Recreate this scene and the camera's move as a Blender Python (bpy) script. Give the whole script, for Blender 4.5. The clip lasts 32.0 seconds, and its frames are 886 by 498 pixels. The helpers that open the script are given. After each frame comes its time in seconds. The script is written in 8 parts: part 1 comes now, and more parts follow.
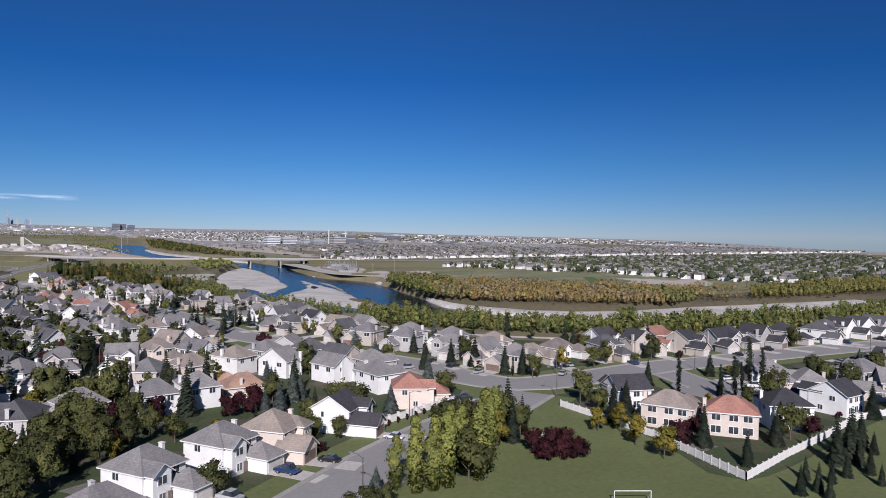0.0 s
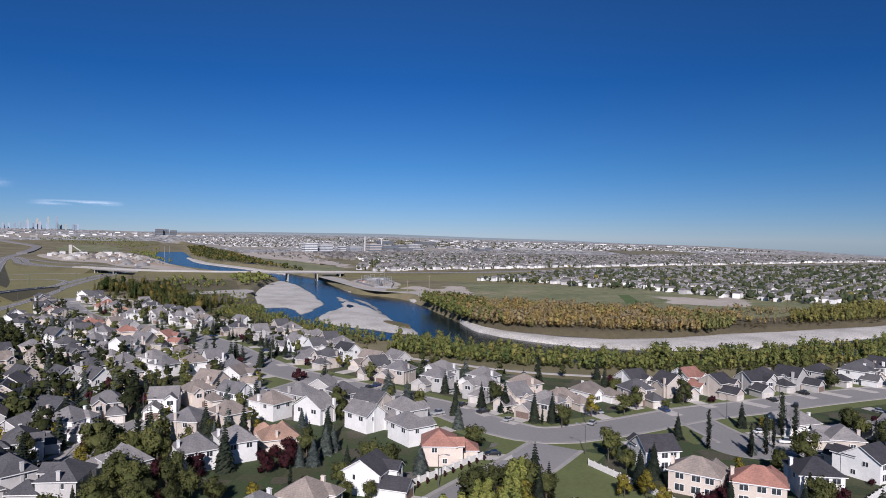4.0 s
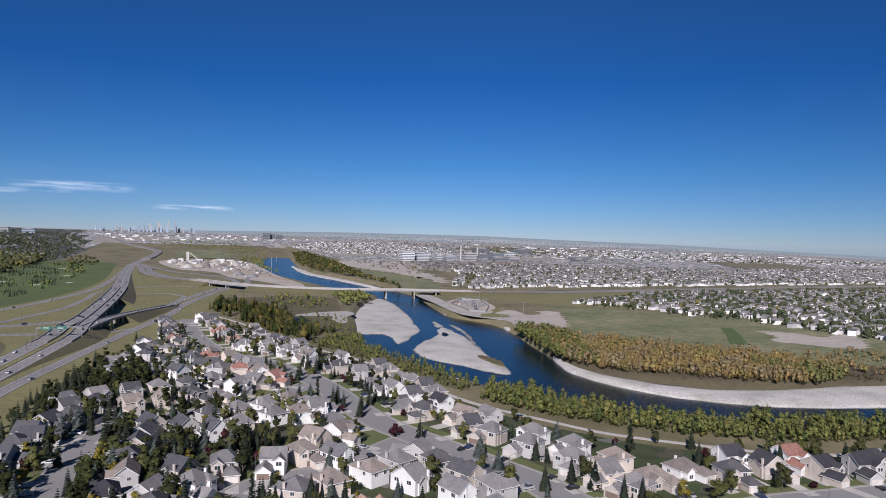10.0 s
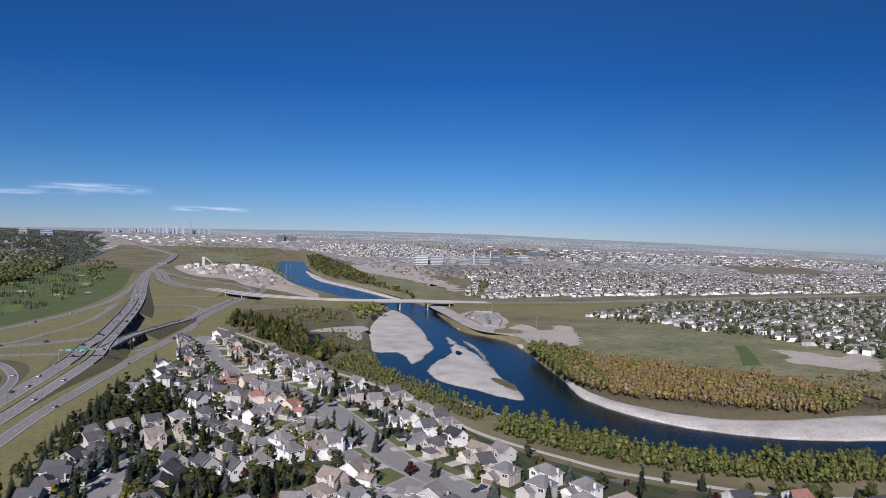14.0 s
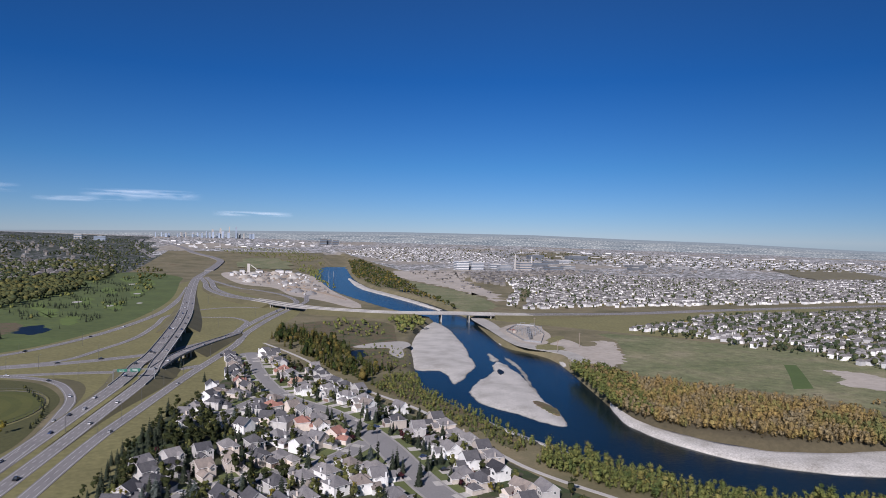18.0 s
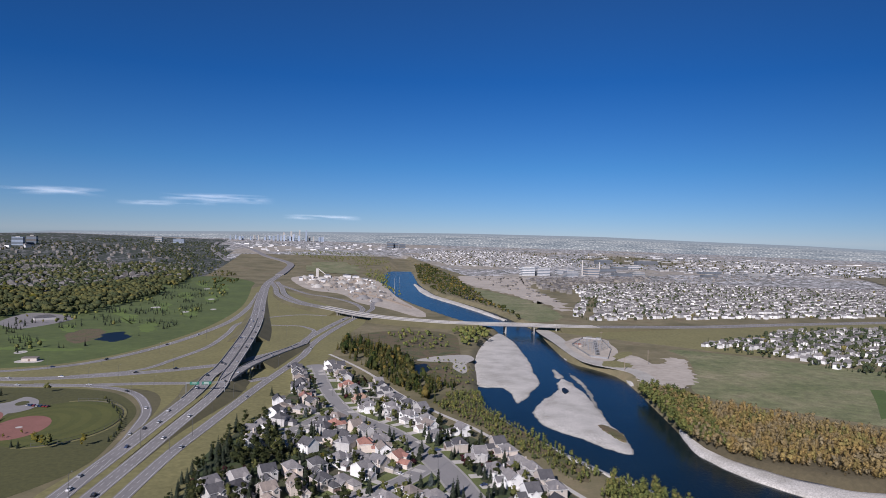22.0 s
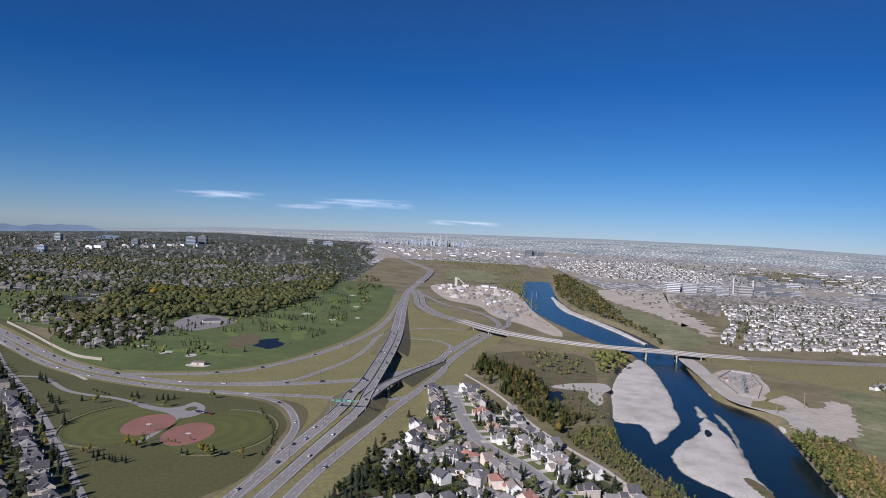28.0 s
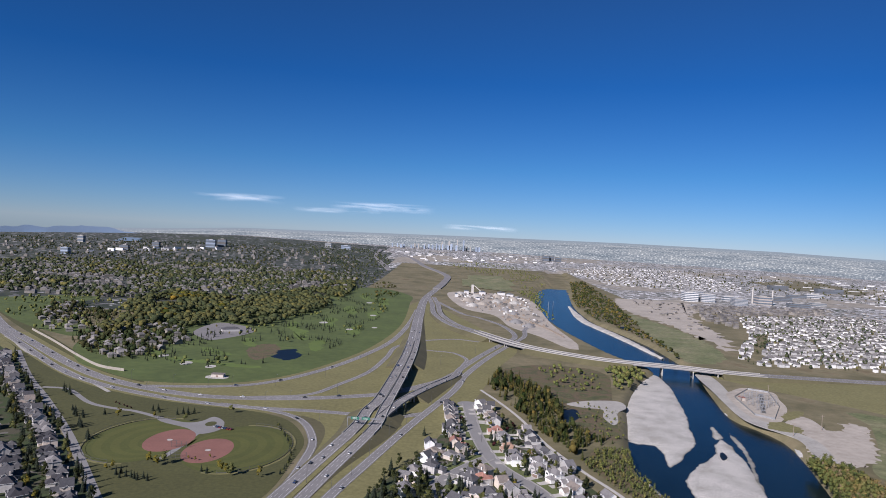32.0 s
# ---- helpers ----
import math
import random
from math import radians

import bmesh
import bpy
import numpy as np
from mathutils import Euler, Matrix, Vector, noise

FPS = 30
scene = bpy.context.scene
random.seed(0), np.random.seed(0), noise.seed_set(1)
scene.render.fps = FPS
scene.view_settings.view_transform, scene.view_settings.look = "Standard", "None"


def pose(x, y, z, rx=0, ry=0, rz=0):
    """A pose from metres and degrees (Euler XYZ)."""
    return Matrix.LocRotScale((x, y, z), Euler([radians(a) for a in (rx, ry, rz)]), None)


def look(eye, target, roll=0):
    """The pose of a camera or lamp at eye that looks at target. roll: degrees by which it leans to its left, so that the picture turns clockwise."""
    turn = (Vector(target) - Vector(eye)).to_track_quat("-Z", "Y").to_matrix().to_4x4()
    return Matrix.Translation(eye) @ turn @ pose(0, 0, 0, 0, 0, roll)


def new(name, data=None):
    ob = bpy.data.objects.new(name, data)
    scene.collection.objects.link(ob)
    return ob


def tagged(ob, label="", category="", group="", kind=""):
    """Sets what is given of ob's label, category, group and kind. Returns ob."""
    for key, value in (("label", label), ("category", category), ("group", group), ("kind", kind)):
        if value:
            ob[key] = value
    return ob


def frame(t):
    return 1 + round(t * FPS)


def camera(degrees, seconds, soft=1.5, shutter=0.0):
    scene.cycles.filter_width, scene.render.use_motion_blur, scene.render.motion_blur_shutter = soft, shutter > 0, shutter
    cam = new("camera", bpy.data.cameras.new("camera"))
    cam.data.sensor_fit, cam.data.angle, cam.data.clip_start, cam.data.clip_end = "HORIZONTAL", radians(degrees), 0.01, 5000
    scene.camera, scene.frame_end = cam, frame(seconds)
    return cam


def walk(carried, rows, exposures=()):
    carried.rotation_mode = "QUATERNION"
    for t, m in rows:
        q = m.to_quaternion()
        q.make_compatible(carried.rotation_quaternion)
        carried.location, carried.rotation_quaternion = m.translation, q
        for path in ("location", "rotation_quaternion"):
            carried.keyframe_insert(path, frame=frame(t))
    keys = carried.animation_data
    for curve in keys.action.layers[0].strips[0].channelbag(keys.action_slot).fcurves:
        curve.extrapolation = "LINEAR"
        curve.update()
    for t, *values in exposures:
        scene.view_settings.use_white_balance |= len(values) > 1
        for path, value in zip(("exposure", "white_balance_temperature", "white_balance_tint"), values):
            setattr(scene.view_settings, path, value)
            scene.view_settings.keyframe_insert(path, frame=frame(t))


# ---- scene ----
cam = camera(66.31, 32.0, soft=0.92)
# seconds, place, heading to the right of +y, tilt down, lean
ROWS = (
    (0, -0.00, -0.00, 45.00, 33.17, 1.27, 0.57), (0.5, 0.35, -0.55, 46.65, 32.94, 1.25, 0.38), (1, 0.65, -0.97, 48.48, 32.81, 1.25, 0.31),
    (1.5, 0.86, -1.43, 50.48, 32.86, 1.25, 0.31), (2, 0.92, -1.84, 52.53, 33.06, 1.23, 0.33), (2.5, 0.76, -2.25, 54.44, 32.56, 1.21, 0.35),
    (3, 0.54, -2.70, 56.39, 31.60, 1.15, 0.45), (3.5, 0.23, -3.14, 58.31, 30.84, 1.08, 0.56), (5.5, -3.09, -6.01, 66.32, 27.09, 1.10, 0.85),
    (6, -2.88, -6.74, 68.32, 25.70, 1.06, 0.90), (6.5, -2.78, -7.44, 70.34, 25.12, 1.02, 0.95), (7, -2.88, -8.13, 72.40, 24.40, 1.07, 0.97),
    (7.5, -2.98, -8.74, 74.82, 23.42, 1.01, 1.02), (8, -3.05, -9.33, 77.33, 22.99, 0.97, 1.10), (8.5, -3.24, -9.85, 79.77, 22.75, 1.02, 1.14),
    (9, -3.42, -10.25, 82.18, 22.42, 1.07, 1.20), (9.5, -3.57, -10.57, 84.50, 22.17, 1.02, 1.25), (10, -3.85, -10.94, 86.79, 22.06, 1.01, 1.30),
    (10.5, -4.20, -11.38, 89.18, 22.01, 1.04, 1.31), (11, -4.58, -11.90, 91.68, 21.95, 1.08, 1.33), (11.5, -4.94, -12.49, 94.22, 21.87, 1.10, 1.36),
    (12, -5.37, -13.10, 96.78, 21.83, 1.11, 1.39), (12.5, -5.86, -13.70, 99.22, 21.75, 1.13, 1.39), (13, -6.25, -14.26, 101.61, 21.41, 1.13, 1.40),
    (13.5, -6.55, -14.79, 103.99, 21.09, 1.11, 1.40), (14, -6.82, -15.32, 106.30, 20.96, 1.15, 1.36), (14.5, -7.10, -15.87, 108.59, 20.82, 1.18, 1.30),
    (16.5, -7.98, -17.22, 117.99, 19.61, 1.17, 1.17), (17, -8.13, -16.78, 119.85, 18.89, 1.14, 1.15), (17.5, -8.25, -16.32, 121.65, 18.20, 1.14, 1.13),
    (18, -8.27, -15.90, 123.36, 17.53, 1.15, 1.10), (18.5, -8.18, -15.51, 124.99, 16.80, 1.13, 1.11), (19, -7.91, -15.12, 126.60, 16.10, 1.11, 1.13),
    (19.5, -7.46, -14.70, 128.26, 15.56, 1.14, 1.10), (20, -6.91, -14.26, 129.93, 14.96, 1.16, 1.09), (20.5, -6.32, -13.82, 131.65, 14.17, 1.13, 1.14),
    (21, -5.82, -13.41, 133.42, 13.76, 1.09, 1.19), (21.5, -5.50, -13.09, 135.15, 13.21, 1.11, 1.20), (22, -5.30, -12.94, 136.88, 11.94, 1.14, 1.25),
    (22.5, -5.16, -13.03, 138.72, 10.86, 1.13, 1.38), (23, -5.11, -13.36, 140.71, 10.22, 1.10, 1.52), (23.5, -5.15, -13.87, 142.92, 9.74, 1.10, 1.57),
    (24, -5.24, -14.55, 145.12, 9.35, 1.12, 1.62), (24.5, -5.28, -15.29, 147.22, 8.93, 1.12, 1.67), (25, -5.16, -15.96, 149.13, 8.02, 1.15, 1.75),
    (25.5, -4.91, -16.46, 150.88, 6.45, 1.18, 1.87), (26, -4.62, -16.76, 152.51, 4.56, 1.19, 2.02), (26.5, -4.37, -16.89, 154.17, 2.73, 1.22, 2.19),
    (28.5, -5.76, -17.66, 161.92, -0.07, 1.24, 2.73), (29, -5.83, -18.35, 164.07, -0.39, 1.24, 2.84), (29.5, -5.93, -19.09, 166.22, -0.58, 1.21, 2.92),
    (30, -6.02, -19.85, 168.31, -0.68, 1.22, 3.00), (30.5, -6.07, -20.59, 170.30, -0.80, 1.21, 3.08), (31, -6.09, -21.28, 172.20, -0.93, 1.18, 3.13),
    (31.5, -6.09, -21.98, 173.97, -1.06, 1.15, 3.15), (32, -6.09, -22.71, 175.65, -1.19, 1.11, 3.14),
)


def eye_row(t, x, y, z, heading, tilt, lean):
    h, p = radians(heading), radians(tilt)
    way = Vector((math.sin(h) * math.cos(p), math.cos(h) * math.cos(p), -math.sin(p)))
    return t, look((x, y, z), Vector((x, y, z)) + 100 * way, lean)


walk(cam, [eye_row(*row) for row in ROWS], exposures=[(0.0, 0.15), (22.0, 0.15), (32.0, 0.28)])

# ---- sky and sun ----
SUN_BEARING, SUN_HEIGHT = 215.0, 31.0
world = bpy.data.worlds.new("sky")
scene.world = world
world.use_nodes = True
wt = world.node_tree
sky = wt.nodes.new("ShaderNodeTexSky")
sky.sky_type = "NISHITA"
sky.sun_disc = False
sky.sun_elevation = radians(SUN_HEIGHT)
sky.sun_rotation = radians(SUN_BEARING)
sky.altitude = 2500
sky.air_density = 1.0
sky.dust_density = 0.0
sky.ozone_density = 6.0
# clear dry air: deep blue overhead, pale blue towards the horizon
wc = wt.nodes.new("ShaderNodeTexCoord")
wz = wt.nodes.new("ShaderNodeSeparateXYZ")
wt.links.new(wc.outputs["Generated"], wz.inputs[0])
wr = wt.nodes.new("ShaderNodeValToRGB")
for k, (p, c) in zip([wr.color_ramp.elements[0], wr.color_ramp.elements[1], wr.color_ramp.elements.new(0.10), wr.color_ramp.elements.new(0.22)],
                     ((0.0, (1.02, 1.11, 1.46, 1)), (0.45, (0.10, 0.66, 1.42, 1)), (0.10, (0.52, 1.0, 1.42, 1)), (0.22, (0.22, 0.80, 1.40, 1)))):
    k.position, k.color = p, c
wt.links.new(wz.outputs[2], wr.inputs[0])
wm = wt.nodes.new("ShaderNodeMix")
wm.data_type, wm.blend_type = "RGBA", "MULTIPLY"
wm.inputs["Factor"].default_value = 1.0
wt.links.new(sky.outputs[0], wm.inputs["A"])
wt.links.new(wr.outputs[0], wm.inputs["B"])
# a little deeper far from the sun, towards the east
east = wt.nodes.new("ShaderNodeMapRange")
east.interpolation_type = "SMOOTHSTEP"
for i, v in ((1, 0.35), (2, 0.95), (3, 1.0), (4, 0.80)):
    east.inputs[i].default_value = v
wt.links.new(wz.outputs[0], east.inputs[0])
deep = wt.nodes.new("ShaderNodeMix")
deep.data_type, deep.blend_type = "RGBA", "MULTIPLY"
deep.inputs["Factor"].default_value = 1.0
wt.links.new(wm.outputs["Result"], deep.inputs["A"])
wt.links.new(east.outputs[0], deep.inputs["B"])
wt.links.new(deep.outputs["Result"], wt.nodes["Background"].inputs[0])
wt.nodes["Background"].inputs[1].default_value = 0.044


def world_node(kind, operation=None, *values):
    n = wt.nodes.new(kind)
    if operation:
        n.operation = operation
    for i, v in enumerate(values):
        if isinstance(v, (int, float)):
            n.inputs[i].default_value = v
        elif v is not None:
            wt.links.new(v, n.inputs[i])
    return n.outputs[0]


# the plain beyond the ground sheet, out to the horizon: town and dark woods in thin glowing streaks, paled by painted
# haze
HORIZON = ((-46, -1.6), (-34, -1.2), (-28, -0.78), (-22, -0.5), (-18, -0.24), (-8, -0.08), (0, 0.06), (14, 0.2), (25, 0.16), (33, -0.06), (40, -0.2), (48, -0.5), (55, -0.7), (66, -1.08), (85, -1.5))
bearing = world_node("ShaderNodeMath", "ARCTAN2", wz.outputs[0], wz.outputs[1])
along = wt.nodes.new("ShaderNodeMapRange")
along.inputs[1].default_value, along.inputs[2].default_value = radians(-46), radians(85)
wt.links.new(bearing, along.inputs[0])
edge = wt.nodes.new("ShaderNodeValToRGB")
while len(edge.color_ramp.elements) < len(HORIZON):
    edge.color_ramp.elements.new(0.5)
for k, (b, e) in zip(edge.color_ramp.elements, HORIZON):
    k.position, k.color = (b + 46) / 131, ((e + 2) / 4,) * 3 + (1,)
wt.links.new(along.outputs[0], edge.inputs[0])
horizon = world_node("ShaderNodeMath", "MULTIPLY_ADD", edge.outputs[0], radians(4), radians(-2))
below = world_node("ShaderNodeMath", "SUBTRACT", horizon, wz.outputs[2])
spot = wt.nodes.new("ShaderNodeCombineXYZ")
depth = world_node("ShaderNodeMath", "LOGARITHM", world_node("ShaderNodeMath", "MAXIMUM", below, 0.0005), 2.718)
wt.links.new(world_node("ShaderNodeMath", "MULTIPLY", bearing, 330.0), spot.inputs[0])
wt.links.new(world_node("ShaderNodeMath", "MULTIPLY", depth, 14.0), spot.inputs[1])
wide = wt.nodes.new("ShaderNodeCombineXYZ")
wt.links.new(world_node("ShaderNodeMath", "MULTIPLY", bearing, 170.0), wide.inputs[0])
wt.links.new(world_node("ShaderNodeMath", "MULTIPLY", depth, 26.0), wide.inputs[1])
land = []
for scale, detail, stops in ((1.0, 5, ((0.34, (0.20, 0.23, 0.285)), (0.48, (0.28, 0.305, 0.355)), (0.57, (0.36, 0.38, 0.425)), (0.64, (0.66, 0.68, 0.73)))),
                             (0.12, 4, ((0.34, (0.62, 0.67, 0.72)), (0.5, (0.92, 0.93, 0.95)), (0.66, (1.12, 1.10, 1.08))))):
    n = wt.nodes.new("ShaderNodeTexNoise")
    n.inputs["Scale"].default_value, n.inputs["Detail"].default_value = scale, detail
    wt.links.new((spot if scale == 1.0 else wide).outputs[0], n.inputs["Vector"])
    r = wt.nodes.new("ShaderNodeValToRGB")
    while len(r.color_ramp.elements) < len(stops):
        r.color_ramp.elements.new(0.5)
    for k, (q, c) in zip(r.color_ramp.elements, stops):
        k.position, k.color = q, (*c, 1)
    wt.links.new(n.outputs[0], r.inputs[0])
    land.append(r.outputs[0])
tint = wt.nodes.new("ShaderNodeMix")
tint.data_type, tint.blend_type = "RGBA", "MULTIPLY"
tint.inputs["Factor"].default_value = 1.0
wt.links.new(land[0], tint.inputs["A"])
wt.links.new(land[1], tint.inputs["B"])
# towards the horizon the land turns to a painted haze blue
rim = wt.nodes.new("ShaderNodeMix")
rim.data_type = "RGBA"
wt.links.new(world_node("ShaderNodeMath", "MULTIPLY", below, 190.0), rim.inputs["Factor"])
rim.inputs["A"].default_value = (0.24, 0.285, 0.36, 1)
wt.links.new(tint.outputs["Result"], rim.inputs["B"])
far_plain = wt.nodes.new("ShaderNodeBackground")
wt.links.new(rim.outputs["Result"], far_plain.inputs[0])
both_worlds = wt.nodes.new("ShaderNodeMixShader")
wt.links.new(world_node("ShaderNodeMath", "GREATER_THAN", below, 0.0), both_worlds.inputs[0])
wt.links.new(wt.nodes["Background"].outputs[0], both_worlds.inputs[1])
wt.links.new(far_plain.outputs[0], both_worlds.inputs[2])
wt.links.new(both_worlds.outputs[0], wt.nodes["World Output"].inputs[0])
sun = new("sun", bpy.data.lights.new("sun", "SUN"))
sun.data.energy, sun.data.angle, sun.data.color = 5.0, radians(0.55), (1.0, 0.93, 0.97)
sb, sh = radians(SUN_BEARING), radians(SUN_HEIGHT)
sun.matrix_world = look((500 * math.sin(sb) * math.cos(sh), 500 * math.cos(sb) * math.cos(sh), 500 * math.sin(sh)), (0, 0, 0))

# ---- materials ----
def nodes_of(name, rough=0.85, metal=0.0):
    m = bpy.data.materials.new(name)
    m.use_nodes = True
    t = m.node_tree
    b = t.nodes["Principled BSDF"]
    b.inputs["Roughness"].default_value = rough
    b.inputs["Metallic"].default_value = metal
    return m, t, b


def texture(t, kind, scale, detail=4.0, space="Object"):
    c = t.nodes.new("ShaderNodeTexCoord")
    n = t.nodes.new(kind)
    n.inputs["Scale"].default_value = scale
    if kind == "ShaderNodeTexNoise":
        n.inputs["Detail"].default_value = detail
        n.inputs["Roughness"].default_value = 0.62
    t.links.new(c.outputs[space], n.inputs["Vector"])
    return n


def ramp(t, source, stops):
    r = t.nodes.new("ShaderNodeValToRGB")
    e = r.color_ramp.elements
    while len(e) < len(stops):
        e.new(0.5)
    for k, (p, col) in zip(e, stops):
        k.position, k.color = p, (*col, 1)
    t.links.new(source, r.inputs[0])
    return r.outputs[0]


def mix(t, fac, a, b, mode="MIX"):
    n = t.nodes.new("ShaderNodeMix")
    n.data_type, n.blend_type = "RGBA", mode
    for value, socket in ((fac, n.inputs["Factor"]), (a, n.inputs["A"]), (b, n.inputs["B"])):
        if isinstance(value, float):
            socket.default_value = value
        elif isinstance(value, tuple):
            socket.default_value = (*value, 1)
        else:
            t.links.new(value, socket)
    return n.outputs["Result"]


def relief(t, b, source, strength, distance):
    n = t.nodes.new("ShaderNodeBump")
    n.inputs["Strength"].default_value = strength
    n.inputs["Distance"].default_value = distance
    t.links.new(source, n.inputs["Height"])
    t.links.new(n.outputs[0], b.inputs["Normal"])


def surface(name, low, high, fine=3.0, coarse=0.08, rough=0.85, bump=0.3, depth=0.03, spread=0.0, metal=0.0, stain=0.35, random_by="object"):
    """Two scales of variation between two colours, with relief; spread varies the value from object to object."""
    m, t, b = nodes_of(name, rough, metal)
    f = texture(t, "ShaderNodeTexNoise", fine, 5)
    c = texture(t, "ShaderNodeTexNoise", coarse, 3)
    col = ramp(t, f.outputs[0], [(0.3, low), (0.7, high)])
    mid = tuple(0.5 * (p + q) for p, q in zip(low, high))
    big = ramp(t, c.outputs[0], [(0.35, tuple(0.75 * v for v in mid)), (0.65, tuple(min(1, 1.15 * v) for v in mid))])
    col = mix(t, stain, col, big)
    if spread:
        if random_by == "object":
            info = t.nodes.new("ShaderNodeObjectInfo").outputs["Random"]
        else:
            info = t.nodes.new("ShaderNodeNewGeometry").outputs["Random Per Island"]
        shade = ramp(t, info, [(0.0, (1 - spread,) * 3), (1.0, (1 + spread * 0.5,) * 3)])
        col = mix(t, 1.0, col, shade, "MULTIPLY")
    t.links.new(col, b.inputs["Base Color"])
    if bump:
        relief(t, b, f.outputs[0], bump, depth)
    return m


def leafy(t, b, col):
    """The grain of small leaves over a clump, shade in the gaps between them painted dark."""
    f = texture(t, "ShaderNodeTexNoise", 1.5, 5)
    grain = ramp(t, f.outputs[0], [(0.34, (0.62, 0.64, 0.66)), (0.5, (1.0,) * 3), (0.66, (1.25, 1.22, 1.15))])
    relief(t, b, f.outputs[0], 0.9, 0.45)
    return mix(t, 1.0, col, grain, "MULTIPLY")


def foliage(name, dark, light, third=None, spread=0.35, random_by="object"):
    m, t, b = nodes_of(name, 0.75)
    island = t.nodes.new("ShaderNodeNewGeometry").outputs["Random Per Island"]
    stops = [(0.0, dark), (0.75, light)] + ([(1.0, third)] if third else [])
    col = ramp(t, island, stops)
    if random_by == "object":
        info = t.nodes.new("ShaderNodeObjectInfo").outputs["Random"]
        shade = ramp(t, info, [(0.0, (1 - spread,) * 3), (1.0, (1 + spread * 0.6, 1 + spread * 0.4, 1.0))])
        col = mix(t, 1.0, col, shade, "MULTIPLY")
    else:
        n = t.nodes.new("ShaderNodeAttribute")
        n.attribute_name = "tree"
        shade = ramp(t, n.outputs["Fac"], [(0.1, (1 - spread, 1 - spread * 0.6, 1 - spread)), (0.9, (1 + spread, 1 + spread * 0.3, 1.0))])
        col = mix(t, 1.0, col, shade, "MULTIPLY")
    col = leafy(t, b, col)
    t.links.new(col, b.inputs["Base Color"])
    b.inputs["Specular IOR Level"].default_value = 0.15
    thin = t.nodes.new("ShaderNodeBsdfTranslucent")
    t.links.new(col, thin.inputs[0])
    both = t.nodes.new("ShaderNodeMixShader")
    both.inputs[0].default_value = 0.4
    t.links.new(b.outputs[0], both.inputs[1])
    t.links.new(thin.outputs[0], both.inputs[2])
    t.links.new(both.outputs[0], t.nodes["Material Output"].inputs[0])
    return m


def ground_material():
    """Dry autumn prairie near by, the speckle of a far town beyond the built districts."""
    m, t, b = nodes_of("prairie_ground", 0.95)
    n1 = texture(t, "ShaderNodeTexNoise", 0.012, 6)
    n2 = texture(t, "ShaderNodeTexNoise", 0.6, 4)
    n3 = texture(t, "ShaderNodeTexNoise", 0.08, 5)
    grass = ramp(t, n1.outputs[0], [(0.3, (0.104, 0.096, 0.048)), (0.45, (0.150, 0.133, 0.073)), (0.58, (0.203, 0.175, 0.105)), (0.7, (0.150, 0.115, 0.066))])
    fine = ramp(t, n3.outputs[0], [(0.3, (0.75, 0.8, 0.7)), (0.7, (1.2, 1.15, 1.1))])
    grass = mix(t, 0.8, grass, fine, "MULTIPLY")
    grain = ramp(t, n2.outputs[0], [(0.3, (0.8, 0.8, 0.8)), (0.7, (1.15, 1.15, 1.15))])
    grass = mix(t, 0.6, grass, grain, "MULTIPLY")
    t.links.new(grass, b.inputs["Base Color"])
    relief(t, b, n2.outputs[0], 0.4, 0.2)
    return m


def far_town_material(name, stops, between, scale, share_of_town):
    """Roofs, walls, yards and trees of a far town in small cells, with open ground between."""
    m, t, b = nodes_of(name, 0.9)
    cells = texture(t, "ShaderNodeTexVoronoi", scale)
    pick = t.nodes.new("ShaderNodeSeparateColor")
    t.links.new(cells.outputs["Color"], pick.inputs[0])
    col = ramp(t, pick.outputs[0], stops)
    col.node.color_ramp.interpolation = "CONSTANT"
    n = texture(t, "ShaderNodeTexNoise", 0.0022, 5)
    band = ramp(t, n.outputs[0], [(share_of_town - 0.03, (0.0,) * 3), (share_of_town + 0.03, (1.0,) * 3)])
    f = texture(t, "ShaderNodeTexNoise", 0.03, 4)
    soil = ramp(t, f.outputs[0], [(0.3, tuple(0.7 * v for v in between)), (0.7, tuple(1.3 * v for v in between))])
    t.links.new(mix(t, band, soil, col), b.inputs["Base Color"])
    return m


def garden_material():
    """Gardens between the houses: lawn, beds, bare soil and paving in patches."""
    m, t, b = nodes_of("garden_ground", 0.95)
    cells = texture(t, "ShaderNodeTexVoronoi", 0.16)
    pick = t.nodes.new("ShaderNodeSeparateColor")
    t.links.new(cells.outputs["Color"], pick.inputs[0])
    col = ramp(t, pick.outputs[0], [(0.0, (0.042, 0.062, 0.020)), (0.5, (0.055, 0.062, 0.027)), (0.72, (0.075, 0.07, 0.045)), (0.86, (0.035, 0.048, 0.018)), (0.96, (0.15, 0.14, 0.125))])
    col.node.color_ramp.interpolation = "CONSTANT"
    n = texture(t, "ShaderNodeTexNoise", 1.2, 5)
    g = ramp(t, n.outputs[0], [(0.3, (0.7, 0.7, 0.7)), (0.7, (1.25, 1.25, 1.2))])
    t.links.new(mix(t, 1.0, col, g, "MULTIPLY"), b.inputs["Base Color"])
    relief(t, b, n.outputs[0], 0.5, 0.1)
    return m


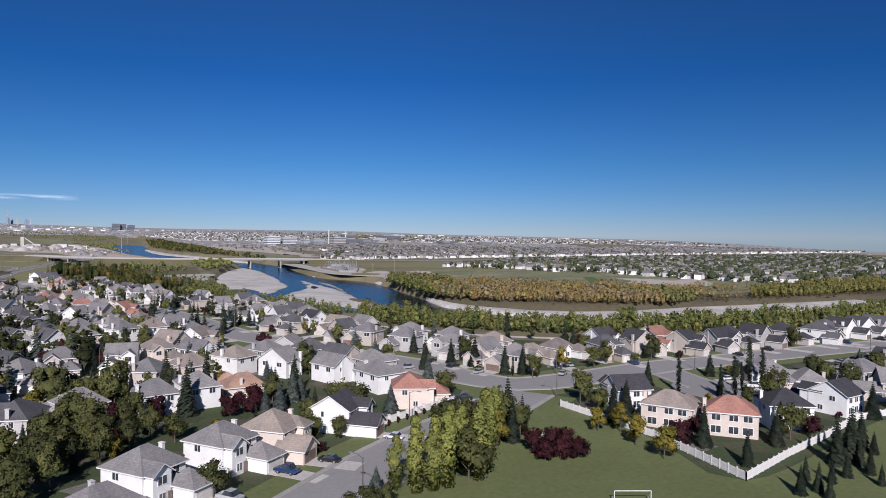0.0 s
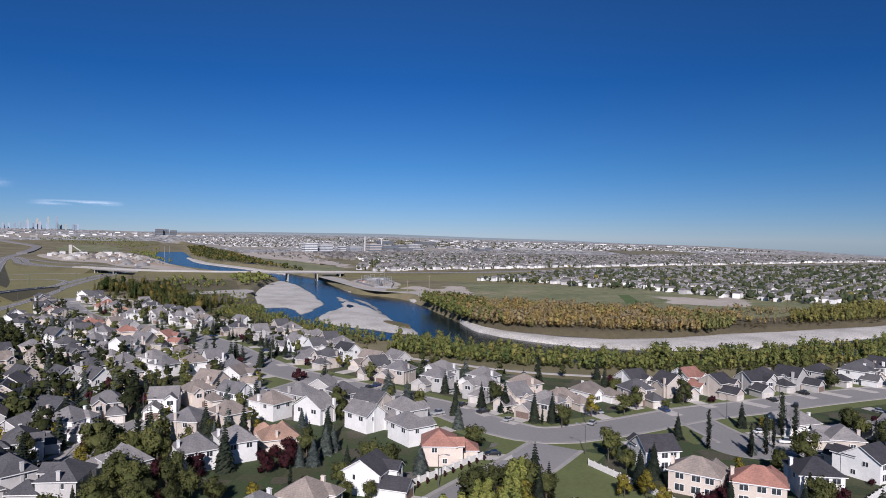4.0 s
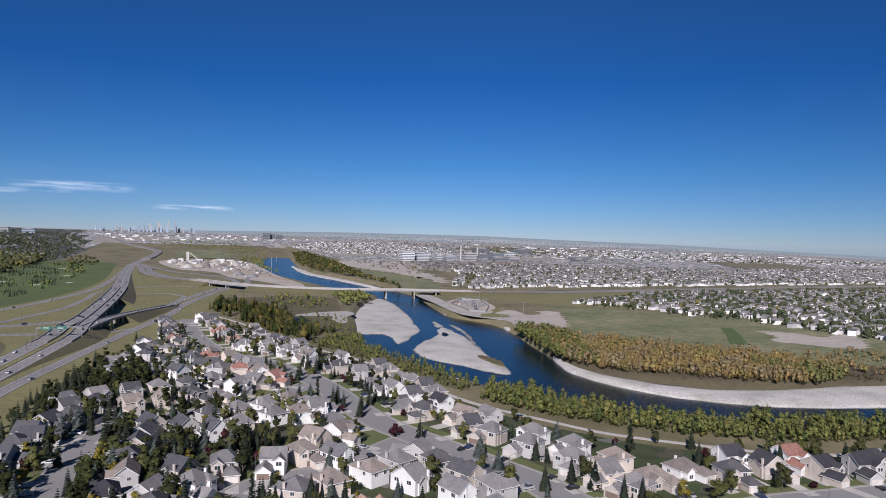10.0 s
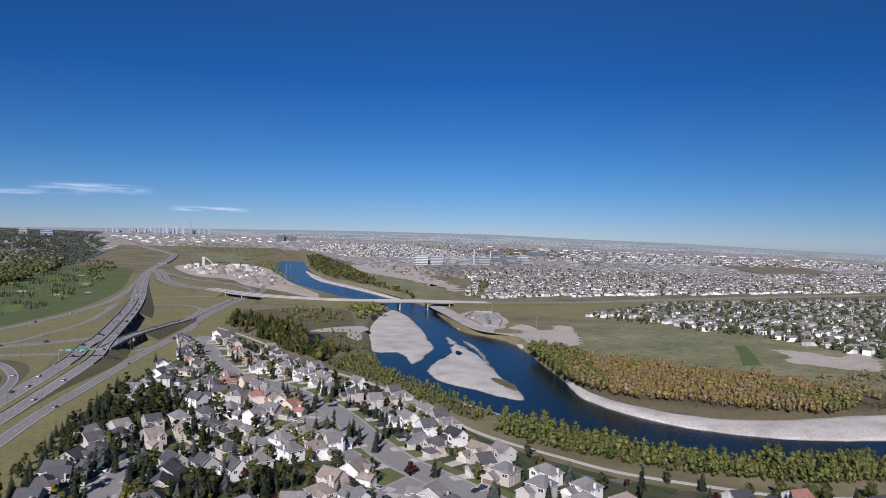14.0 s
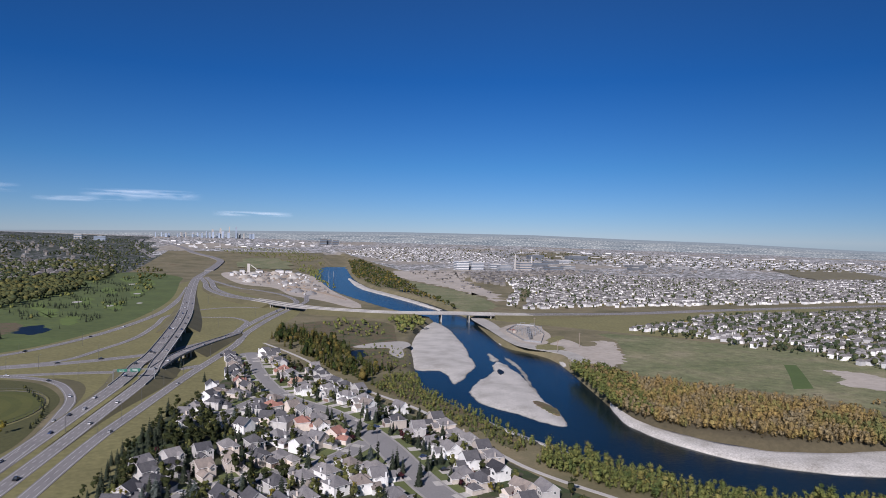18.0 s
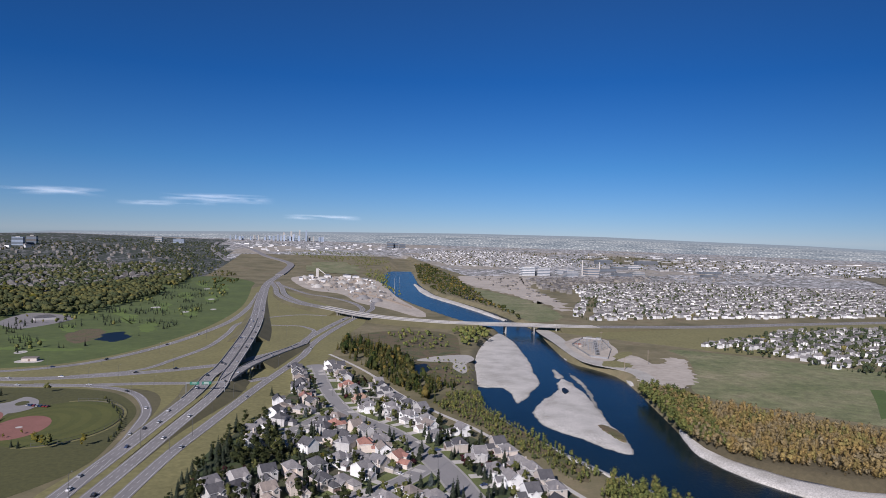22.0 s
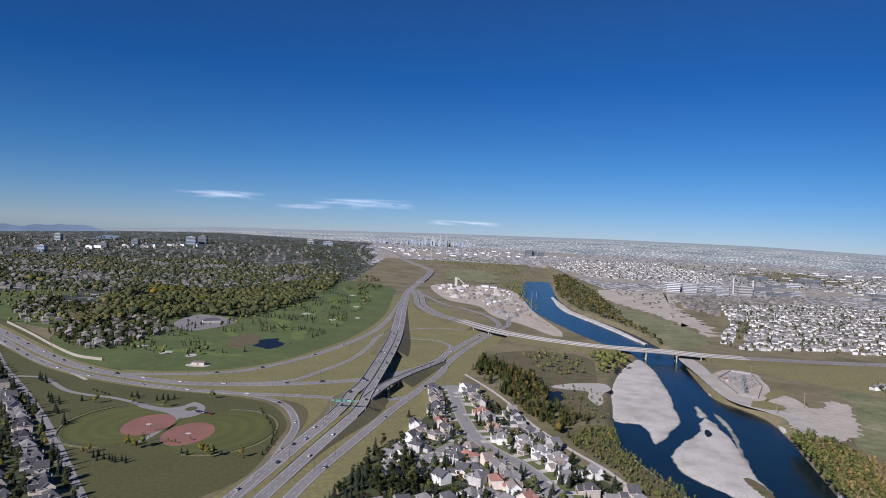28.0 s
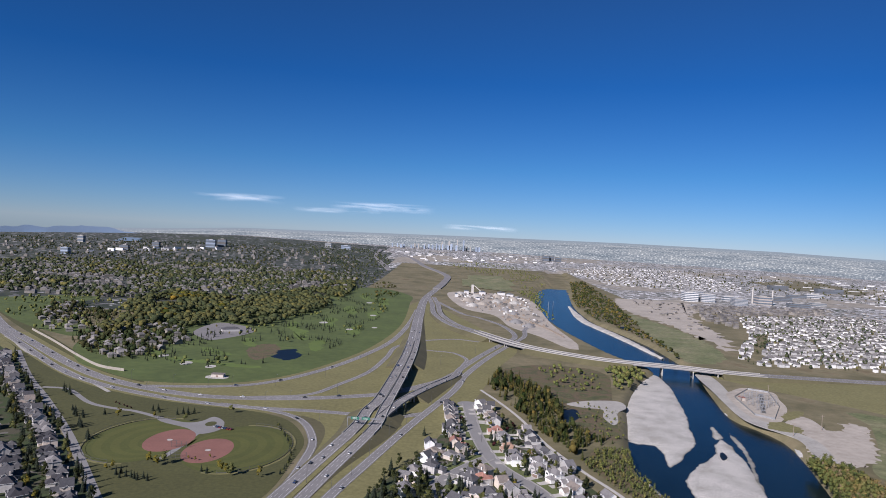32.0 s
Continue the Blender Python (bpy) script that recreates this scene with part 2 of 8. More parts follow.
M = {}
M["ground"] = ground_material()
# far town's own tones, lightened to hold some of the distance haze
M["far_grey"] = far_town_material("far_town", [(0.0, (0.085, 0.095, 0.075)), (0.2, (0.17, 0.168, 0.155)), (0.45, (0.29, 0.28, 0.27)), (0.68, (0.42, 0.41, 0.405)), (0.86, (0.72, 0.725, 0.73))],
                                  (0.30, 0.272, 0.225), 0.085, 0.45)
M["far_green"] = far_town_material("far_wooded_town", [(0.0, (0.026, 0.036, 0.022)), (0.45, (0.045, 0.055, 0.032)), (0.68, (0.075, 0.078, 0.07)), (0.86, (0.17, 0.17, 0.175)), (0.96, (0.36, 0.36, 0.36))],
                                   (0.045, 0.055, 0.03), 0.07, 0.36)
M["lawn"] = surface("mown_lawn", (0.082, 0.106, 0.032), (0.142, 0.162, 0.058), 0.9, 0.05, 0.95, 0.5, 0.05)
M["garden"] = garden_material()
M["park"] = surface("park_grass", (0.047, 0.052, 0.016), (0.106, 0.104, 0.034), 0.35, 0.016, 0.95, 0.4, 0.05)
M["outfield"] = surface("dark_mown_outfield_grass", (0.062, 0.074, 0.014), (0.095, 0.104, 0.024), 0.5, 0.03, 0.95, 0.4, 0.05)
M["outfield_pale"] = surface("pale_mown_outfield_grass", (0.076, 0.085, 0.017), (0.110, 0.115, 0.028), 0.5, 0.03, 0.95, 0.4, 0.05)
M["sown"] = surface("sown_grass", (0.060, 0.098, 0.022), (0.092, 0.136, 0.035), 0.3, 0.02, 0.95, 0.4, 0.05)
M["golf"] = surface("golf_rough_grass", (0.040, 0.068, 0.015), (0.128, 0.162, 0.045), 0.09, 0.014, 0.95, 0.4, 0.1, stain=0.6)
M["fairway"] = surface("golf_fairway_grass", (0.088, 0.138, 0.026), (0.132, 0.180, 0.042), 0.09, 0.012, 0.95, 0.3, 0.05, stain=0.4)
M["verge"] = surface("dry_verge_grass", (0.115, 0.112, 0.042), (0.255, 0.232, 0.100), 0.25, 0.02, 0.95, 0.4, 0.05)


def meadow_material():
    """Mown hay meadow: green, straw and bare patches at three scales."""
    m, t, b = nodes_of("hay_meadow", 0.95)
    n1 = texture(t, "ShaderNodeTexNoise", 0.016, 6)
    n2 = texture(t, "ShaderNodeTexNoise", 0.5, 4)
    n3 = texture(t, "ShaderNodeTexNoise", 0.11, 5)
    col = ramp(t, n1.outputs[0], [(0.32, (0.118, 0.138, 0.056)), (0.46, (0.160, 0.172, 0.080)), (0.58, (0.205, 0.200, 0.105)), (0.70, (0.265, 0.238, 0.145))])
    for n, lo, hi in ((n3, 0.72, 1.25), (n2, 0.82, 1.15)):
        col = mix(t, 1.0, col, ramp(t, n.outputs[0], [(0.32, (lo,) * 3), (0.68, (hi,) * 3)]), "MULTIPLY")
    t.links.new(col, b.inputs["Base Color"])
    relief(t, b, n2.outputs[0], 0.4, 0.1)
    return m


M["field"] = meadow_material()
M["scrub"] = surface("brown_scrub", (0.056, 0.050, 0.027), (0.125, 0.102, 0.058), 0.4, 0.04, 0.95, 0.6, 0.3, stain=0.5)


def rough_grass_material():
    """Wet rough ground: dark sedge, rust-brown weeds and olive grass."""
    m, t, b = nodes_of("rough_wet_grass", 0.95)
    n1 = texture(t, "ShaderNodeTexNoise", 0.035, 6)
    n2 = texture(t, "ShaderNodeTexNoise", 0.6, 4)
    col = ramp(t, n1.outputs[0], [(0.30, (0.055, 0.066, 0.026)), (0.43, (0.105, 0.105, 0.042)), (0.52, (0.135, 0.098, 0.058)), (0.60, (0.075, 0.082, 0.032)), (0.70, (0.16, 0.14, 0.075))])
    col = mix(t, 1.0, col, ramp(t, n2.outputs[0], [(0.32, (0.65,) * 3), (0.68, (1.25,) * 3)]), "MULTIPLY")
    t.links.new(col, b.inputs["Base Color"])
    relief(t, b, n2.outputs[0], 0.6, 0.3)
    return m


M["interchange"] = surface("olive_interchange_grass", (0.066, 0.064, 0.028), (0.172, 0.152, 0.080), 0.16, 0.012, 0.95, 0.5, 0.2, stain=0.7)
M["rough_grass"] = rough_grass_material()
M["asphalt"] = surface("grey_asphalt", (0.215, 0.208, 0.204), (0.285, 0.278, 0.272), 1.2, 0.03, 0.9, 0.15, 0.01)
M["highway"] = surface("highway_asphalt", (0.180, 0.172, 0.170), (0.255, 0.246, 0.242), 0.4, 0.02, 0.9, 0.15, 0.01)
M["concrete"] = surface("pale_concrete", (0.40, 0.38, 0.35), (0.55, 0.53, 0.49), 1.5, 0.1, 0.85, 0.2, 0.01)
M["kerb"] = surface("kerb_concrete", (0.27, 0.26, 0.245), (0.38, 0.365, 0.34), 1.5, 0.1, 0.85, 0.2, 0.01)
M["bridge"] = surface("bridge_concrete", (0.30, 0.29, 0.27), (0.42, 0.41, 0.38), 0.6, 0.05, 0.85, 0.2, 0.02)


def gravel_material():
    """Pale cobble and sand, wet and dark where it meets the water."""
    m, t, b = nodes_of("river_gravel", 0.95)
    f = texture(t, "ShaderNodeTexNoise", 0.9, 6)
    c = texture(t, "ShaderNodeTexNoise", 0.05, 6)
    col = ramp(t, f.outputs[0], [(0.3, (0.30, 0.29, 0.265)), (0.5, (0.45, 0.435, 0.405)), (0.7, (0.60, 0.585, 0.55))])
    big = ramp(t, c.outputs[0], [(0.33, (0.78, 0.77, 0.74)), (0.5, (1.0, 1.0, 0.99)), (0.62, (1.14, 1.13, 1.12))])
    col = mix(t, 1.0, col, big, "MULTIPLY")
    at = t.nodes.new("ShaderNodeTexCoord")
    z = t.nodes.new("ShaderNodeSeparateXYZ")
    t.links.new(at.outputs["Object"], z.inputs[0])
    over = t.nodes.new("ShaderNodeMath")
    over.operation = "MULTIPLY_ADD"
    over.inputs[1].default_value, over.inputs[2].default_value = 1.0, 6.0
    t.links.new(z.outputs[2], over.inputs[0])
    wet = ramp(t, over.outputs[0], [(0.08, (0.42, 0.42, 0.40)), (0.34, (1.0, 1.0, 1.0))])
    t.links.new(mix(t, 1.0, col, wet, "MULTIPLY"), b.inputs["Base Color"])
    relief(t, b, f.outputs[0], 0.6, 0.09)
    return m


M["gravel"] = gravel_material()
M["sound_wall"] = surface("beige_wall_concrete", (0.27, 0.245, 0.205), (0.36, 0.33, 0.285), 0.6, 0.05, 0.9, 0.2, 0.02)
M["sand"] = surface("pale_bank_sand", (0.30, 0.285, 0.255), (0.48, 0.46, 0.42), 0.35, 0.04, 0.95, 0.5, 0.1, stain=0.5)
M["brown_field"] = surface("brown_stubble_field", (0.13, 0.115, 0.065), (0.20, 0.18, 0.11), 0.05, 0.006, 0.95, 0.2, 0.05)
M["dirt"] = surface("bare_dirt", (0.29, 0.255, 0.21), (0.54, 0.49, 0.425), 0.12, 0.014, 0.95, 0.4, 0.1, stain=0.5)
M["clay"] = surface("red_infield_shale", (0.21, 0.095, 0.075), (0.275, 0.13, 0.105), 0.7, 0.06, 0.95, 0.2, 0.02)
M["paint"] = surface("road_paint", (0.6, 0.6, 0.58), (0.75, 0.75, 0.72), 2.0, 0.3, 0.7, 0.0)


def water_material():
    m, t, b = nodes_of("river_water", 0.2)
    n = texture(t, "ShaderNodeTexNoise", 0.02, 5)
    col = ramp(t, n.outputs[0], [(0.3, (0.004, 0.011, 0.014)), (0.7, (0.008, 0.018, 0.023))])
    t.links.new(col, b.inputs["Base Color"])
    w = texture(t, "ShaderNodeTexNoise", 0.35, 4)
    relief(t, b, w.outputs[0], 0.3, 0.5)
    b.inputs["Specular IOR Level"].default_value = 0.3
    b.inputs["IOR"].default_value = 1.33
    return m


M["water"] = water_material()
M["lake"] = surface("pale_far_lake", (0.20, 0.27, 0.33), (0.26, 0.33, 0.39), 0.01, 0.002, 0.4, 0.0)
M["pond"] = surface("still_dark_pond_water", (0.006, 0.012, 0.022), (0.010, 0.018, 0.030), 0.05, 0.01, 0.5, 0.0)
M["pond"].node_tree.nodes["Principled BSDF"].inputs["Specular IOR Level"].default_value = 0.2


def autumn(name, colours, scale=0.075, own_hue=0.17):
    """Leaves whose hue changes from crown to crown: green, yellow, orange and bare grey."""
    m, t, b = nodes_of(name, 0.8)
    n = texture(t, "ShaderNodeTexNoise", scale, 2)
    tree = t.nodes.new("ShaderNodeAttribute")
    tree.attribute_name = "tree"
    own = t.nodes.new("ShaderNodeMath")
    own.operation = "MULTIPLY_ADD"
    own.inputs[1].default_value, own.inputs[2].default_value = own_hue, -own_hue / 2
    t.links.new(tree.outputs["Fac"], own.inputs[0])
    both = t.nodes.new("ShaderNodeMath")
    t.links.new(n.outputs[0], both.inputs[0])
    t.links.new(own.outputs[0], both.inputs[1])
    hue = ramp(t, both.outputs[0], [(0.28 + 0.44 * i / (len(colours) - 1), c) for i, c in enumerate(colours)])
    island = t.nodes.new("ShaderNodeNewGeometry").outputs["Random Per Island"]
    shade = ramp(t, island, [(0.0, (0.85,) * 3), (1.0, (1.12,) * 3)])
    crown = texture(t, "ShaderNodeTexNoise", 0.7, 2)
    tone = ramp(t, crown.outputs[0], [(0.35, (0.72,) * 3), (0.5, (1.0,) * 3), (0.65, (1.2,) * 3)])
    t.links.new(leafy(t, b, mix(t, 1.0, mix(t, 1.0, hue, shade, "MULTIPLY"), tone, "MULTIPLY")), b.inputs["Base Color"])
    b.inputs["Specular IOR Level"].default_value = 0.1
    return m


M["wood_trunk"] = surface("bark", (0.06, 0.045, 0.03), (0.14, 0.11, 0.08), 4, 0.5, 0.9, 0.4)
M["leaf_green"] = foliage("green_leaves", (0.082, 0.100, 0.040), (0.135, 0.152, 0.060), (0.185, 0.185, 0.075))
M["leaf_dark"] = foliage("dark_green_leaves", (0.030, 0.042, 0.018), (0.062, 0.076, 0.030), (0.092, 0.10, 0.04))
M["leaf_lime"] = foliage("lime_green_poplar_leaves", (0.20, 0.245, 0.07), (0.31, 0.34, 0.105), (0.40, 0.38, 0.12), 0.2)
M["leaf_yellow"] = foliage("yellow_leaves", (0.17, 0.165, 0.035), (0.31, 0.26, 0.05), (0.40, 0.31, 0.06), 0.2)
M["leaf_red"] = foliage("dark_red_leaves", (0.030, 0.012, 0.018), (0.085, 0.026, 0.034), None, 0.25)
M["needle"] = foliage("spruce_needles", (0.024, 0.037, 0.029), (0.056, 0.073, 0.054), None, 0.4)
M["needle_blue"] = foliage("blue_spruce_needles", (0.06, 0.082, 0.080), (0.14, 0.172, 0.162), None, 0.25)
M["wood_mixed"] = autumn("riverside_leaves", [(0.055, 0.078, 0.026), (0.105, 0.13, 0.042), (0.16, 0.165, 0.05), (0.095, 0.12, 0.04), (0.21, 0.185, 0.06), (0.065, 0.09, 0.03)])
M["wood_brown"] = autumn("autumn_poplar_leaves", [(0.115, 0.135, 0.05), (0.175, 0.175, 0.066), (0.26, 0.19, 0.075), (0.215, 0.18, 0.11), (0.265, 0.185, 0.072), (0.215, 0.19, 0.07), (0.14, 0.15, 0.058)], 0.022, 0.07)
M["brush_leaf"] = autumn("rust_brown_brush_leaves", [(0.062, 0.062, 0.028), (0.095, 0.078, 0.042), (0.12, 0.092, 0.05), (0.075, 0.072, 0.032)])
M["golf_leaf"] = autumn("olive_and_yellow_leaves", [(0.034, 0.048, 0.024), (0.060, 0.072, 0.032), (0.105, 0.105, 0.038), (0.044, 0.058, 0.028), (0.080, 0.085, 0.034), (0.150, 0.132, 0.040), (0.046, 0.060, 0.028)], 0.014)
M["poplar_yellow"] = autumn("yellow_green_poplar_leaves", [(0.085, 0.10, 0.035), (0.15, 0.15, 0.05), (0.19, 0.168, 0.052), (0.11, 0.12, 0.04)], 0.03, 0.1)
M["town_leaf"] = autumn("wooded_town_leaves", [(0.030, 0.044, 0.027), (0.056, 0.070, 0.034), (0.036, 0.052, 0.030), (0.080, 0.088, 0.038), (0.046, 0.062, 0.034), (0.15, 0.13, 0.045)], 0.016)
M["wood_far"] = foliage("far_tree_leaves", (0.045, 0.060, 0.026), (0.105, 0.118, 0.045), (0.20, 0.18, 0.055), 0.45, "place")
M["wood_dark"] = foliage("dark_town_tree_leaves", (0.030, 0.044, 0.024), (0.072, 0.088, 0.040), (0.125, 0.13, 0.05), 0.45, "place")
M["wood_gold"] = foliage("golden_poplar_leaves", (0.09, 0.10, 0.025), (0.20, 0.18, 0.035), (0.32, 0.24, 0.04), 0.4, "place")

ROOF = {"g": ((0.155, 0.152, 0.153), (0.255, 0.25, 0.25)), "d": ((0.062, 0.063, 0.07), (0.112, 0.113, 0.12)),
        "b": ((0.030, 0.030, 0.036), (0.060, 0.060, 0.068)), "n": ((0.19, 0.165, 0.145), (0.29, 0.255, 0.225)),
        "r": ((0.25, 0.125, 0.095), (0.37, 0.195, 0.155)), "o": ((0.33, 0.21, 0.15), (0.45, 0.30, 0.22))}
WALL = {"w": ((0.68, 0.68, 0.66), (0.80, 0.80, 0.78)), "p": ((0.58, 0.50, 0.43), (0.70, 0.62, 0.54)),
        "t": ((0.42, 0.37, 0.325), (0.53, 0.48, 0.425)), "d": ((0.38, 0.37, 0.36), (0.50, 0.49, 0.47))}


def shingles(name, low, high):
    m, t, b = nodes_of(name, 0.9)
    f = texture(t, "ShaderNodeTexNoise", 2.2, 6)
    c = texture(t, "ShaderNodeTexNoise", 0.25, 3)
    w = texture(t, "ShaderNodeTexWave", 1.1)
    w.bands_direction = "Z"
    w.inputs["Distortion"].default_value = 0.6
    col = ramp(t, f.outputs[0], [(0.3, low), (0.7, high)])
    worn = ramp(t, c.outputs[0], [(0.35, (0.82, 0.82, 0.84)), (0.65, (1.12, 1.1, 1.08))])
    col = mix(t, 1.0, col, worn, "MULTIPLY")
    rows = ramp(t, w.outputs[0], [(0.0, (0.86,) * 3), (0.4, (1.0,) * 3)])
    col = mix(t, 0.8, col, rows, "MULTIPLY")
    info = t.nodes.new("ShaderNodeObjectInfo").outputs["Random"]
    shade = ramp(t, info, [(0.0, (0.78, 0.78, 0.80)), (1.0, (1.18, 1.15, 1.12))])
    col = mix(t, 1.0, col, shade, "MULTIPLY")
    t.links.new(col, b.inputs["Base Color"])
    relief(t, b, w.outputs[0], 0.4, 0.04)
    return m


for k, (lo, hi) in ROOF.items():
    M["roof_" + k] = shingles("roof_shingles_" + k, lo, hi)
for k, (lo, hi) in WALL.items():
    M["wall_" + k] = surface("stucco_" + k, lo, hi, 2.5, 0.3, 0.9, 0.15, 0.01, 0.12)
M["trim"] = surface("white_trim", (0.70, 0.70, 0.68), (0.80, 0.80, 0.78), 3, 0.4, 0.6, 0.0)
M["door"] = surface("garage_door_paint", (0.55, 0.52, 0.48), (0.68, 0.65, 0.60), 3, 0.4, 0.6, 0.0, spread=0.25)
M["brown_door"] = surface("brown_garage_door_paint", (0.16, 0.11, 0.09), (0.22, 0.16, 0.13), 3, 0.4, 0.6, 0.0)
M["steel"] = surface("galvanised_steel", (0.30, 0.31, 0.32), (0.45, 0.46, 0.47), 3, 0.4, 0.5, 0.0, metal=0.6)
M["dark_steel"] = surface("dark_weathered_steel", (0.06, 0.06, 0.06), (0.11, 0.11, 0.105), 3, 0.4, 0.6, 0.0)
M["fence"] = surface("white_fence_paint", (0.62, 0.61, 0.58), (0.76, 0.75, 0.72), 2, 0.3, 0.8, 0.1, 0.01)
M["cedar"] = surface("weathered_fence_boards", (0.20, 0.16, 0.125), (0.32, 0.27, 0.22), 2, 0.3, 0.9, 0.2, 0.01)
M["tyre"] = surface("black_rubber", (0.018, 0.018, 0.018), (0.03, 0.03, 0.03), 8, 1, 0.9, 0.0)


def glass_material():
    m, t, b = nodes_of("window_glass", 0.06)
    n = texture(t, "ShaderNodeTexNoise", 0.6, 2)
    col = ramp(t, n.outputs[0], [(0.3, (0.02, 0.025, 0.03)), (0.7, (0.06, 0.07, 0.08))])
    t.links.new(col, b.inputs["Base Color"])
    b.inputs["Specular IOR Level"].default_value = 0.8
    return m


M["glass"] = glass_material()
CAR = {"black": (0.012, 0.012, 0.014), "white": (0.72, 0.72, 0.72), "silver": (0.40, 0.41, 0.42), "blue": (0.02, 0.045, 0.13), "red": (0.28, 0.02, 0.02)}
for k, v in CAR.items():
    mm, tt, bb = nodes_of("car_paint_" + k, 0.3)
    nz = texture(tt, "ShaderNodeTexNoise", 1.5, 3)
    tt.links.new(ramp(tt, nz.outputs[0], [(0.3, tuple(0.85 * q for q in v)), (0.7, v)]), bb.inputs["Base Color"])
    bb.inputs["Coat Weight"].default_value = 0.6
    M["car_" + k] = mm

# ---- building helpers ----
def mesh_of(name, bm, *mats):
    me = bpy.data.meshes.new(name)
    bm.to_mesh(me)
    bm.free()
    for m in mats:
        me.materials.append(m)
    return me


def part(name, bm, material, parent, label=""):
    """Links a bmesh as one mesh object under a thing or a part."""
    ob = new(name, mesh_of(name, bm, material))
    ob.parent = parent
    if label:
        ob["label"] = label
    return ob


def share(name, mesh, parent, m=None):
    ob = new(name, mesh)
    ob.parent = parent
    if m is not None:
        ob.matrix_basis = m
    return ob


def thing(name, label, category, group="", kind="", at=(0, 0, 0), turn=0.0):
    ob = new(name)
    ob.location = at
    ob.rotation_euler = (0, 0, turn)
    return tagged(ob, label, category, group, kind)


def box(bm, x0, y0, z0, x1, y1, z1):
    v = [bm.verts.new((x, y, z)) for z in (z0, z1) for x, y in ((x0, y0), (x1, y0), (x1, y1), (x0, y1))]
    for f in ((3, 2, 1, 0), (4, 5, 6, 7), (0, 1, 5, 4), (1, 2, 6, 5), (2, 3, 7, 6), (3, 0, 4, 7)):
        bm.faces.new([v[i] for i in f])
    return v


def boxes(*sizes):
    bm = bmesh.new()
    for s in sizes:
        box(bm, *s)
    return bm


def tube(bm, p, q, r0, r1, n=6):
    p, q = Vector(p), Vector(q)
    d = (q - p).normalized()
    u = d.orthogonal().normalized()
    w = d.cross(u)
    rings = []
    for c, r in ((p, r0), (q, r1)):
        rings.append([bm.verts.new(c + r * (math.cos(a) * u + math.sin(a) * w)) for a in (2 * math.pi * i / n for i in range(n))])
    for i in range(n):
        bm.faces.new((rings[0][i], rings[0][(i + 1) % n], rings[1][(i + 1) % n], rings[1][i]))
    bm.faces.new(rings[0][::-1])
    bm.faces.new(rings[1])


def smooth_line(pts, step=6.0, closed=False):
    """Catmull-Rom through the plan's corner points."""
    p = [Vector(q) for q in pts]
    n = len(p)
    out = []
    for i in range(n if closed else n - 1):
        a, b = p[i], p[(i + 1) % n]
        z0 = p[i - 1] if closed or i else a * 2 - b
        z1 = p[(i + 2) % n] if closed or i + 2 < n else b * 2 - a
        k = max(2, int((b - a).length / step))
        for j in range(k):
            s = j / k
            out.append(0.5 * (2 * a + (b - z0) * s + (2 * z0 - 5 * a + 4 * b - z1) * s * s + (3 * a - z0 - 3 * b + z1) * s ** 3))
    if not closed:
        out.append(p[-1])
    return out


def sheet(name, pts, z, material, label, category, step=8.0, kind="structure", low_z=-0.3, ragged=0.0):
    """A flat piece of ground with a smooth or ragged outline and a thin edge."""
    bm = bmesh.new()
    line = smooth_line([(*q, 0) for q in pts], step, True)
    if ragged:
        line = [v + Vector((noise.noise(v * 0.9 / ragged) + 0.6 * noise.noise(v * 2.3 / ragged), noise.noise(v * 0.9 / ragged + Vector((7, 3, 1))) + 0.6 * noise.noise(v * 2.3 / ragged + Vector((2, 9, 4))), 0)) * ragged for v in line]
    top = [bm.verts.new((v.x, v.y, z)) for v in line]
    low = [bm.verts.new((v.x, v.y, low_z)) for v in line]
    f = bm.faces.new(top)
    f.normal_update()
    for i in range(len(top)):
        j = (i + 1) % len(top)
        bm.faces.new((top[j], top[i], low[i], low[j]) if f.normal.z > 0 else (top[i], top[j], low[j], low[i]))
    if f.normal.z < 0:
        f.normal_flip()
    bmesh.ops.triangulate(bm, faces=[f])
    ob = new(name, mesh_of(name, bm, material))
    return tagged(ob, label, category, "", kind)


def sideways(line):
    out = []
    for i, v in enumerate(line):
        d = line[min(i + 1, len(line) - 1)] - line[max(i - 1, 0)]
        out.append(Vector((d.y, -d.x, 0)).normalized())
    return out


def ribbon_mesh(line, left, right, top, deep):
    """A slab along a line from left to right of it, top above its height."""
    bm = bmesh.new()
    side = sideways(line)
    rows = []
    for v, s in zip(line, side):
        a, b = v + s * left, v + s * right
        rows.append([bm.verts.new(q) for q in ((a.x, a.y, a.z + top - deep), (a.x, a.y, a.z + top), (b.x, b.y, b.z + top), (b.x, b.y, b.z + top - deep))])
    for p, q in zip(rows, rows[1:]):
        for i in range(3):
            bm.faces.new((p[i], p[i + 1], q[i + 1], q[i]))
        bm.faces.new((p[3], p[0], q[0], q[3]))
    bm.faces.new(rows[0])
    bm.faces.new(rows[-1][::-1])
    bmesh.ops.recalc_face_normals(bm, faces=bm.faces)
    return bm


def cut(line, a, b):
    """The stretch of a line between two lengths along it."""
    out, s = [], 0.0
    for p, q in zip(line, line[1:]):
        d = (q - p).length
        if s + d >= a and s <= b:
            out.append(p.lerp(q, max(0, (a - s) / d)))
            if s + d > b:
                out.append(p.lerp(q, (b - s) / d))
        s += d
    if s <= b:
        out.append(line[-1])
    return out


def length_of(line):
    return sum((q - p).length for p, q in zip(line, line[1:]))


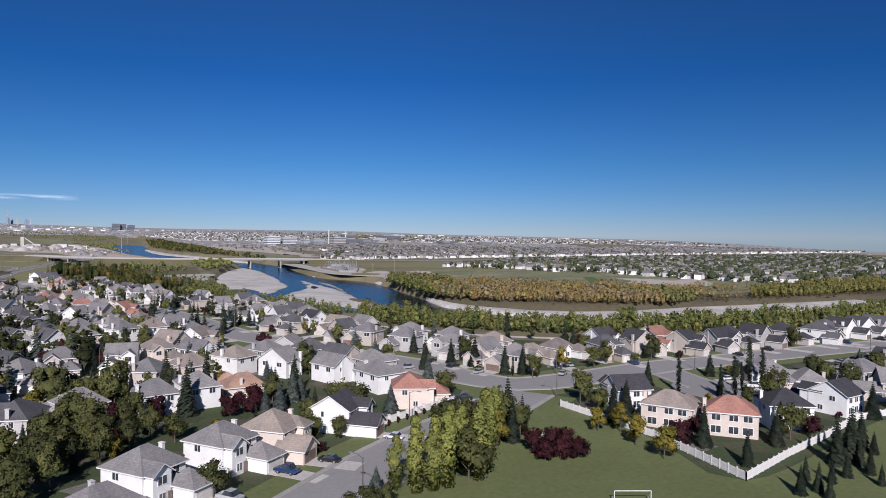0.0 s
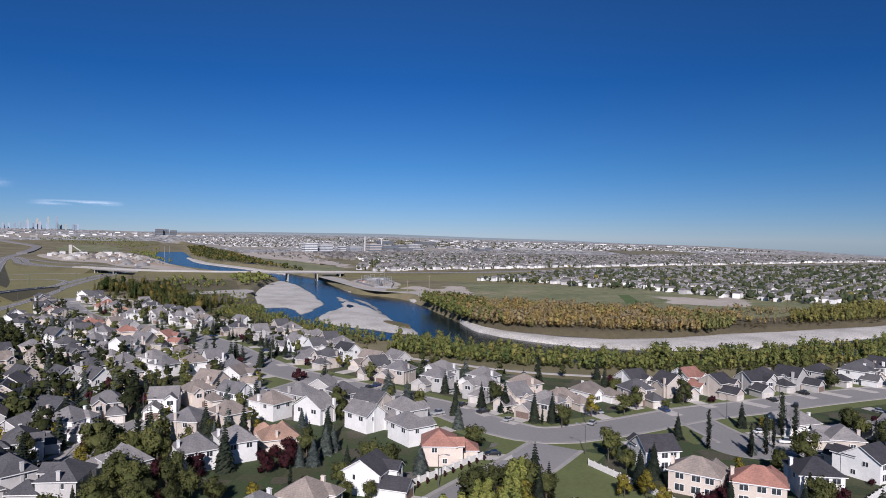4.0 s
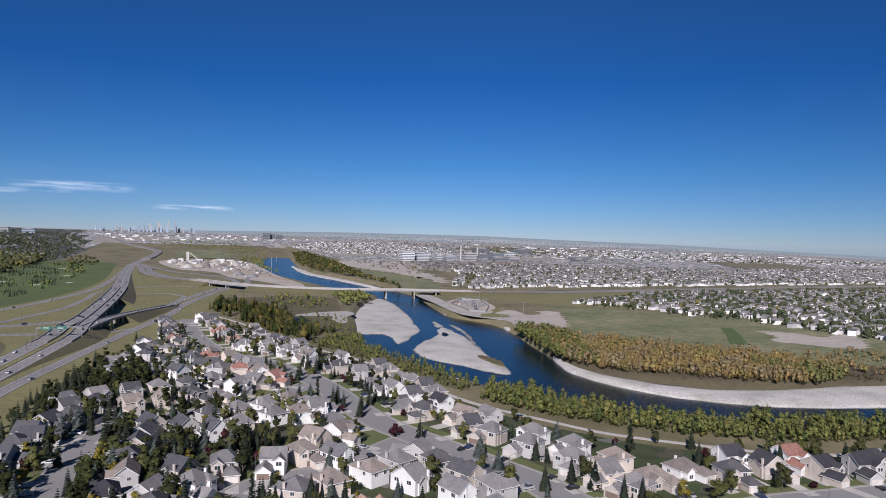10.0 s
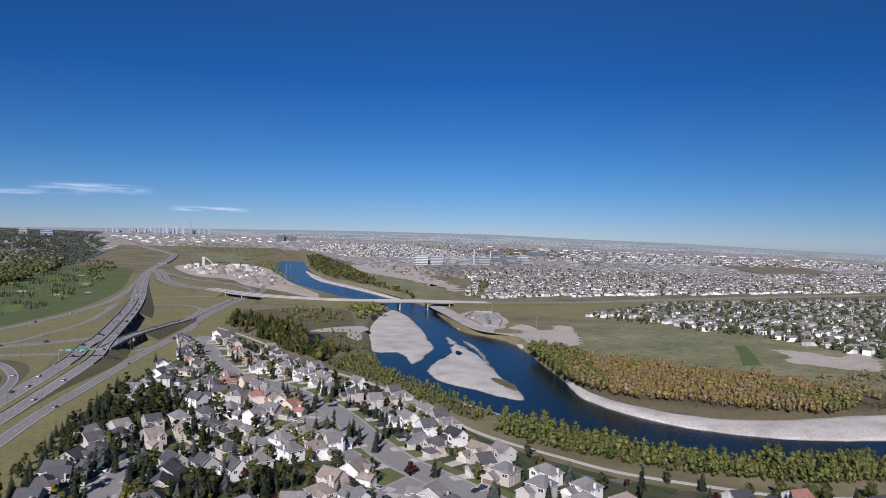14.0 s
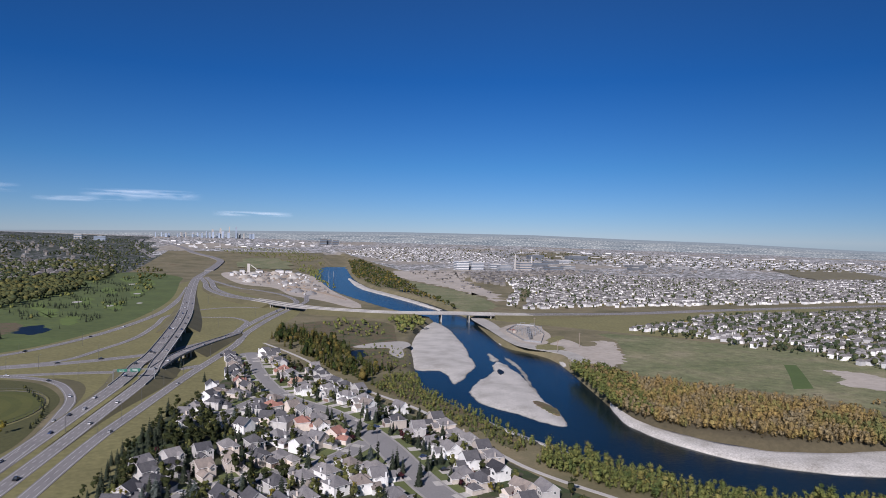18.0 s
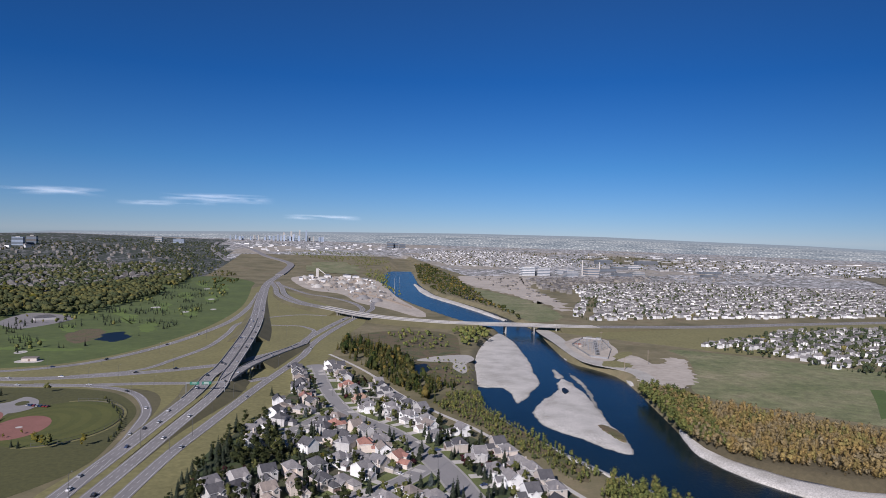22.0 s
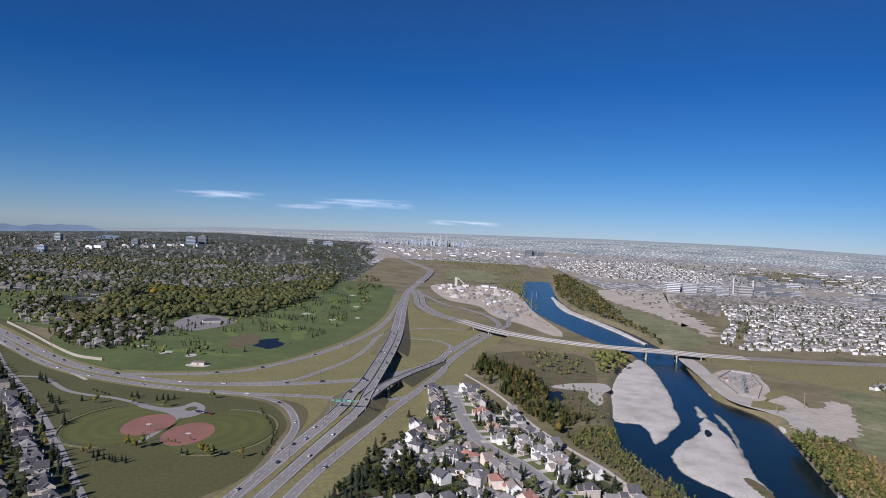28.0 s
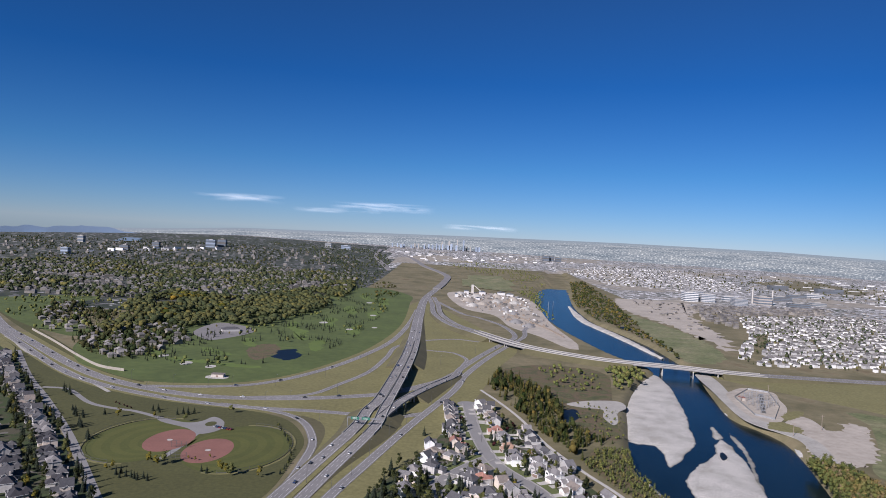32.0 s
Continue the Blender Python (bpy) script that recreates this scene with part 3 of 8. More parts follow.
def inside(poly, x, y):
    hit = False
    for (ax, ay), (bx, by) in zip(poly, poly[1:] + poly[:1]):
        if (ay > y) != (by > y) and x < (bx - ax) * (y - ay) / (by - ay) + ax:
            hit = not hit
    return hit


def edge_distance(poly, X, Y):
    """Distance of grid points to a closed outline, negative inside."""
    best = np.full(X.shape, 1e9)
    odd = np.zeros(X.shape, bool)
    for (ax, ay), (bx, by) in zip(poly, poly[1:] + poly[:1]):
        dx, dy = bx - ax, by - ay
        s = np.clip(((X - ax) * dx + (Y - ay) * dy) / (dx * dx + dy * dy + 1e-9), 0, 1)
        best = np.minimum(best, np.hypot(X - ax - s * dx, Y - ay - s * dy))
        cross = (ay > Y) != (by > Y)
        with np.errstate(divide="ignore", invalid="ignore"):
            odd ^= cross & (X < dx * (Y - ay) / (dy if dy else 1e-9) + ax)
    return np.where(odd, -best, best)


# ---- the plan: river and ground ----
WATER = -6.0
RIVER = [(560, 205), (430, 206), (330, 214), (287, 236), (256, 245), (232, 256), (216, 274), (202, 298), (192, 327), (182, 350), (172, 378), (163, 420), (153, 470), (149, 505),
         (156, 560), (165, 606), (178, 657), (194, 725), (223, 811), (258, 893), (290, 960), (270, 1040), (256, 1098), (238, 1230), (223, 1371), (215, 1560), (218, 1829), (262, 2200),
         (332, 2607), (400, 2902), (475, 3600), (540, 3600), (501, 2977), (440, 2653), (385, 2320), (335, 1951), (316, 1720), (312, 1553), (322, 1450), (337, 1342), (350, 1200), (349, 1071), (345, 964), (318, 832), (297, 718),
         (306, 681), (316, 637), (307, 582), (293, 528), (276, 465), (264, 420), (260, 388), (270, 350), (302, 318), (334, 303), (378, 292), (443, 278), (560, 262)]


def ridge(bearing):
    return np.interp(bearing, [-70, -45, -34, -28, -18, -11, -5, 0, 8, 15, 25, 33, 42, 48, 54, 66, 85], [-20, 10, 55, 76, 102, 88, 84, 82, 66, 60, 52, 40, 28, 20, 6, -48, -90])


def rise(X, Y):
    """The plain climbs to a low ridge that closes the view."""
    d = np.hypot(X, Y)
    z = np.clip((d - 2300) / 2500, 0, 1) ** 1.5 * ridge(np.degrees(np.arctan2(X, np.maximum(Y, 1))))
    return z + np.clip((d - 2350) / 600, 0, 1) * (1.0 + 0.9 * np.sin(X / 310.0) * np.cos(Y / 270.0)) * np.clip((3500 - d) / 800, 0, 1)


def terrain(X, Y):
    bank = edge_distance([(v.x, v.y) for v in smooth_line([(*q, 0) for q in RIVER], 20, True)], X, Y)
    s = np.clip((bank + 2) / 13, 0, 1)
    return rise(X, Y) - 9.0 * (1 - s * s * (3 - 2 * s))


def far_height(x, y):
    return float(rise(np.array(x), np.array(y))) if math.hypot(x, y) > 2300 else 0.0


def steps(a, b, fine0, fine1, fine, grow):
    out = list(np.arange(fine0, fine1 + 0.1, fine))
    v, d = fine1, fine
    while v < b:
        d *= grow
        v += d
        out.append(min(v, b))
    v, d = fine0, fine
    while v > a:
        d *= grow
        v -= d
        out.insert(0, max(v, a))
    return np.array(out)


WOODED_TOWN = [(-330, 1340), (-300, 1600), (-305, 1900), (-315, 2500), (-330, 3000), (-430, 3900), (-560, 4600), (-4000, 4600), (-4000, 1500), (-1100, 1150), (-900, 1230), (-640, 1270), (-480, 1330)]


BRUSH_BANK = [(270, 450), (252, 405), (255, 352), (275, 312), (312, 292), (375, 276), (445, 262), (640, 240), (640, 330), (450, 330), (350, 362), (305, 400), (296, 450)]


def build_ground():
    xs = steps(-4900, 4900, 120, 640, 5.0, 1.12)
    ys = steps(-1500, 4900, 190, 1240, 6.0, 1.09)
    X, Y = np.meshgrid(xs, ys)
    Z = terrain(X, Y)
    nx, ny = len(xs), len(ys)
    verts = np.stack([X.ravel(), Y.ravel(), Z.ravel()], 1)
    faces = [(j * nx + i, j * nx + i + 1, (j + 1) * nx + i + 1, (j + 1) * nx + i) for j in range(ny - 1) for i in range(nx - 1)
             if math.hypot(xs[i], ys[j]) < 4990]
    me = bpy.data.meshes.new("ground")
    me.from_pydata(verts.tolist(), [], faces)
    me.materials.append(M["ground"])
    me.materials.append(M["far_grey"])
    me.materials.append(M["far_green"])
    me.materials.append(M["scrub"])
    kinds = []
    for f in faces:
        cx, cy = verts[f[0]][:2]
        d = math.hypot(cx, cy)
        k = 0
        if inside(WOODED_TOWN, cx, cy):
            k = 2
        elif d > 2150 and cy > 0:
            k = 0 if -330 < cx < 560 and cy < 3300 else 1
            if -60 < cx < 560 and cy < 3000:
                k = 0
        if inside(BRUSH_BANK, cx, cy):
            k = 3
        kinds.append(k)
    me.polygons.foreach_set("material_index", kinds)
    me.polygons.foreach_set("use_smooth", [True] * len(faces))
    tagged(new("ground", me), "wide plain of dry autumn grass with a river valley", "ground", "", "structure")


build_ground()
bm = bmesh.new()
ring = [bm.verts.new((x, y, WATER)) for x, y in ((120, 180), (640, 150), (640, 3700), (200, 3700), (120, 700))]
bm.faces.new(ring)
tagged(new("water", mesh_of("water", bm, M["water"])), "dark blue calm river", "river", "", "structure")


def gravel_bar(name, pts, label, height=1.7):
    """A low uneven bank of river gravel that rises out of the water."""
    poly = [(v.x, v.y) for v in smooth_line([(*q, 0) for q in pts], 6, True)]
    xs = np.arange(min(p[0] for p in poly) - 9, max(p[0] for p in poly) + 9, 2.6)
    ys = np.arange(min(p[1] for p in poly) - 9, max(p[1] for p in poly) + 9, 3.2)
    X, Y = np.meshgrid(xs, ys)
    D = -edge_distance(poly, X, Y)
    D += np.array([[2.2 * noise.noise(Vector((x * 0.05, y * 0.04, 4.0))) + 1.4 * noise.noise(Vector((x * 0.17, y * 0.13, 5.0))) for x in xs] for y in ys])
    nx = len(xs)
    verts, index, faces = [], {}, []
    for j in range(len(ys)):
        for i in range(nx):
            d = D[j, i]
            if d > -7:
                x, y = X[j, i], Y[j, i]
                r = 0.45 * noise.noise(Vector((x * 0.035, y * 0.022, 1.0))) + 0.4 * noise.noise(Vector((x * 0.12, y * 0.08, 2.0))) + 0.12 * noise.noise(Vector((x * 0.35, y * 0.3, 3.0)))
                z = height * (1 - math.exp(-max(d, 0) / 8.0)) + min(d, 0) * 0.35 + 0.15 * r + 0.1
                index[j, i] = len(verts)
                verts.append((x, y, WATER + z))
    for (j, i), k in index.items():
        if (j, i + 1) in index and (j + 1, i) in index and (j + 1, i + 1) in index:
            faces.append((k, index[j, i + 1], index[j + 1, i + 1], index[j + 1, i]))
    me = bpy.data.meshes.new(name)
    me.from_pydata(verts, [], faces)
    me.materials.append(M["gravel"])
    me.polygons.foreach_set("use_smooth", [True] * len(faces))
    return tagged(new(name, me), label, "gravel bar", "gravel bars in the river", "structure")


gravel_bar("gravel_bar", [(284, 945), (283, 874), (260, 749), (240, 669), (228, 618), (201, 570), (180, 540), (185, 573), (184, 600), (164, 606), (172, 657), (186, 725),
                          (213, 811), (250, 893)], "pale grey gravel bar along the river bank")
gravel_bar("gravel_spit", [(253, 630), (262, 640), (266, 660), (268, 680), (263, 676), (258, 655), (252, 640)], "thin spit of stones above an island", 0.9)
gravel_bar("gravel_island", [(258, 635), (245, 612), (232, 582), (200, 539), (183, 507), (179, 472), (192, 439), (202, 414), (213, 397), (225, 429), (232, 471), (250, 548),
                             (258, 605)], "pale gravel island in the middle of the river")


gravel_bar("gravel_riffle", [(277, 668), (271, 640), (266, 606), (256, 565), (245, 532), (236, 500), (240, 500), (249, 532), (260, 565), (270, 606), (275, 640)], "thin line of stones breaking the water", 0.45)


def gravel_strip(name, pts, label, height):
    """A narrow curving bank of gravel; points with half widths along its middle."""
    line = smooth_line([(x, y, 0) for x, y, _ in pts], 6)
    half = smooth_line([(10 * i, w, 0) for i, (_, _, w) in enumerate(pts)], 1)
    bm = bmesh.new()
    rows = []
    n = len(line)
    for i, (v, s) in enumerate(zip(line, sideways(line))):
        w = half[int(i / max(1, n - 1) * (len(half) - 1))].y
        row = []
        for k, (o, z) in enumerate(((-1.15, -1.2), (-1, 0), (-0.75, 0.45), (-0.3, 0.9), (0.3, 1.0), (0.75, 1.05), (1, 1.1), (1.2, 0.2))):
            q = v + s * (o * w)
            r = noise.noise(Vector((q.x * 0.05, q.y * 0.05, k))) * 1.5
            row.append(bm.verts.new((q.x + r, q.y + r, WATER + z * height + (0.12 * r if 1 < k < 7 else 0))))
        rows.append(row)
    for a, b in zip(rows, rows[1:]):
        for i in range(7):
            f = bm.faces.new((a[i], a[i + 1], b[i + 1], b[i]))
            f.smooth = True
    bmesh.ops.recalc_face_normals(bm, faces=bm.faces)
    ob = tagged(new(name, mesh_of(name, bm, M["gravel"])), label, "gravel bar", "gravel bars in the river", "structure")
    return ob


gravel_strip("gravel_bar", [(560, 255, 14), (430, 269, 14), (370, 276, 18), (330, 286, 21), (300, 302, 20), (278, 328, 15), (265, 360, 10), (262, 395, 6), (270, 425, 3), (283, 460, 3)],
             "long curved gravel bar below the wood", 2.6)
gravel_strip("gravel_bar", [(338, 1085, 2), (334, 1143, 6), (329, 1230, 8), (319, 1342, 9), (306, 1450, 9), (297, 1553, 9), (303, 1700, 5), (318, 1900, 3)], "narrow gravel strip in the upper river", 2.4)
gravel_strip("gravel_bar", [(307, 545, 2), (316, 590, 4), (325, 640, 5), (316, 690, 7), (309, 730, 8), (325, 800, 7), (340, 860, 5), (354, 930, 3)], "gravel bank below the yard", 3.2)

gravel_strip("gravel_bar", [(150, 492, 1.5), (153, 462, 2.5), (163, 418, 3), (173, 378, 3), (184, 348, 3), (194, 322, 2)], "narrow pale shore below the path", 2.2)
sheet("island_grass", [(218, 462), (223, 461), (226, 448), (224, 432), (220, 422), (217, 430), (217, 444)], WATER + 1.98, M["rough_grass"], "low green weeds on a gravel island", "grass", 1.2, "structure", WATER, 2.0)
sheet("island_pool", [(236, 579), (241, 586), (240, 572), (233, 564)], WATER + 1.99, M["pond"], "small dark pool on a gravel island", "pond", 3, "structure", WATER)

# ---- fields, paths and roads ----
sheet("residential_ground", [(-62, 290), (-70, 380), (-55, 440), (-22, 530), (6, 650), (26, 690), (60, 600), (95, 480), (122, 400), (138, 330), (160, 262), (215, 200), (330, 165),
                             (420, 150), (420, 60), (330, 20), (200, -40), (40, -60), (-110, -40), (-130, 130)], 0.04, M["garden"], "gardens and lawns between the houses", "garden")
sheet("park_lawn", [(104, 128), (123, 129), (121, 99), (115, 73), (172, 79), (190, 78), (240, 60), (240, -30), (60, -40), (20, 30), (40, 80), (70, 108)], 0.09, M["lawn"],
      "mown park lawn beside the houses", "lawn")
sheet("ball_park_lawn", [(-650, 925), (-470, 747), (-392, 682), (-326, 646), (-264, 626), (-200, 615), (-165, 601), (-142, 576), (-123, 530), (-121, 480), (-126, 402), (-170, 345), (-212, 380), (-278, 470), (-331, 543),
                         (-425, 655), (-560, 830)], 0.06, M["park"], "green lawn of a ball park", "lawn")
sheet("golf_course", [(-470, 802), (-402, 742), (-338, 706), (-262, 716), (-214, 752), (-172, 840), (-128, 1015), (-106, 1290), (-118, 1700), (-130, 1900), (-230, 2100), (-330, 2050), (-351, 1780),
                      (-456, 1420), (-560, 1300), (-540, 960)], 0.06, M["golf"], "bright green golf course fairways", "golf course", 20)
sheet("meadow", [(463, 754), (640, 560), (760, 420), (560, 300), (470, 330), (440, 400), (395, 455), (345, 528), (395, 612), (440, 700)], 0.06, M["field"],
      "broad dry green meadow", "meadow", 15)
sheet("brush", [(287, 398), (287, 368), (306, 338), (340, 320), (385, 308), (450, 294), (620, 277), (760, 262), (760, 300), (600, 312), (470, 326), (410, 345), (350, 365), (312, 392)], 0.12,
      M["scrub"], "brown brush between wood and gravel", "brush", 3, ragged=5.0)
sheet("mown_field", [(524, 527), (525, 528), (535, 523), (535, 522), (500, 477), (465, 434), (464, 433), (447, 435), (446, 436), (485, 480)], 0.10, M["sown"], "bright green strip of sown field", "field")
sheet("dirt_yard", [(430, 690), (405, 640), (382, 592), (352, 558), (326, 552), (318, 580), (338, 630), (352, 662), (366, 664), (392, 672), (414, 702)], 0.12, M["dirt"], "bare grey gravel yard", "yard", 2.5, ragged=7.0)
sheet("dirt_yard", [(544, 495), (566, 478), (574, 445), (622, 472), (600, 430), (548, 388), (520, 407), (502, 442), (528, 460)], 0.12, M["dirt"], "bare earth with tracks in the meadow", "yard", 2.5, ragged=6.0)
sheet("gravel_track", [(322, 600), (345, 606), (372, 650), (384, 712), (372, 720), (340, 684), (330, 676), (345, 650), (338, 625)], 0.10, M["dirt"], "pale gravel track between yards", "track")
sheet("quarry_ground", [(-24, 2100), (114, 2150), (215, 2000), (205, 1442), (212, 1150), (190, 1102), (154, 1230), (109, 1345), (87, 1529), (13, 1672)], 0.12, M["dirt"],
      "pale worked ground of a gravel plant", "yard", 20)
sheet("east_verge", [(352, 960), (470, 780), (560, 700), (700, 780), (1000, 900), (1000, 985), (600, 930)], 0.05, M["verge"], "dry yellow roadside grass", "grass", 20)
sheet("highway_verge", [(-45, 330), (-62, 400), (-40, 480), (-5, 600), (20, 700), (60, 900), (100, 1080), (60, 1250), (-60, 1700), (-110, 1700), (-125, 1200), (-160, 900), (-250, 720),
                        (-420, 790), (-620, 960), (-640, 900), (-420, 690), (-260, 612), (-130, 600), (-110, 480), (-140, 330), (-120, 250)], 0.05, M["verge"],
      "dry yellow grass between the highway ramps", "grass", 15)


def lane_marks(line, offset, parent, dash=3.0, gap=9.0, wide=0.22, z=0.07):
    bm = bmesh.new()
    side = sideways(line)
    s = 0.0
    for (p, a), (q, b) in zip(zip(line, side), zip(line[1:], side[1:])):
        d = (q - p).length
        k = 0.0
        while k < d:
            e = min(k + dash, d)
            u, v = p.lerp(q, k / d), p.lerp(q, e / d)
            c = [bm.verts.new((*(w + n * o).xy, w.z + z)) for w, n, o in ((u, a, offset - wide), (u, a, offset + wide), (v, b, offset + wide), (v, b, offset - wide))]
            f = bm.faces.new(c)
            f.normal_update()
            if f.normal.z < 0:
                f.normal_flip()
            k += dash + gap
    return part("lane_marking", bm, M["paint"], parent, "white painted lane line")


def road(name, pts, width, label, z=0.14, material="asphalt", kerb=True, marks=(), step=6.0, heights=None):
    """A paved road with kerbs; pts in plan, heights where it climbs."""
    pts = [(*p, h) for p, h in zip(pts, heights or [0] * len(pts))]
    line = smooth_line(pts, step)
    ob = new(name, mesh_of(name, ribbon_mesh(line, -width / 2, width / 2, z, 0.5), M[material]))
    tagged(ob, label, "road", "", "structure")
    if kerb:
        for s in (-1, 1):
            a, b = sorted((s * width / 2, s * (width / 2 + 1.3)))
            part("pavement", ribbon_mesh(line, a, b, z + 0.13, 0.5), M["kerb"], ob, "pale concrete kerb and walk")
    for o in marks:
        lane_marks(line, o, ob, z=z + 0.03)
    return ob, line


STREETS = {}
ST1 = [(14, 690), (16, 652), (21, 575), (34, 504), (60, 454), (74, 410), (81, 365), (84, 325), (89, 288), (99, 258), (110, 226), (119, 200), (122, 176), (130, 158),
       (153, 154), (190, 154), (213, 151), (257, 146), (314, 137), (400, 122)]
STREETS["main"] = road("street", ST1[5:], 15.0, "grey asphalt residential street")
STREETS["top"] = road("street", ST1[:6] + [(76, 400)], 9.5, "grey asphalt residential street", 0.142)
STREETS["cross"] = road("street", [(72, 378), (48, 352), (24, 338), (-12, 326), (-30, 312), (-35, 285), (-38, 248), (-36, 200), (-20, 150)], 11.0, "grey asphalt side street", 0.145)
STREETS["second"] = road("street", [(98, 266), (78, 252), (60, 240), (44, 233), (27, 228), (14, 216), (8, 200)], 11.0, "grey asphalt side street", 0.145)
STREETS["upper"] = road("street", [(29, 519), (14, 498), (-8, 462), (-14, 440)], 9.0, "short grey asphalt close", 0.145)
STREETS["front"] = road("street", [(126, 148), (107, 138), (88, 130), (67, 119), (47, 106), (20, 88), (-20, 60), (-70, 30)], 14.5, "wide grey asphalt street", 0.145)
STREETS["close"] = road("street", [(186, 150), (181, 138), (177, 126)], 11.0, "short grey asphalt close", 0.145)


def round_sheet(name, x, y, r, z, material, label, category, squash=1.0):
    pts = [(x + r * math.cos(a), y + r * squash * math.sin(a)) for a in (2 * math.pi * i / 14 for i in range(14))]
    return sheet(name, pts, z, M[material], label, category, 3.0)


for x, y, r in ((8, 198, 11), (177, 122, 13), (-15, 438, 12), (14, 690, 11), (300, 118, 10)):
    round_sheet("turning_circle", x, y, r, 0.15, "asphalt", "round asphalt end of a close", "road")
STREETS["west"] = road("street", [(-560, 830), (-460, 697), (-389, 612), (-306, 508), (-218, 387), (-170, 320)], 7.0, "grey asphalt street beside the ball park", 0.145, "asphalt", False)

for i, key in enumerate(("main", "top", "cross", "second", "upper", "front", "close")):
    ob, line = STREETS[key]
    for j, (a, b) in enumerate(((-14.5, -6.5), (6.5, 14.5))):
        part("lawn_strip", ribbon_mesh(line, a, b, 0.055 + 0.012 * i + 0.006 * j, 0.3), M["lawn"], ob, "green front lawns along the street")

road("footpath", [(30, 760), (50, 700), (66, 640), (80, 565), (100, 500), (119, 450), (131, 394), (141, 330), (150, 300), (166, 268), (180, 243), (205, 218), (240, 192), (300, 176), (420, 160)],
     3.2, "pale paved footpath above the river", 0.12, "concrete", False)
road("footpath", [(-419, 655), (-400, 656), (-385, 648), (-346, 609), (-317, 595), (-292, 589), (-262, 573)], 5.0, "grey path to the ball park", 0.12, "asphalt", False)
sheet("parking_lot", [(-265, 576), (-237, 564), (-224, 570), (-218, 586), (-204, 572), (-200, 548), (-212, 534), (-228, 548), (-256, 562)], 0.13, M["asphalt"], "grey asphalt car park", "car park", 3)
round_sheet("traffic_island", -213, 564, 4.5, 0.24, "park", "grass island in the car park", "grass", 1.6)
road("footpath", [(-214, 545), (-214, 524), (-214, 495), (-216, 470)], 4.6, "grey path between the ball fields", 0.12, "asphalt", False)

sheet("sand_patch", [(122, 716), (150, 737), (184, 742), (187, 715), (172, 690), (164, 655), (156, 640), (152, 668), (158, 700), (138, 704)], 0.10, M["sand"], "pale sand running through brush", "sand", 5)
sheet("shore_gravel", [(338, 936), (322, 826), (306, 716), (308, 676), (328, 630), (318, 580), (300, 520), (292, 470), (299, 470), (318, 530), (336, 580), (346, 632), (330, 680), (322, 716), (336, 800), (352, 880), (356, 934)], 0.16,
      M["sand"], "pale gravel shore above the water", "gravel", 6)
sheet("green_wedge", [(443, 1749), (474, 1500), (480, 1300), (452, 1122), (408, 1045), (362, 1045), (380, 1303), (408, 1500)], 0.07, M["field"], "long green meadow beside the river", "meadow", 9, ragged=8.0)
sheet("building_land", [(540, 2260), (734, 2250), (700, 1950), (616, 1742), (542, 1352), (482, 1180), (484, 1330), (488, 1549), (462, 1860)], 0.07, M["dirt"], "bare pale building land", "bare ground", 9, ragged=26.0)
sheet("building_land", [(900, 2160), (1280, 2180), (1700, 2280), (1720, 2050), (1400, 1960), (1120, 1975), (880, 2040)], 0.07, M["dirt"], "bare pale building land", "bare ground", 9, ragged=26.0)
sheet("pond_bank", [(-296, 939), (-281, 985), (-258, 962), (-250, 930), (-249, 890), (-262, 858), (-282, 892)], 0.09, M["rough_grass"], "bare brown bank beside a pond", "bank", 2.5, ragged=5.0)
sheet("school_field", [(-1000, 1300), (-893, 1401), (-840, 1503), (-791, 1467), (-774, 1356), (-843, 1237)], 0.09, M["golf"], "green school field among trees", "field", 15)
for n, (x, y, a, w, long) in enumerate(((-400, 870, 2.2, 9, 60), (-340, 830, 2.9, 10, 70), (-270, 815, 3.0, 8, 60), (-330, 900, 2.4, 10, 70), (-310, 990, 1.9, 9, 80), (-210, 1000, 1.7, 10, 110), (-255, 1090, 1.8, 10, 120),
                                        (-180, 1180, 1.65, 10, 130), (-240, 1260, 1.7, 12, 140), (-290, 1180, 1.8, 9, 120), (-175, 1420, 1.6, 11, 150), (-235, 1480, 1.75, 12, 170), (-185, 1700, 1.7, 12, 170), (-240, 1780, 1.8, 12, 170),
                                        (-600, 1330, 2.0, 22, 110), (-560, 1260, 2.2, 16, 80))):
    c, s = math.cos(a), math.sin(a)
    sheet("fairway", [(x + u * long / 2 * c - v * w * s, y + u * long / 2 * s + v * w * c) for u, v in ((-1, 0), (-0.7, -1), (0, -0.8), (0.6, -1.2), (1, 0), (0.7, 0.9), (0.1, 1.3), (-0.6, 0.8))], 0.10 + 0.004 * n, M["fairway"],
          "bright mown golf fairway", "fairway", 4, ragged=6.0)
for n, pts in enumerate(([(318, 664), (336, 652), (352, 662), (346, 690), (330, 688)], [(352, 700), (372, 716), (392, 742), (380, 744), (358, 722)])):
    sheet("grass_patch", pts, 0.20 + 0.004 * n, M["verge"], "patch of dry grass on the gravel", "grass", 1.5, ragged=3.0)
sheet("rough_ground", [(46, 800), (58, 880), (110, 935), (180, 935), (205, 890), (192, 810), (178, 742), (168, 690), (160, 640), (148, 588), (130, 600), (112, 650), (98, 740), (80, 800)], 0.05, M["rough_grass"], "rough wet grass with rust-brown weeds", "grass", 8)
sheet("rough_ground", [(140, 420), (150, 345), (160, 350), (157, 410), (146, 465), (142, 505), (146, 555), (124, 560), (108, 515), (126, 455)], 0.05, M["rough_grass"], "rough grass above the water", "grass", 8)
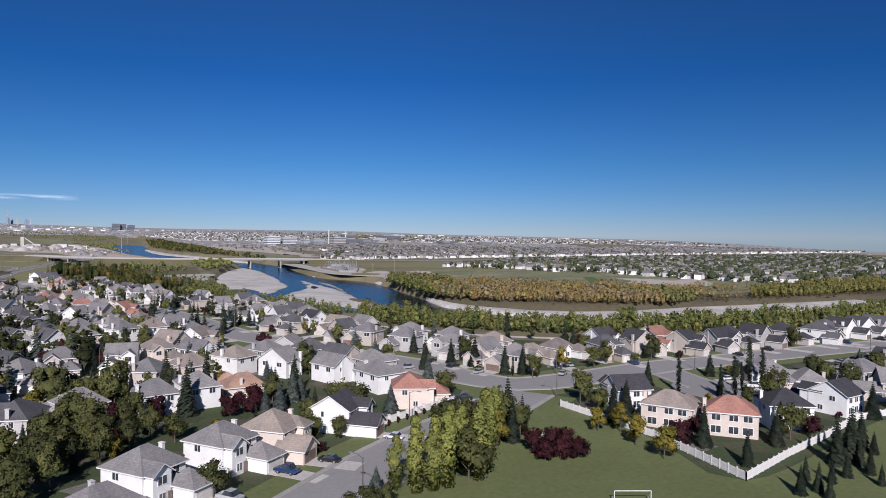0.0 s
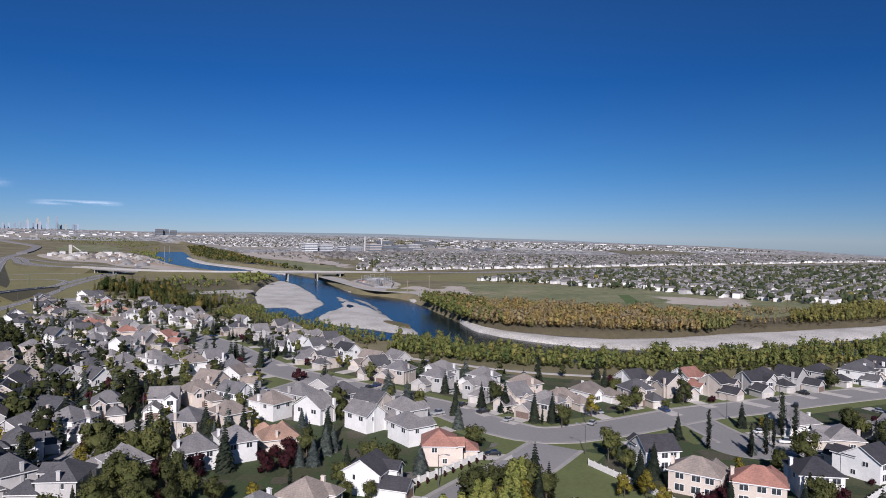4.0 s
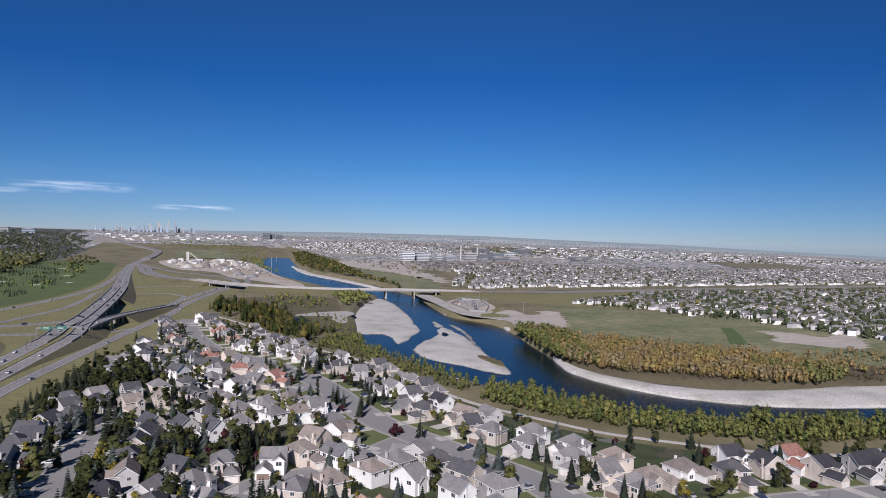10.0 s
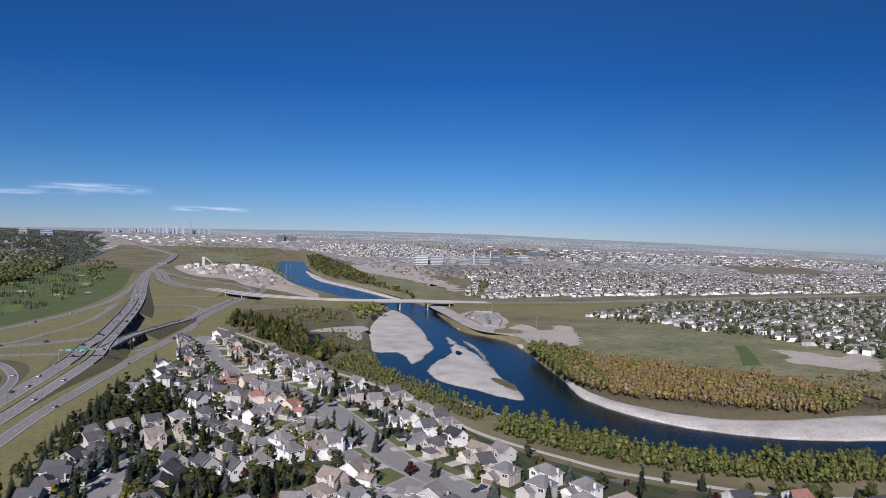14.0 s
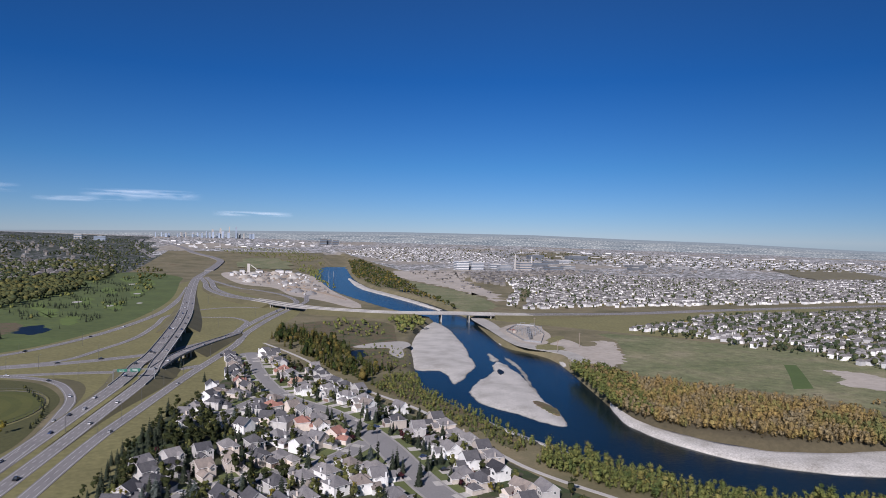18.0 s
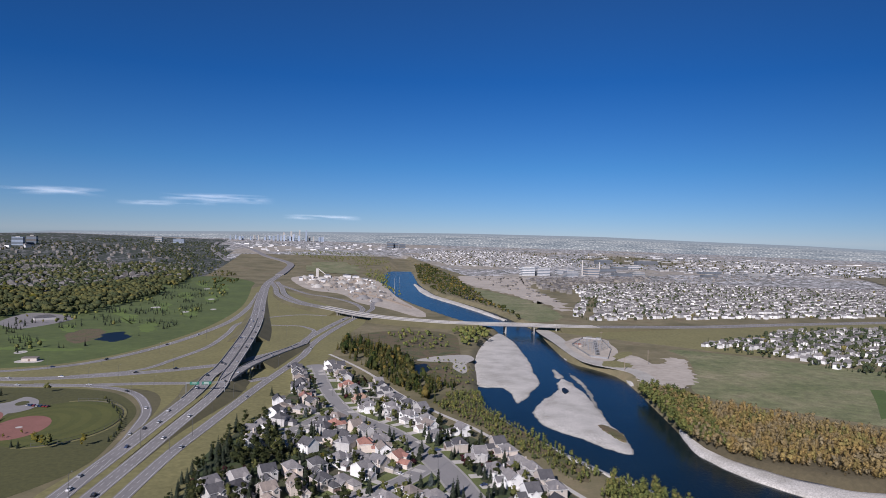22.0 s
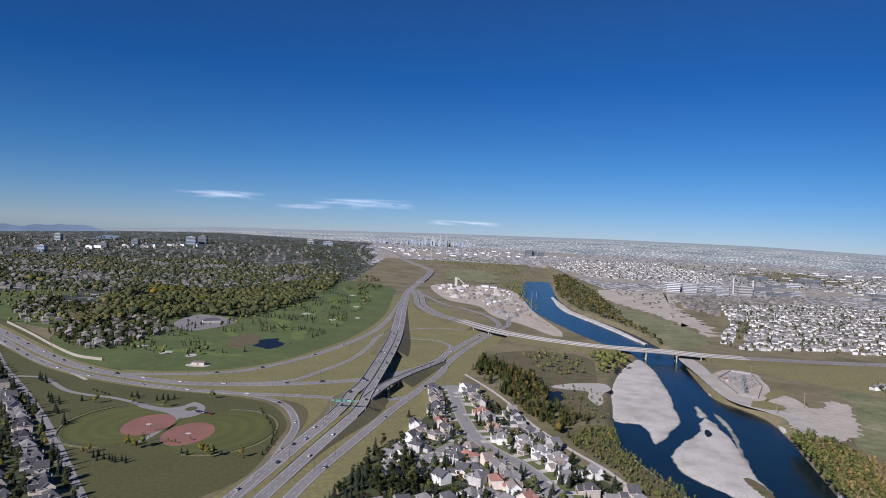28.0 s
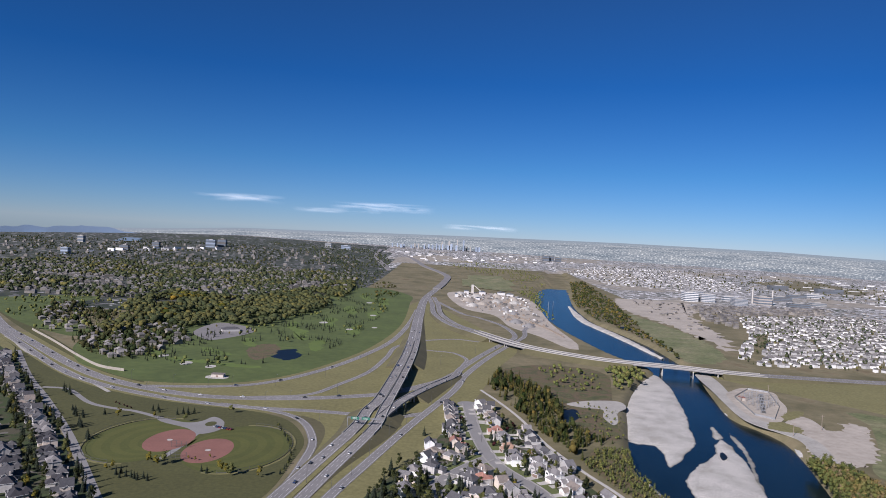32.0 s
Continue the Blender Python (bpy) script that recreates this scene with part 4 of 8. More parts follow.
sheet("interchange_grass", [(-340, 697), (-250, 760), (-200, 850), (-155, 1020), (-125, 1290), (-100, 1600), (-60, 1500), (-40, 1200), (0, 1000), (20, 900), (-20, 700), (-50, 590), (-72, 480), (-92, 400), (-112, 320), (-140, 320), (-122, 400), (-117, 500),
                            (-138, 585), (-200, 620), (-330, 655)], 0.045, M["interchange"], "olive grass between the ramps of an interchange", "grass", 15)
sheet("west_verge", [(-860, 1215), (-700, 1035), (-590, 922), (-472, 805), (-400, 738), (-336, 700), (-372, 738), (-412, 762), (-472, 822), (-552, 908), (-640, 1000), (-780, 1160)], 0.055, M["park"], "green grass below a sound wall", "grass", 10)
sheet("open_grass", [(-960, 1310), (-850, 1200), (-700, 1050), (-620, 988), (-558, 955), (-566, 1010), (-620, 1080), (-690, 1110), (-780, 1300), (-800, 1360)], 0.06, M["golf"], "open green grass among houses", "grass", 10)

# ---- highways, ramps and bridges ----
def highway(name, pts, width, label, marks, step=10.0, deck=1.0):
    line = smooth_line(pts, step)
    ob = new(name, mesh_of(name, ribbon_mesh(line, -width / 2, width / 2, 0.2, deck), M["highway"]))
    tagged(ob, label, "highway", "", "structure")
    for o in marks:
        lane_marks(line, o, ob, 3.0, 6.0, 0.10, 0.23)
    for s in (-1, 1):
        o = s * (width / 2 - 1.1)
        lane_marks(line, o, ob, 40.0, 0.0, 0.10, 0.23)
    return ob, line


def barrier(line, offset, parent, high=0.85, name="parapet"):
    return part(name, ribbon_mesh(line, offset - 0.2, offset + 0.2, 0.2 + high, high), M["bridge"], parent, "low concrete parapet")


def embankment(line, width, gaps, name="embankment"):
    """Sloped grass banks under a raised road, left open between the given lengths."""
    total = length_of(line)
    s, spans = 0.0, []
    for a, b in list(gaps) + [(total, total)]:
        if a - s > 5:
            spans.append((s, a))
        s = b
    for a, b in spans:
        bm = bmesh.new()
        piece = cut(line, a, b)
        side = sideways(piece)
        rows = []
        for v, n in zip(piece, side):
            h = max(v.z, 0.0)
            row = []
            for o, z in ((-width / 2 - 2.0 * h - 1, -0.2), (-width / 2 - 0.4, v.z + 0.02), (width / 2 + 0.4, v.z + 0.02), (width / 2 + 2.0 * h + 1, -0.2)):
                q = v + n * o
                row.append(bm.verts.new((q.x, q.y, z)))
            rows.append(row)
        for p, q in zip(rows, rows[1:]):
            for i in range(3):
                bm.faces.new((p[i], p[i + 1], q[i + 1], q[i]))
        bm.faces.new(rows[0])
        bm.faces.new(rows[-1][::-1])
        bmesh.ops.recalc_face_normals(bm, faces=bm.faces)
        tagged(new(name, mesh_of(name, bm, M["interchange"])), "grassy bank under a raised highway", "embankment", "", "structure")


def pier(line, at, width, deep, parent, base=-0.5):
    spot = cut(line, at - 1, at + 1)
    v, n = spot[0], sideways(spot)[0]
    bm = bmesh.new()
    d = Vector((-n.y, n.x, 0))
    for k in (-0.36, 0.0, 0.36):
        c = v + n * (k * width)
        tube(bm, (c.x, c.y, base), (c.x, c.y, v.z - deep), 0.8, 0.8, 8)
    a, b = v + n * (width * 0.45), v - n * (width * 0.45)
    corners = [bm.verts.new((*(p + d * s).xy, v.z - deep + z)) for z in (0.0, 1.2) for p, s in ((a, 0.8), (b, 0.8), (b, -0.8), (a, -0.8))]
    for f in ((3, 2, 1, 0), (4, 5, 6, 7), (0, 1, 5, 4), (1, 2, 6, 5), (2, 3, 7, 6), (3, 0, 4, 7)):
        bm.faces.new([corners[i] for i in f])
    return part("pier", bm, M["bridge"], parent, "concrete pier with round columns")


MAIN = [(-125, 300, 0), (-108, 404, 0), (-96, 474, 1), (-78, 562, 5), (-74, 613, 7), (-71, 659, 7.5), (-67, 785, 7.5), (-65, 934, 7), (-69, 1115, 4), (-80, 1442, 0.5),
        (-86, 1839, 0), (-66, 2200, 0)]
west_road, west_line = highway("highway", [(x - 8, y, h) for x, y, h in MAIN[:5]] + [(x - 4.6, y, h) for x, y, h in MAIN[5:]], 11.5, "grey asphalt highway rising to an overpass", (-1.7, 1.7))
east_road, east_line = highway("highway", [(x + 8, y, h + 0.02) for x, y, h in MAIN[:4]] + [(x + 6.5, y, h + 0.02) for x, y, h in MAIN[4:5]] + [(x + 4.9, y, h + 0.02) for x, y, h in MAIN[5:]],
                               10.0, "grey asphalt highway rising to an overpass", (-1.7, 1.7))
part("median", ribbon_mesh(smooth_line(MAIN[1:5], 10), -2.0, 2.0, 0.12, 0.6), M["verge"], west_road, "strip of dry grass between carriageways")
for ln, ob, w in ((west_line, west_road, 11.5), (east_line, east_road, 10.0)):
    up = cut(ln, 250, 760)
    barrier(up, -w / 2 + 0.25, ob)
    barrier(up, w / 2 - 0.25, ob)
    embankment(ln, w, [(330, 560), (1450, 4000)])
    for at in (335, 375, 440, 500, 555):
        pier(ln, at, w, 0.9, ob)
RAMP = [(-72, 570, 5.5), (-63, 614, 7), (-51, 666, 7), (-28, 739, 5), (-1, 819, 2), (8, 880, 0), (40, 993, 0), (79, 1115, 0), (108, 1212, 0), (94, 1351, 0), (48, 1470, 0), (12, 1533, 0),
        (-53, 1790, 0)]
ramp_road, ramp_line = highway("ramp", RAMP, 10.0, "grey asphalt ramp curving off an overpass", (0.0,))
up = cut(ramp_line, 30, 260)
barrier(up, -4.75, ramp_road)
barrier(up, 4.75, ramp_road)
embankment(ramp_line, 10.0, [(0, 20), (30, 120), (270, 4000)])
for at in (32, 62, 92, 118):
    pier(ramp_line, at, 10.0, 0.9, ramp_road)
highway("road", [(-100, 300, 0), (-82, 415, 0), (-67, 482, 0), (-49, 560, 0), (-35, 617, 0), (-1, 748, 0), (14, 840, 0), (48, 972, 0), (92, 1111, 0), (125, 1215, 0), (140, 1330, 0), (190, 1480, 0)],
        9.0, "grey asphalt road beside the houses", (0.0,))
highway("highway", [(-850, 1190, 0), (-695, 1004, 0), (-588, 898, 0), (-468, 780, 0), (-394, 716, 0), (-332, 681, 0), (-276, 661, 0), (-233, 657, 0), (-170, 668, 0), (-110, 692, 0), (-70, 720, 0),
                    (-20, 790, 0.02), (4, 850, 0.02)], 14.0, "wide grey asphalt highway", (-3.4, 0.0, 3.4))
highway("highway", [(-780, 1070, 0), (-602, 893, 0), (-457, 745, 0), (-383, 687, 0), (-320, 655, 0), (-261, 635, 0), (-198, 625, 0), (-136, 626, 0), (-87, 622, 0), (-60, 620, 0), (-30, 640, 0.03)],
        10.0, "grey asphalt highway beside the ball park", (0.0,))
highway("ramp", [(-230, 632, 0.04), (-198, 626, 0.04), (-159, 610, 0), (-134, 582, 0), (-116, 530, 0), (-113, 484, 0), (-113, 440, 0), (-117, 395, 0.03), (-124, 330, 0.03)], 7.5, "grey asphalt loop ramp", ())
highway("ramp", [(-330, 684, 0.04), (-257, 701, 0), (-209, 735, 0), (-165, 820, 0), (-130, 936, 0), (-103, 1085, 0), (-92, 1303, 0), (-92, 1560, 0)], 9.5, "grey asphalt ramp along the golf course", (0.0,))
highway("ramp", [(-210, 664, 0.04), (-156, 688, 0), (-132, 745, 0), (-108, 825, 0), (-97, 931, 0), (-92, 1022, 0), (-60, 1090, 0), (-3, 1134, 0), (40, 1120, 0)], 7.0, "grey asphalt ramp", ())
highway("ramp", [(-50, 1010, 0), (-28, 1004, 0), (-3, 997, 0), (16, 951, 0), (10, 900, 0)], 6.0, "narrow grey asphalt loop", ())
CROSS = [(-72, 1900, 0), (-54, 1700, 0), (-41, 1480, 2), (-5, 1299, 4), (39, 1194, 6), (90, 1090, 6.5), (142, 1027, 6.5), (204, 985, 6.5), (236, 969, 6.5), (325, 949, 6.5),
         (396, 931, 5.5), (493, 940, 3), (613, 952, 0.5), (800, 975, 0), (1100, 995, 0), (1500, 1005, 0), (2400, 1000, 0)]
for shift, name in ((-7.5, "highway"), (7.5, "highway")):
    line0 = smooth_line(CROSS, 12)
    shifted = [v + n * shift for v, n in zip(line0, sideways(line0))][::4]
    ob, line = highway(name, [tuple(v) for v in shifted], 12.0, "grey asphalt highway on a bridge over the river", (-1.8, 1.8), 12.0, 1.6)
    s0 = next(s for s in range(0, 4000, 10) if cut(line, s, s + 1)[0].x > 60)
    s1 = next(s for s in range(0, 4000, 10) if cut(line, s, s + 1)[0].x > 112)
    s2 = next(s for s in range(0, 4000, 10) if cut(line, s, s + 1)[0].x > 255)
    s3 = next(s for s in range(0, 4000, 10) if cut(line, s, s + 1)[0].x > 368)
    embankment(line, 12.0, [(0, 250), (s0, s1), (s2, s3), (s3 + 300, 9000)])
    span = cut(line, s0 - 60, s3 + 60)
    barrier(span, -5.75, ob)
    barrier(span, 5.75, ob)
    for at in (s0 + 4, (s0 + s1) / 2, s1 - 4, s2 + 4, s2 + 42, s2 + 84, s3 - 4):
        pier(line, at, 12.0, 1.4, ob, -9.0 if at > s1 else -0.5)

# ---- houses ----
CACHE = {}


def cached(key, make):
    if key not in CACHE:
        CACHE[key] = make()
    return CACHE[key]


def roof_bm(x0, y0, x1, y1, z, pitch, style, over=0.5, thick=0.22):
    """A hipped ('h') or gabled ('x', 'y': the ridge's axis) roof with eaves and fascia."""
    bm = bmesh.new()
    x0, y0, x1, y1 = x0 - over, y0 - over, x1 + over, y1 + over
    w, d = x1 - x0, y1 - y0
    cx, cy = (x0 + x1) / 2, (y0 + y1) / 2
    if style == "h":
        rise = min(w, d) / 2 * pitch
        if w >= d:
            ridge_ends = [(x0 + d / 2, cy), (x1 - d / 2, cy)]
        else:
            ridge_ends = [(cx, y0 + w / 2), (cx, y1 - w / 2)]
    elif style == "x":
        rise = d / 2 * pitch
        ridge_ends = [(x0, cy), (x1, cy)]
    else:
        rise = w / 2 * pitch
        ridge_ends = [(cx, y0), (cx, y1)]
    drop = over * pitch
    base = z - drop

    def shell(up):
        c = [bm.verts.new((x, y, base + up)) for x, y in ((x0, y0), (x1, y0), (x1, y1), (x0, y1))]
        r = [bm.verts.new((*p, base + rise + up)) for p in ridge_ends]
        if (ridge_ends[1][0] - ridge_ends[0][0]) >= (ridge_ends[1][1] - ridge_ends[0][1]):
            fs = [(c[0], c[1], r[1], r[0]), (c[2], c[3], r[0], r[1]), (c[1], c[2], r[1]), (c[3], c[0], r[0])]
        else:
            fs = [(c[1], c[2], r[1], r[0]), (c[3], c[0], r[0], r[1]), (c[0], c[1], r[0]), (c[2], c[3], r[1])]
        return c, r, fs

    c, r, fs = shell(thick)
    for k, f in enumerate(fs):
        if k < 2 or style == "h":
            bm.faces.new(f)
    c2, r2, fs2 = shell(0.0)
    for k, f in enumerate(fs2):
        if k < 2 or style == "h":
            bm.faces.new(f[::-1])
    if style == "h":
        rim = [(c[i], c[(i + 1) % 4], c2[(i + 1) % 4], c2[i]) for i in range(4)]
    elif style == "x":
        rim = [(c[0], c[1], c2[1], c2[0]), (c[2], c[3], c2[3], c2[2]), (c[1], r[1], r2[1], c2[1]), (r[1], c[2], c2[2], r2[1]), (c[3], r[0], r2[0], c2[3]), (r[0], c[0], c2[0], r2[0])]
    else:
        rim = [(c[1], c[2], c2[2], c2[1]), (c[3], c[0], c2[0], c2[3]), (c[0], r[0], r2[0], c2[0]), (r[0], c[1], c2[1], r2[0]), (c[2], r[1], r2[1], c2[2]), (r[1], c[3], c2[3], r2[1])]
    for f in rim:
        bm.faces.new(f[::-1]).material_index = 1
    return bm


def gable_wall(bm, style, x0, y0, x1, y1, z, pitch, inset=0.02):
    if style == "h":
        return
    if style == "x":
        top = z + (y1 - y0) / 2 * pitch
        for x in (x0 + inset, x1 - inset):
            a, b, c = (bm.verts.new(q) for q in ((x, y0, z), (x, y1, z), (x, (y0 + y1) / 2, top)))
            bm.faces.new((a, b, c) if x > x0 + 0.1 else (b, a, c))
    else:
        top = z + (x1 - x0) / 2 * pitch
        for y in (y0 + inset, y1 - inset):
            a, b, c = (bm.verts.new(q) for q in ((x0, y, z), (x1, y, z), ((x0 + x1) / 2, y, top)))
            bm.faces.new((b, a, c) if y > y0 + 0.1 else (a, b, c))


# body, wing and garage as (x0, y0, x1, y1, eaves, roof); the front looks to -y
DESIGNS = {
    "A": dict(body=(-5.6, -3.5, 5.6, 5.5, 5.6, "h"), wing=(-5.2, -5.4, -0.6, 0.0, 5.6, "y"), garage=(-0.2, -9.6, 6.0, -3.0, 3.0, "h"), chimney=(5.4, 1.6)),
    "B": dict(body=(-5.2, -3.0, 5.2, 6.0, 5.5, "x"), wing=(0.6, -5.2, 5.0, 0.0, 5.5, "y"), garage=(-6.0, -9.4, 0.2, -2.6, 2.9, "y"), chimney=(-5.0, 2.2)),
    "C": dict(body=(-6.2, -3.4, 6.0, 5.2, 3.4, "h"), wing=(-5.8, -6.0, -1.0, 0.0, 3.4, "y"), garage=(-0.4, -9.8, 6.4, -3.0, 2.9, "h"), chimney=(1.5, 4.6)),
    "D": dict(body=(-5.0, -4.0, 5.4, 5.4, 5.8, "h"), wing=(1.0, -5.6, 5.2, 1.0, 5.8, "h"), garage=(-6.6, -9.0, -0.2, -3.4, 2.9, "y"), chimney=(5.2, -1.0)),
    "E": dict(body=(-5.4, -3.2, 5.4, 5.8, 5.4, "y"), wing=(-5.8, -1.0, 5.8, 4.0, 4.4, "x"), garage=(-0.6, -9.2, 5.8, -3.0, 2.9, "y"), chimney=(-5.6, -1.8)),
}


def wall_bm(spec, low=-0.4):
    bm = bmesh.new()
    x0, y0, x1, y1, z, style = spec
    box(bm, x0, y0, low, x1, y1, z)
    gable_wall(bm, style, x0, y0, x1, y1, z, 0.66)
    return bm


def window_bm(w, h, glazed):
    """A frame with a mullion as one solid, its two openings glazed or left for panes."""
    t = 0.12
    xs, zs = (-w / 2 - t, -w / 2, -0.05, 0.05, w / 2, w / 2 + t), (-t, 0.0, h, h + t)
    bm = bmesh.new()
    v = [[bm.verts.new((x, -0.07, z)) for x in xs] for z in zs]
    back = {}
    for j in range(3):
        for i in range(5):
            q = (v[j][i], v[j][i + 1], v[j + 1][i + 1], v[j + 1][i])
            if j == 1 and i in (1, 3):
                deep = [bm.verts.new((p.co.x, -0.03, p.co.z)) for p in q]
                for a in range(4):
                    b = (a + 1) % 4
                    bm.faces.new((q[a], q[b], deep[b], deep[a]))
                if glazed:
                    bm.faces.new(deep).material_index = 1
            else:
                bm.faces.new(q)
    rim = [v[0][i] for i in range(6)] + [v[j][5] for j in (1, 2, 3)] + [v[3][i] for i in (4, 3, 2, 1, 0)] + [v[2][0], v[1][0]]
    rear = [bm.verts.new((p.co.x, 0.05, p.co.z)) for p in rim]
    for a in range(len(rim)):
        b = (a + 1) % len(rim)
        bm.faces.new((rim[b], rim[a], rear[a], rear[b]))
    return bm


def window_meshes(w, h):
    return (cached(("frame", w, h), lambda: mesh_of("window_frame", window_bm(w, h, False), M["trim"])),
            cached(("pane", w, h), lambda: mesh_of("pane", boxes((-w / 2, -0.035, 0.0, w / 2, 0.03, h)), M["glass"])))


def add_window(house, x, y, z, w, h, side, whole=False):
    """A framed window on a wall that looks to a side: s front, n back, e, w."""
    f, p = window_meshes(w, h)
    turn = {"s": 0, "n": 180, "e": 90, "w": -90}[side]
    if whole:
        share("window", cached(("whole", w, h), lambda: mesh_of("window", window_bm(w, h, True), M["trim"], M["glass"])), house, pose(x, y, z, 0, 0, turn))
        return
    ob = share("window", f, house, pose(x, y, z, 0, 0, turn))
    share("pane", p, ob)


def stretch(turn):
    """Plots and houses are long from south to north here."""
    c, s = math.cos(turn - 0.3), math.sin(turn - 0.3)
    return (0.80 * math.hypot(c, 1.30 * s), 0.84 * math.hypot(s, 1.30 * c), 0.98)


def make_house(x, y, turn, code, design, detail, group, wear, drive=True):
    d = DESIGNS[design]
    rk, wk = code
    roof_words = {"g": "grey shingle", "d": "dark grey shingle", "b": "black shingle", "n": "beige-brown shingle", "r": "red tile", "o": "orange tile"}[rk]
    wall_words = {"w": "white stucco", "p": "cream stucco", "t": "tan stucco", "d": "grey stucco"}[wk]
    storeys = "low one-storey" if design == "C" else "two-storey"
    h = thing("house", f"{storeys} {wall_words} house with a {roof_words} roof", "house", group, "", (x, y, 0.04), turn)
    wall, roof = M["wall_" + wk], M["roof_" + rk]
    for name in ("body", "wing", "garage"):
        spec = d[name]
        share({"body": "wall", "wing": "bay", "garage": "garage"}[name], cached((design, name, wk), lambda: mesh_of(name, wall_bm(spec), wall)), h)
        share({"body": "roof", "wing": "bay_roof", "garage": "garage_roof"}[name],
              cached((design, name, "roof", rk), lambda: mesh_of(name + "_roof", roof_bm(*spec[:5], 0.66, spec[5]), roof, M["trim"])), h)
    gx0, gy0, gx1, gy1, gz, _ = d["garage"]
    bx0, by0, bx1, by1, bz, _ = d["body"]
    wx0, wy0, wx1, wy1, wz, _ = d["wing"]
    gm = "brown_door" if wear % 4 == 0 else "door"

    def garage_door():
        bm = bmesh.new()
        for k in range(4):
            box(bm, gx0 + 0.7, gy0 - 0.06, 0.08 + 0.55 * k, gx1 - 0.7, gy0 + 0.05, 0.08 + 0.55 * k + 0.52)
        return mesh_of("garage_door", bm, M[gm])

    share("garage_door", cached((design, "gd", gm), garage_door), h)
    cx, cy = d["chimney"]
    share("chimney", cached((design, "ch", wk), lambda: mesh_of("chimney", boxes((cx - 0.38, cy - 0.42, -0.3, cx + 0.38, cy + 0.42, bz + 2.1), (cx - 0.45, cy - 0.5, bz + 2.1, cx + 0.45, cy + 0.5, bz + 2.25)), wall)), h)
    dx = (gx0 - 0.9) if design in "ACE" else (gx1 + 0.9)
    if detail > 0:
        share("front_door", cached((design, "fd"), lambda: mesh_of("front_door", boxes((dx - 0.5, by0 - 0.08 - (2.0 if design in "AC" else 0), 0.1, dx + 0.5, by0 + 0.04 - (2.0 if design in "AC" else 0), 2.2)), M["brown_door"])), h)
    two = bz > 4.5
    wmid = (wx0 + wx1) / 2
    add_window(h, wmid, wy0, wz - 1.9 if two else 0.9, 2.2, 1.4, "s", detail < 2)
    if two:
        if design not in "E" and detail > 1:
            add_window(h, wmid, wy0, 0.8, 1.6, 1.4, "s", detail < 2)
        add_window(h, (gx0 + gx1) / 2, by0, bz - 1.7, 1.8, 1.2, "s", detail < 2)
    if detail > 0:
        for fx in ((-0.62, -0.1, 0.55) if detail > 1 else (-0.5, 0.5)):
            xx = (bx0 + bx1) / 2 + fx * (bx1 - bx0) / 2
            if two:
                add_window(h, xx, by1, bz - 1.9, 1.8, 1.3, "n", detail < 2)
            if detail > 1:
                add_window(h, xx, by1, 0.8, 2.0, 1.6, "n", detail < 2)
        for side, xx in (("w", bx0), ("e", bx1)):
            add_window(h, xx, (by0 + by1) / 2 + 1.2, (bz - 1.8) if two else 0.9, 1.3, 1.2, side, detail < 2)
            if detail > 1 and two:
                add_window(h, xx, (by0 + by1) / 2 - 1.6, 0.9, 1.1, 1.2, side, detail < 2)
    if detail == 0 and y < 330 and two:
        for side, xx in (("w", bx0), ("e", bx1)):
            add_window(h, xx, (by0 + by1) / 2 + 1.2, bz - 1.8, 1.3, 1.2, side, True)
        for fx in (-0.5, 0.5):
            add_window(h, (bx0 + bx1) / 2 + fx * (bx1 - bx0) / 2, by1, bz - 1.9, 1.8, 1.3, "n", True)
    if detail > 1 and two and wear % 3 == 0:
        deck = share("deck", cached((design, "deck"), lambda: mesh_of("deck", boxes((bx0 + 1, by1, 0.6, bx0 + 5, by1 + 3, 0.8), (bx0 + 1.1, by1 + 2.8, -0.3, bx0 + 1.3, by1 + 3, 1.7), (bx0 + 4.8, by1 + 2.8, -0.3, bx0 + 5, by1 + 3, 1.7),
                                                                                   (bx0 + 1, by1 + 2.9, 1.6, bx0 + 5, by1 + 3.0, 1.7)), M["trim"])), h)
        deck["label"] = "small white-railed deck"
    h.scale = stretch(turn)
    if not drive:
        return h
    # the drive belongs to the ground
    reach = 16.0
    def drive_bm():
        return mesh_of("driveway", boxes((gx0 + 0.4, gy0 - reach + 6, -0.1, gx1 - 0.4, gy0, 0.16)), M["concrete"])
    dr = new("driveway", cached((design, "drive"), drive_bm))
    dr.location, dr.rotation_euler, dr.scale = (x, y, 0.0), (0, 0, turn), stretch(turn)
    tagged(dr, "pale concrete driveway to a garage", "driveway", "", "structure")
    h.scale = stretch(turn)
    return h


HOUSES_A = (
    (29, 176, 'gw'), (45, 189, 'gw'), (58, 198, 'op'), (69, 246, 'gw'), (80, 211, 'gw'), (87, 196, 'gw'), (94, 175, 'gw'), (96, 158, 'rp'),
    (68, 152, 'bw'), (49, 142, 'np'), (37, 137, 'gw'), (16, 174, 'gt'), (6, 175, 'gt'), (17, 250, 'nw'), (43, 245, 'gp'), (31, 248, 'gw'),
    (4, 222, 'gw'), (23, 131, 'gd'), (152, 201, 'np'), (159, 182, 'nt'), (176, 186, 'nw'), (200, 187, 'bw'), (223, 180, 'rw'), (224, 166, 'bt'),
    (240, 162, 'bw'), (262, 160, 'bw'), (281, 160, 'nw'), (298, 150, 'nw'), (321, 142, 'nw'), (141, 125, 'bw'), (135, 106, 'gp'), (138, 92, 'rp'),
)
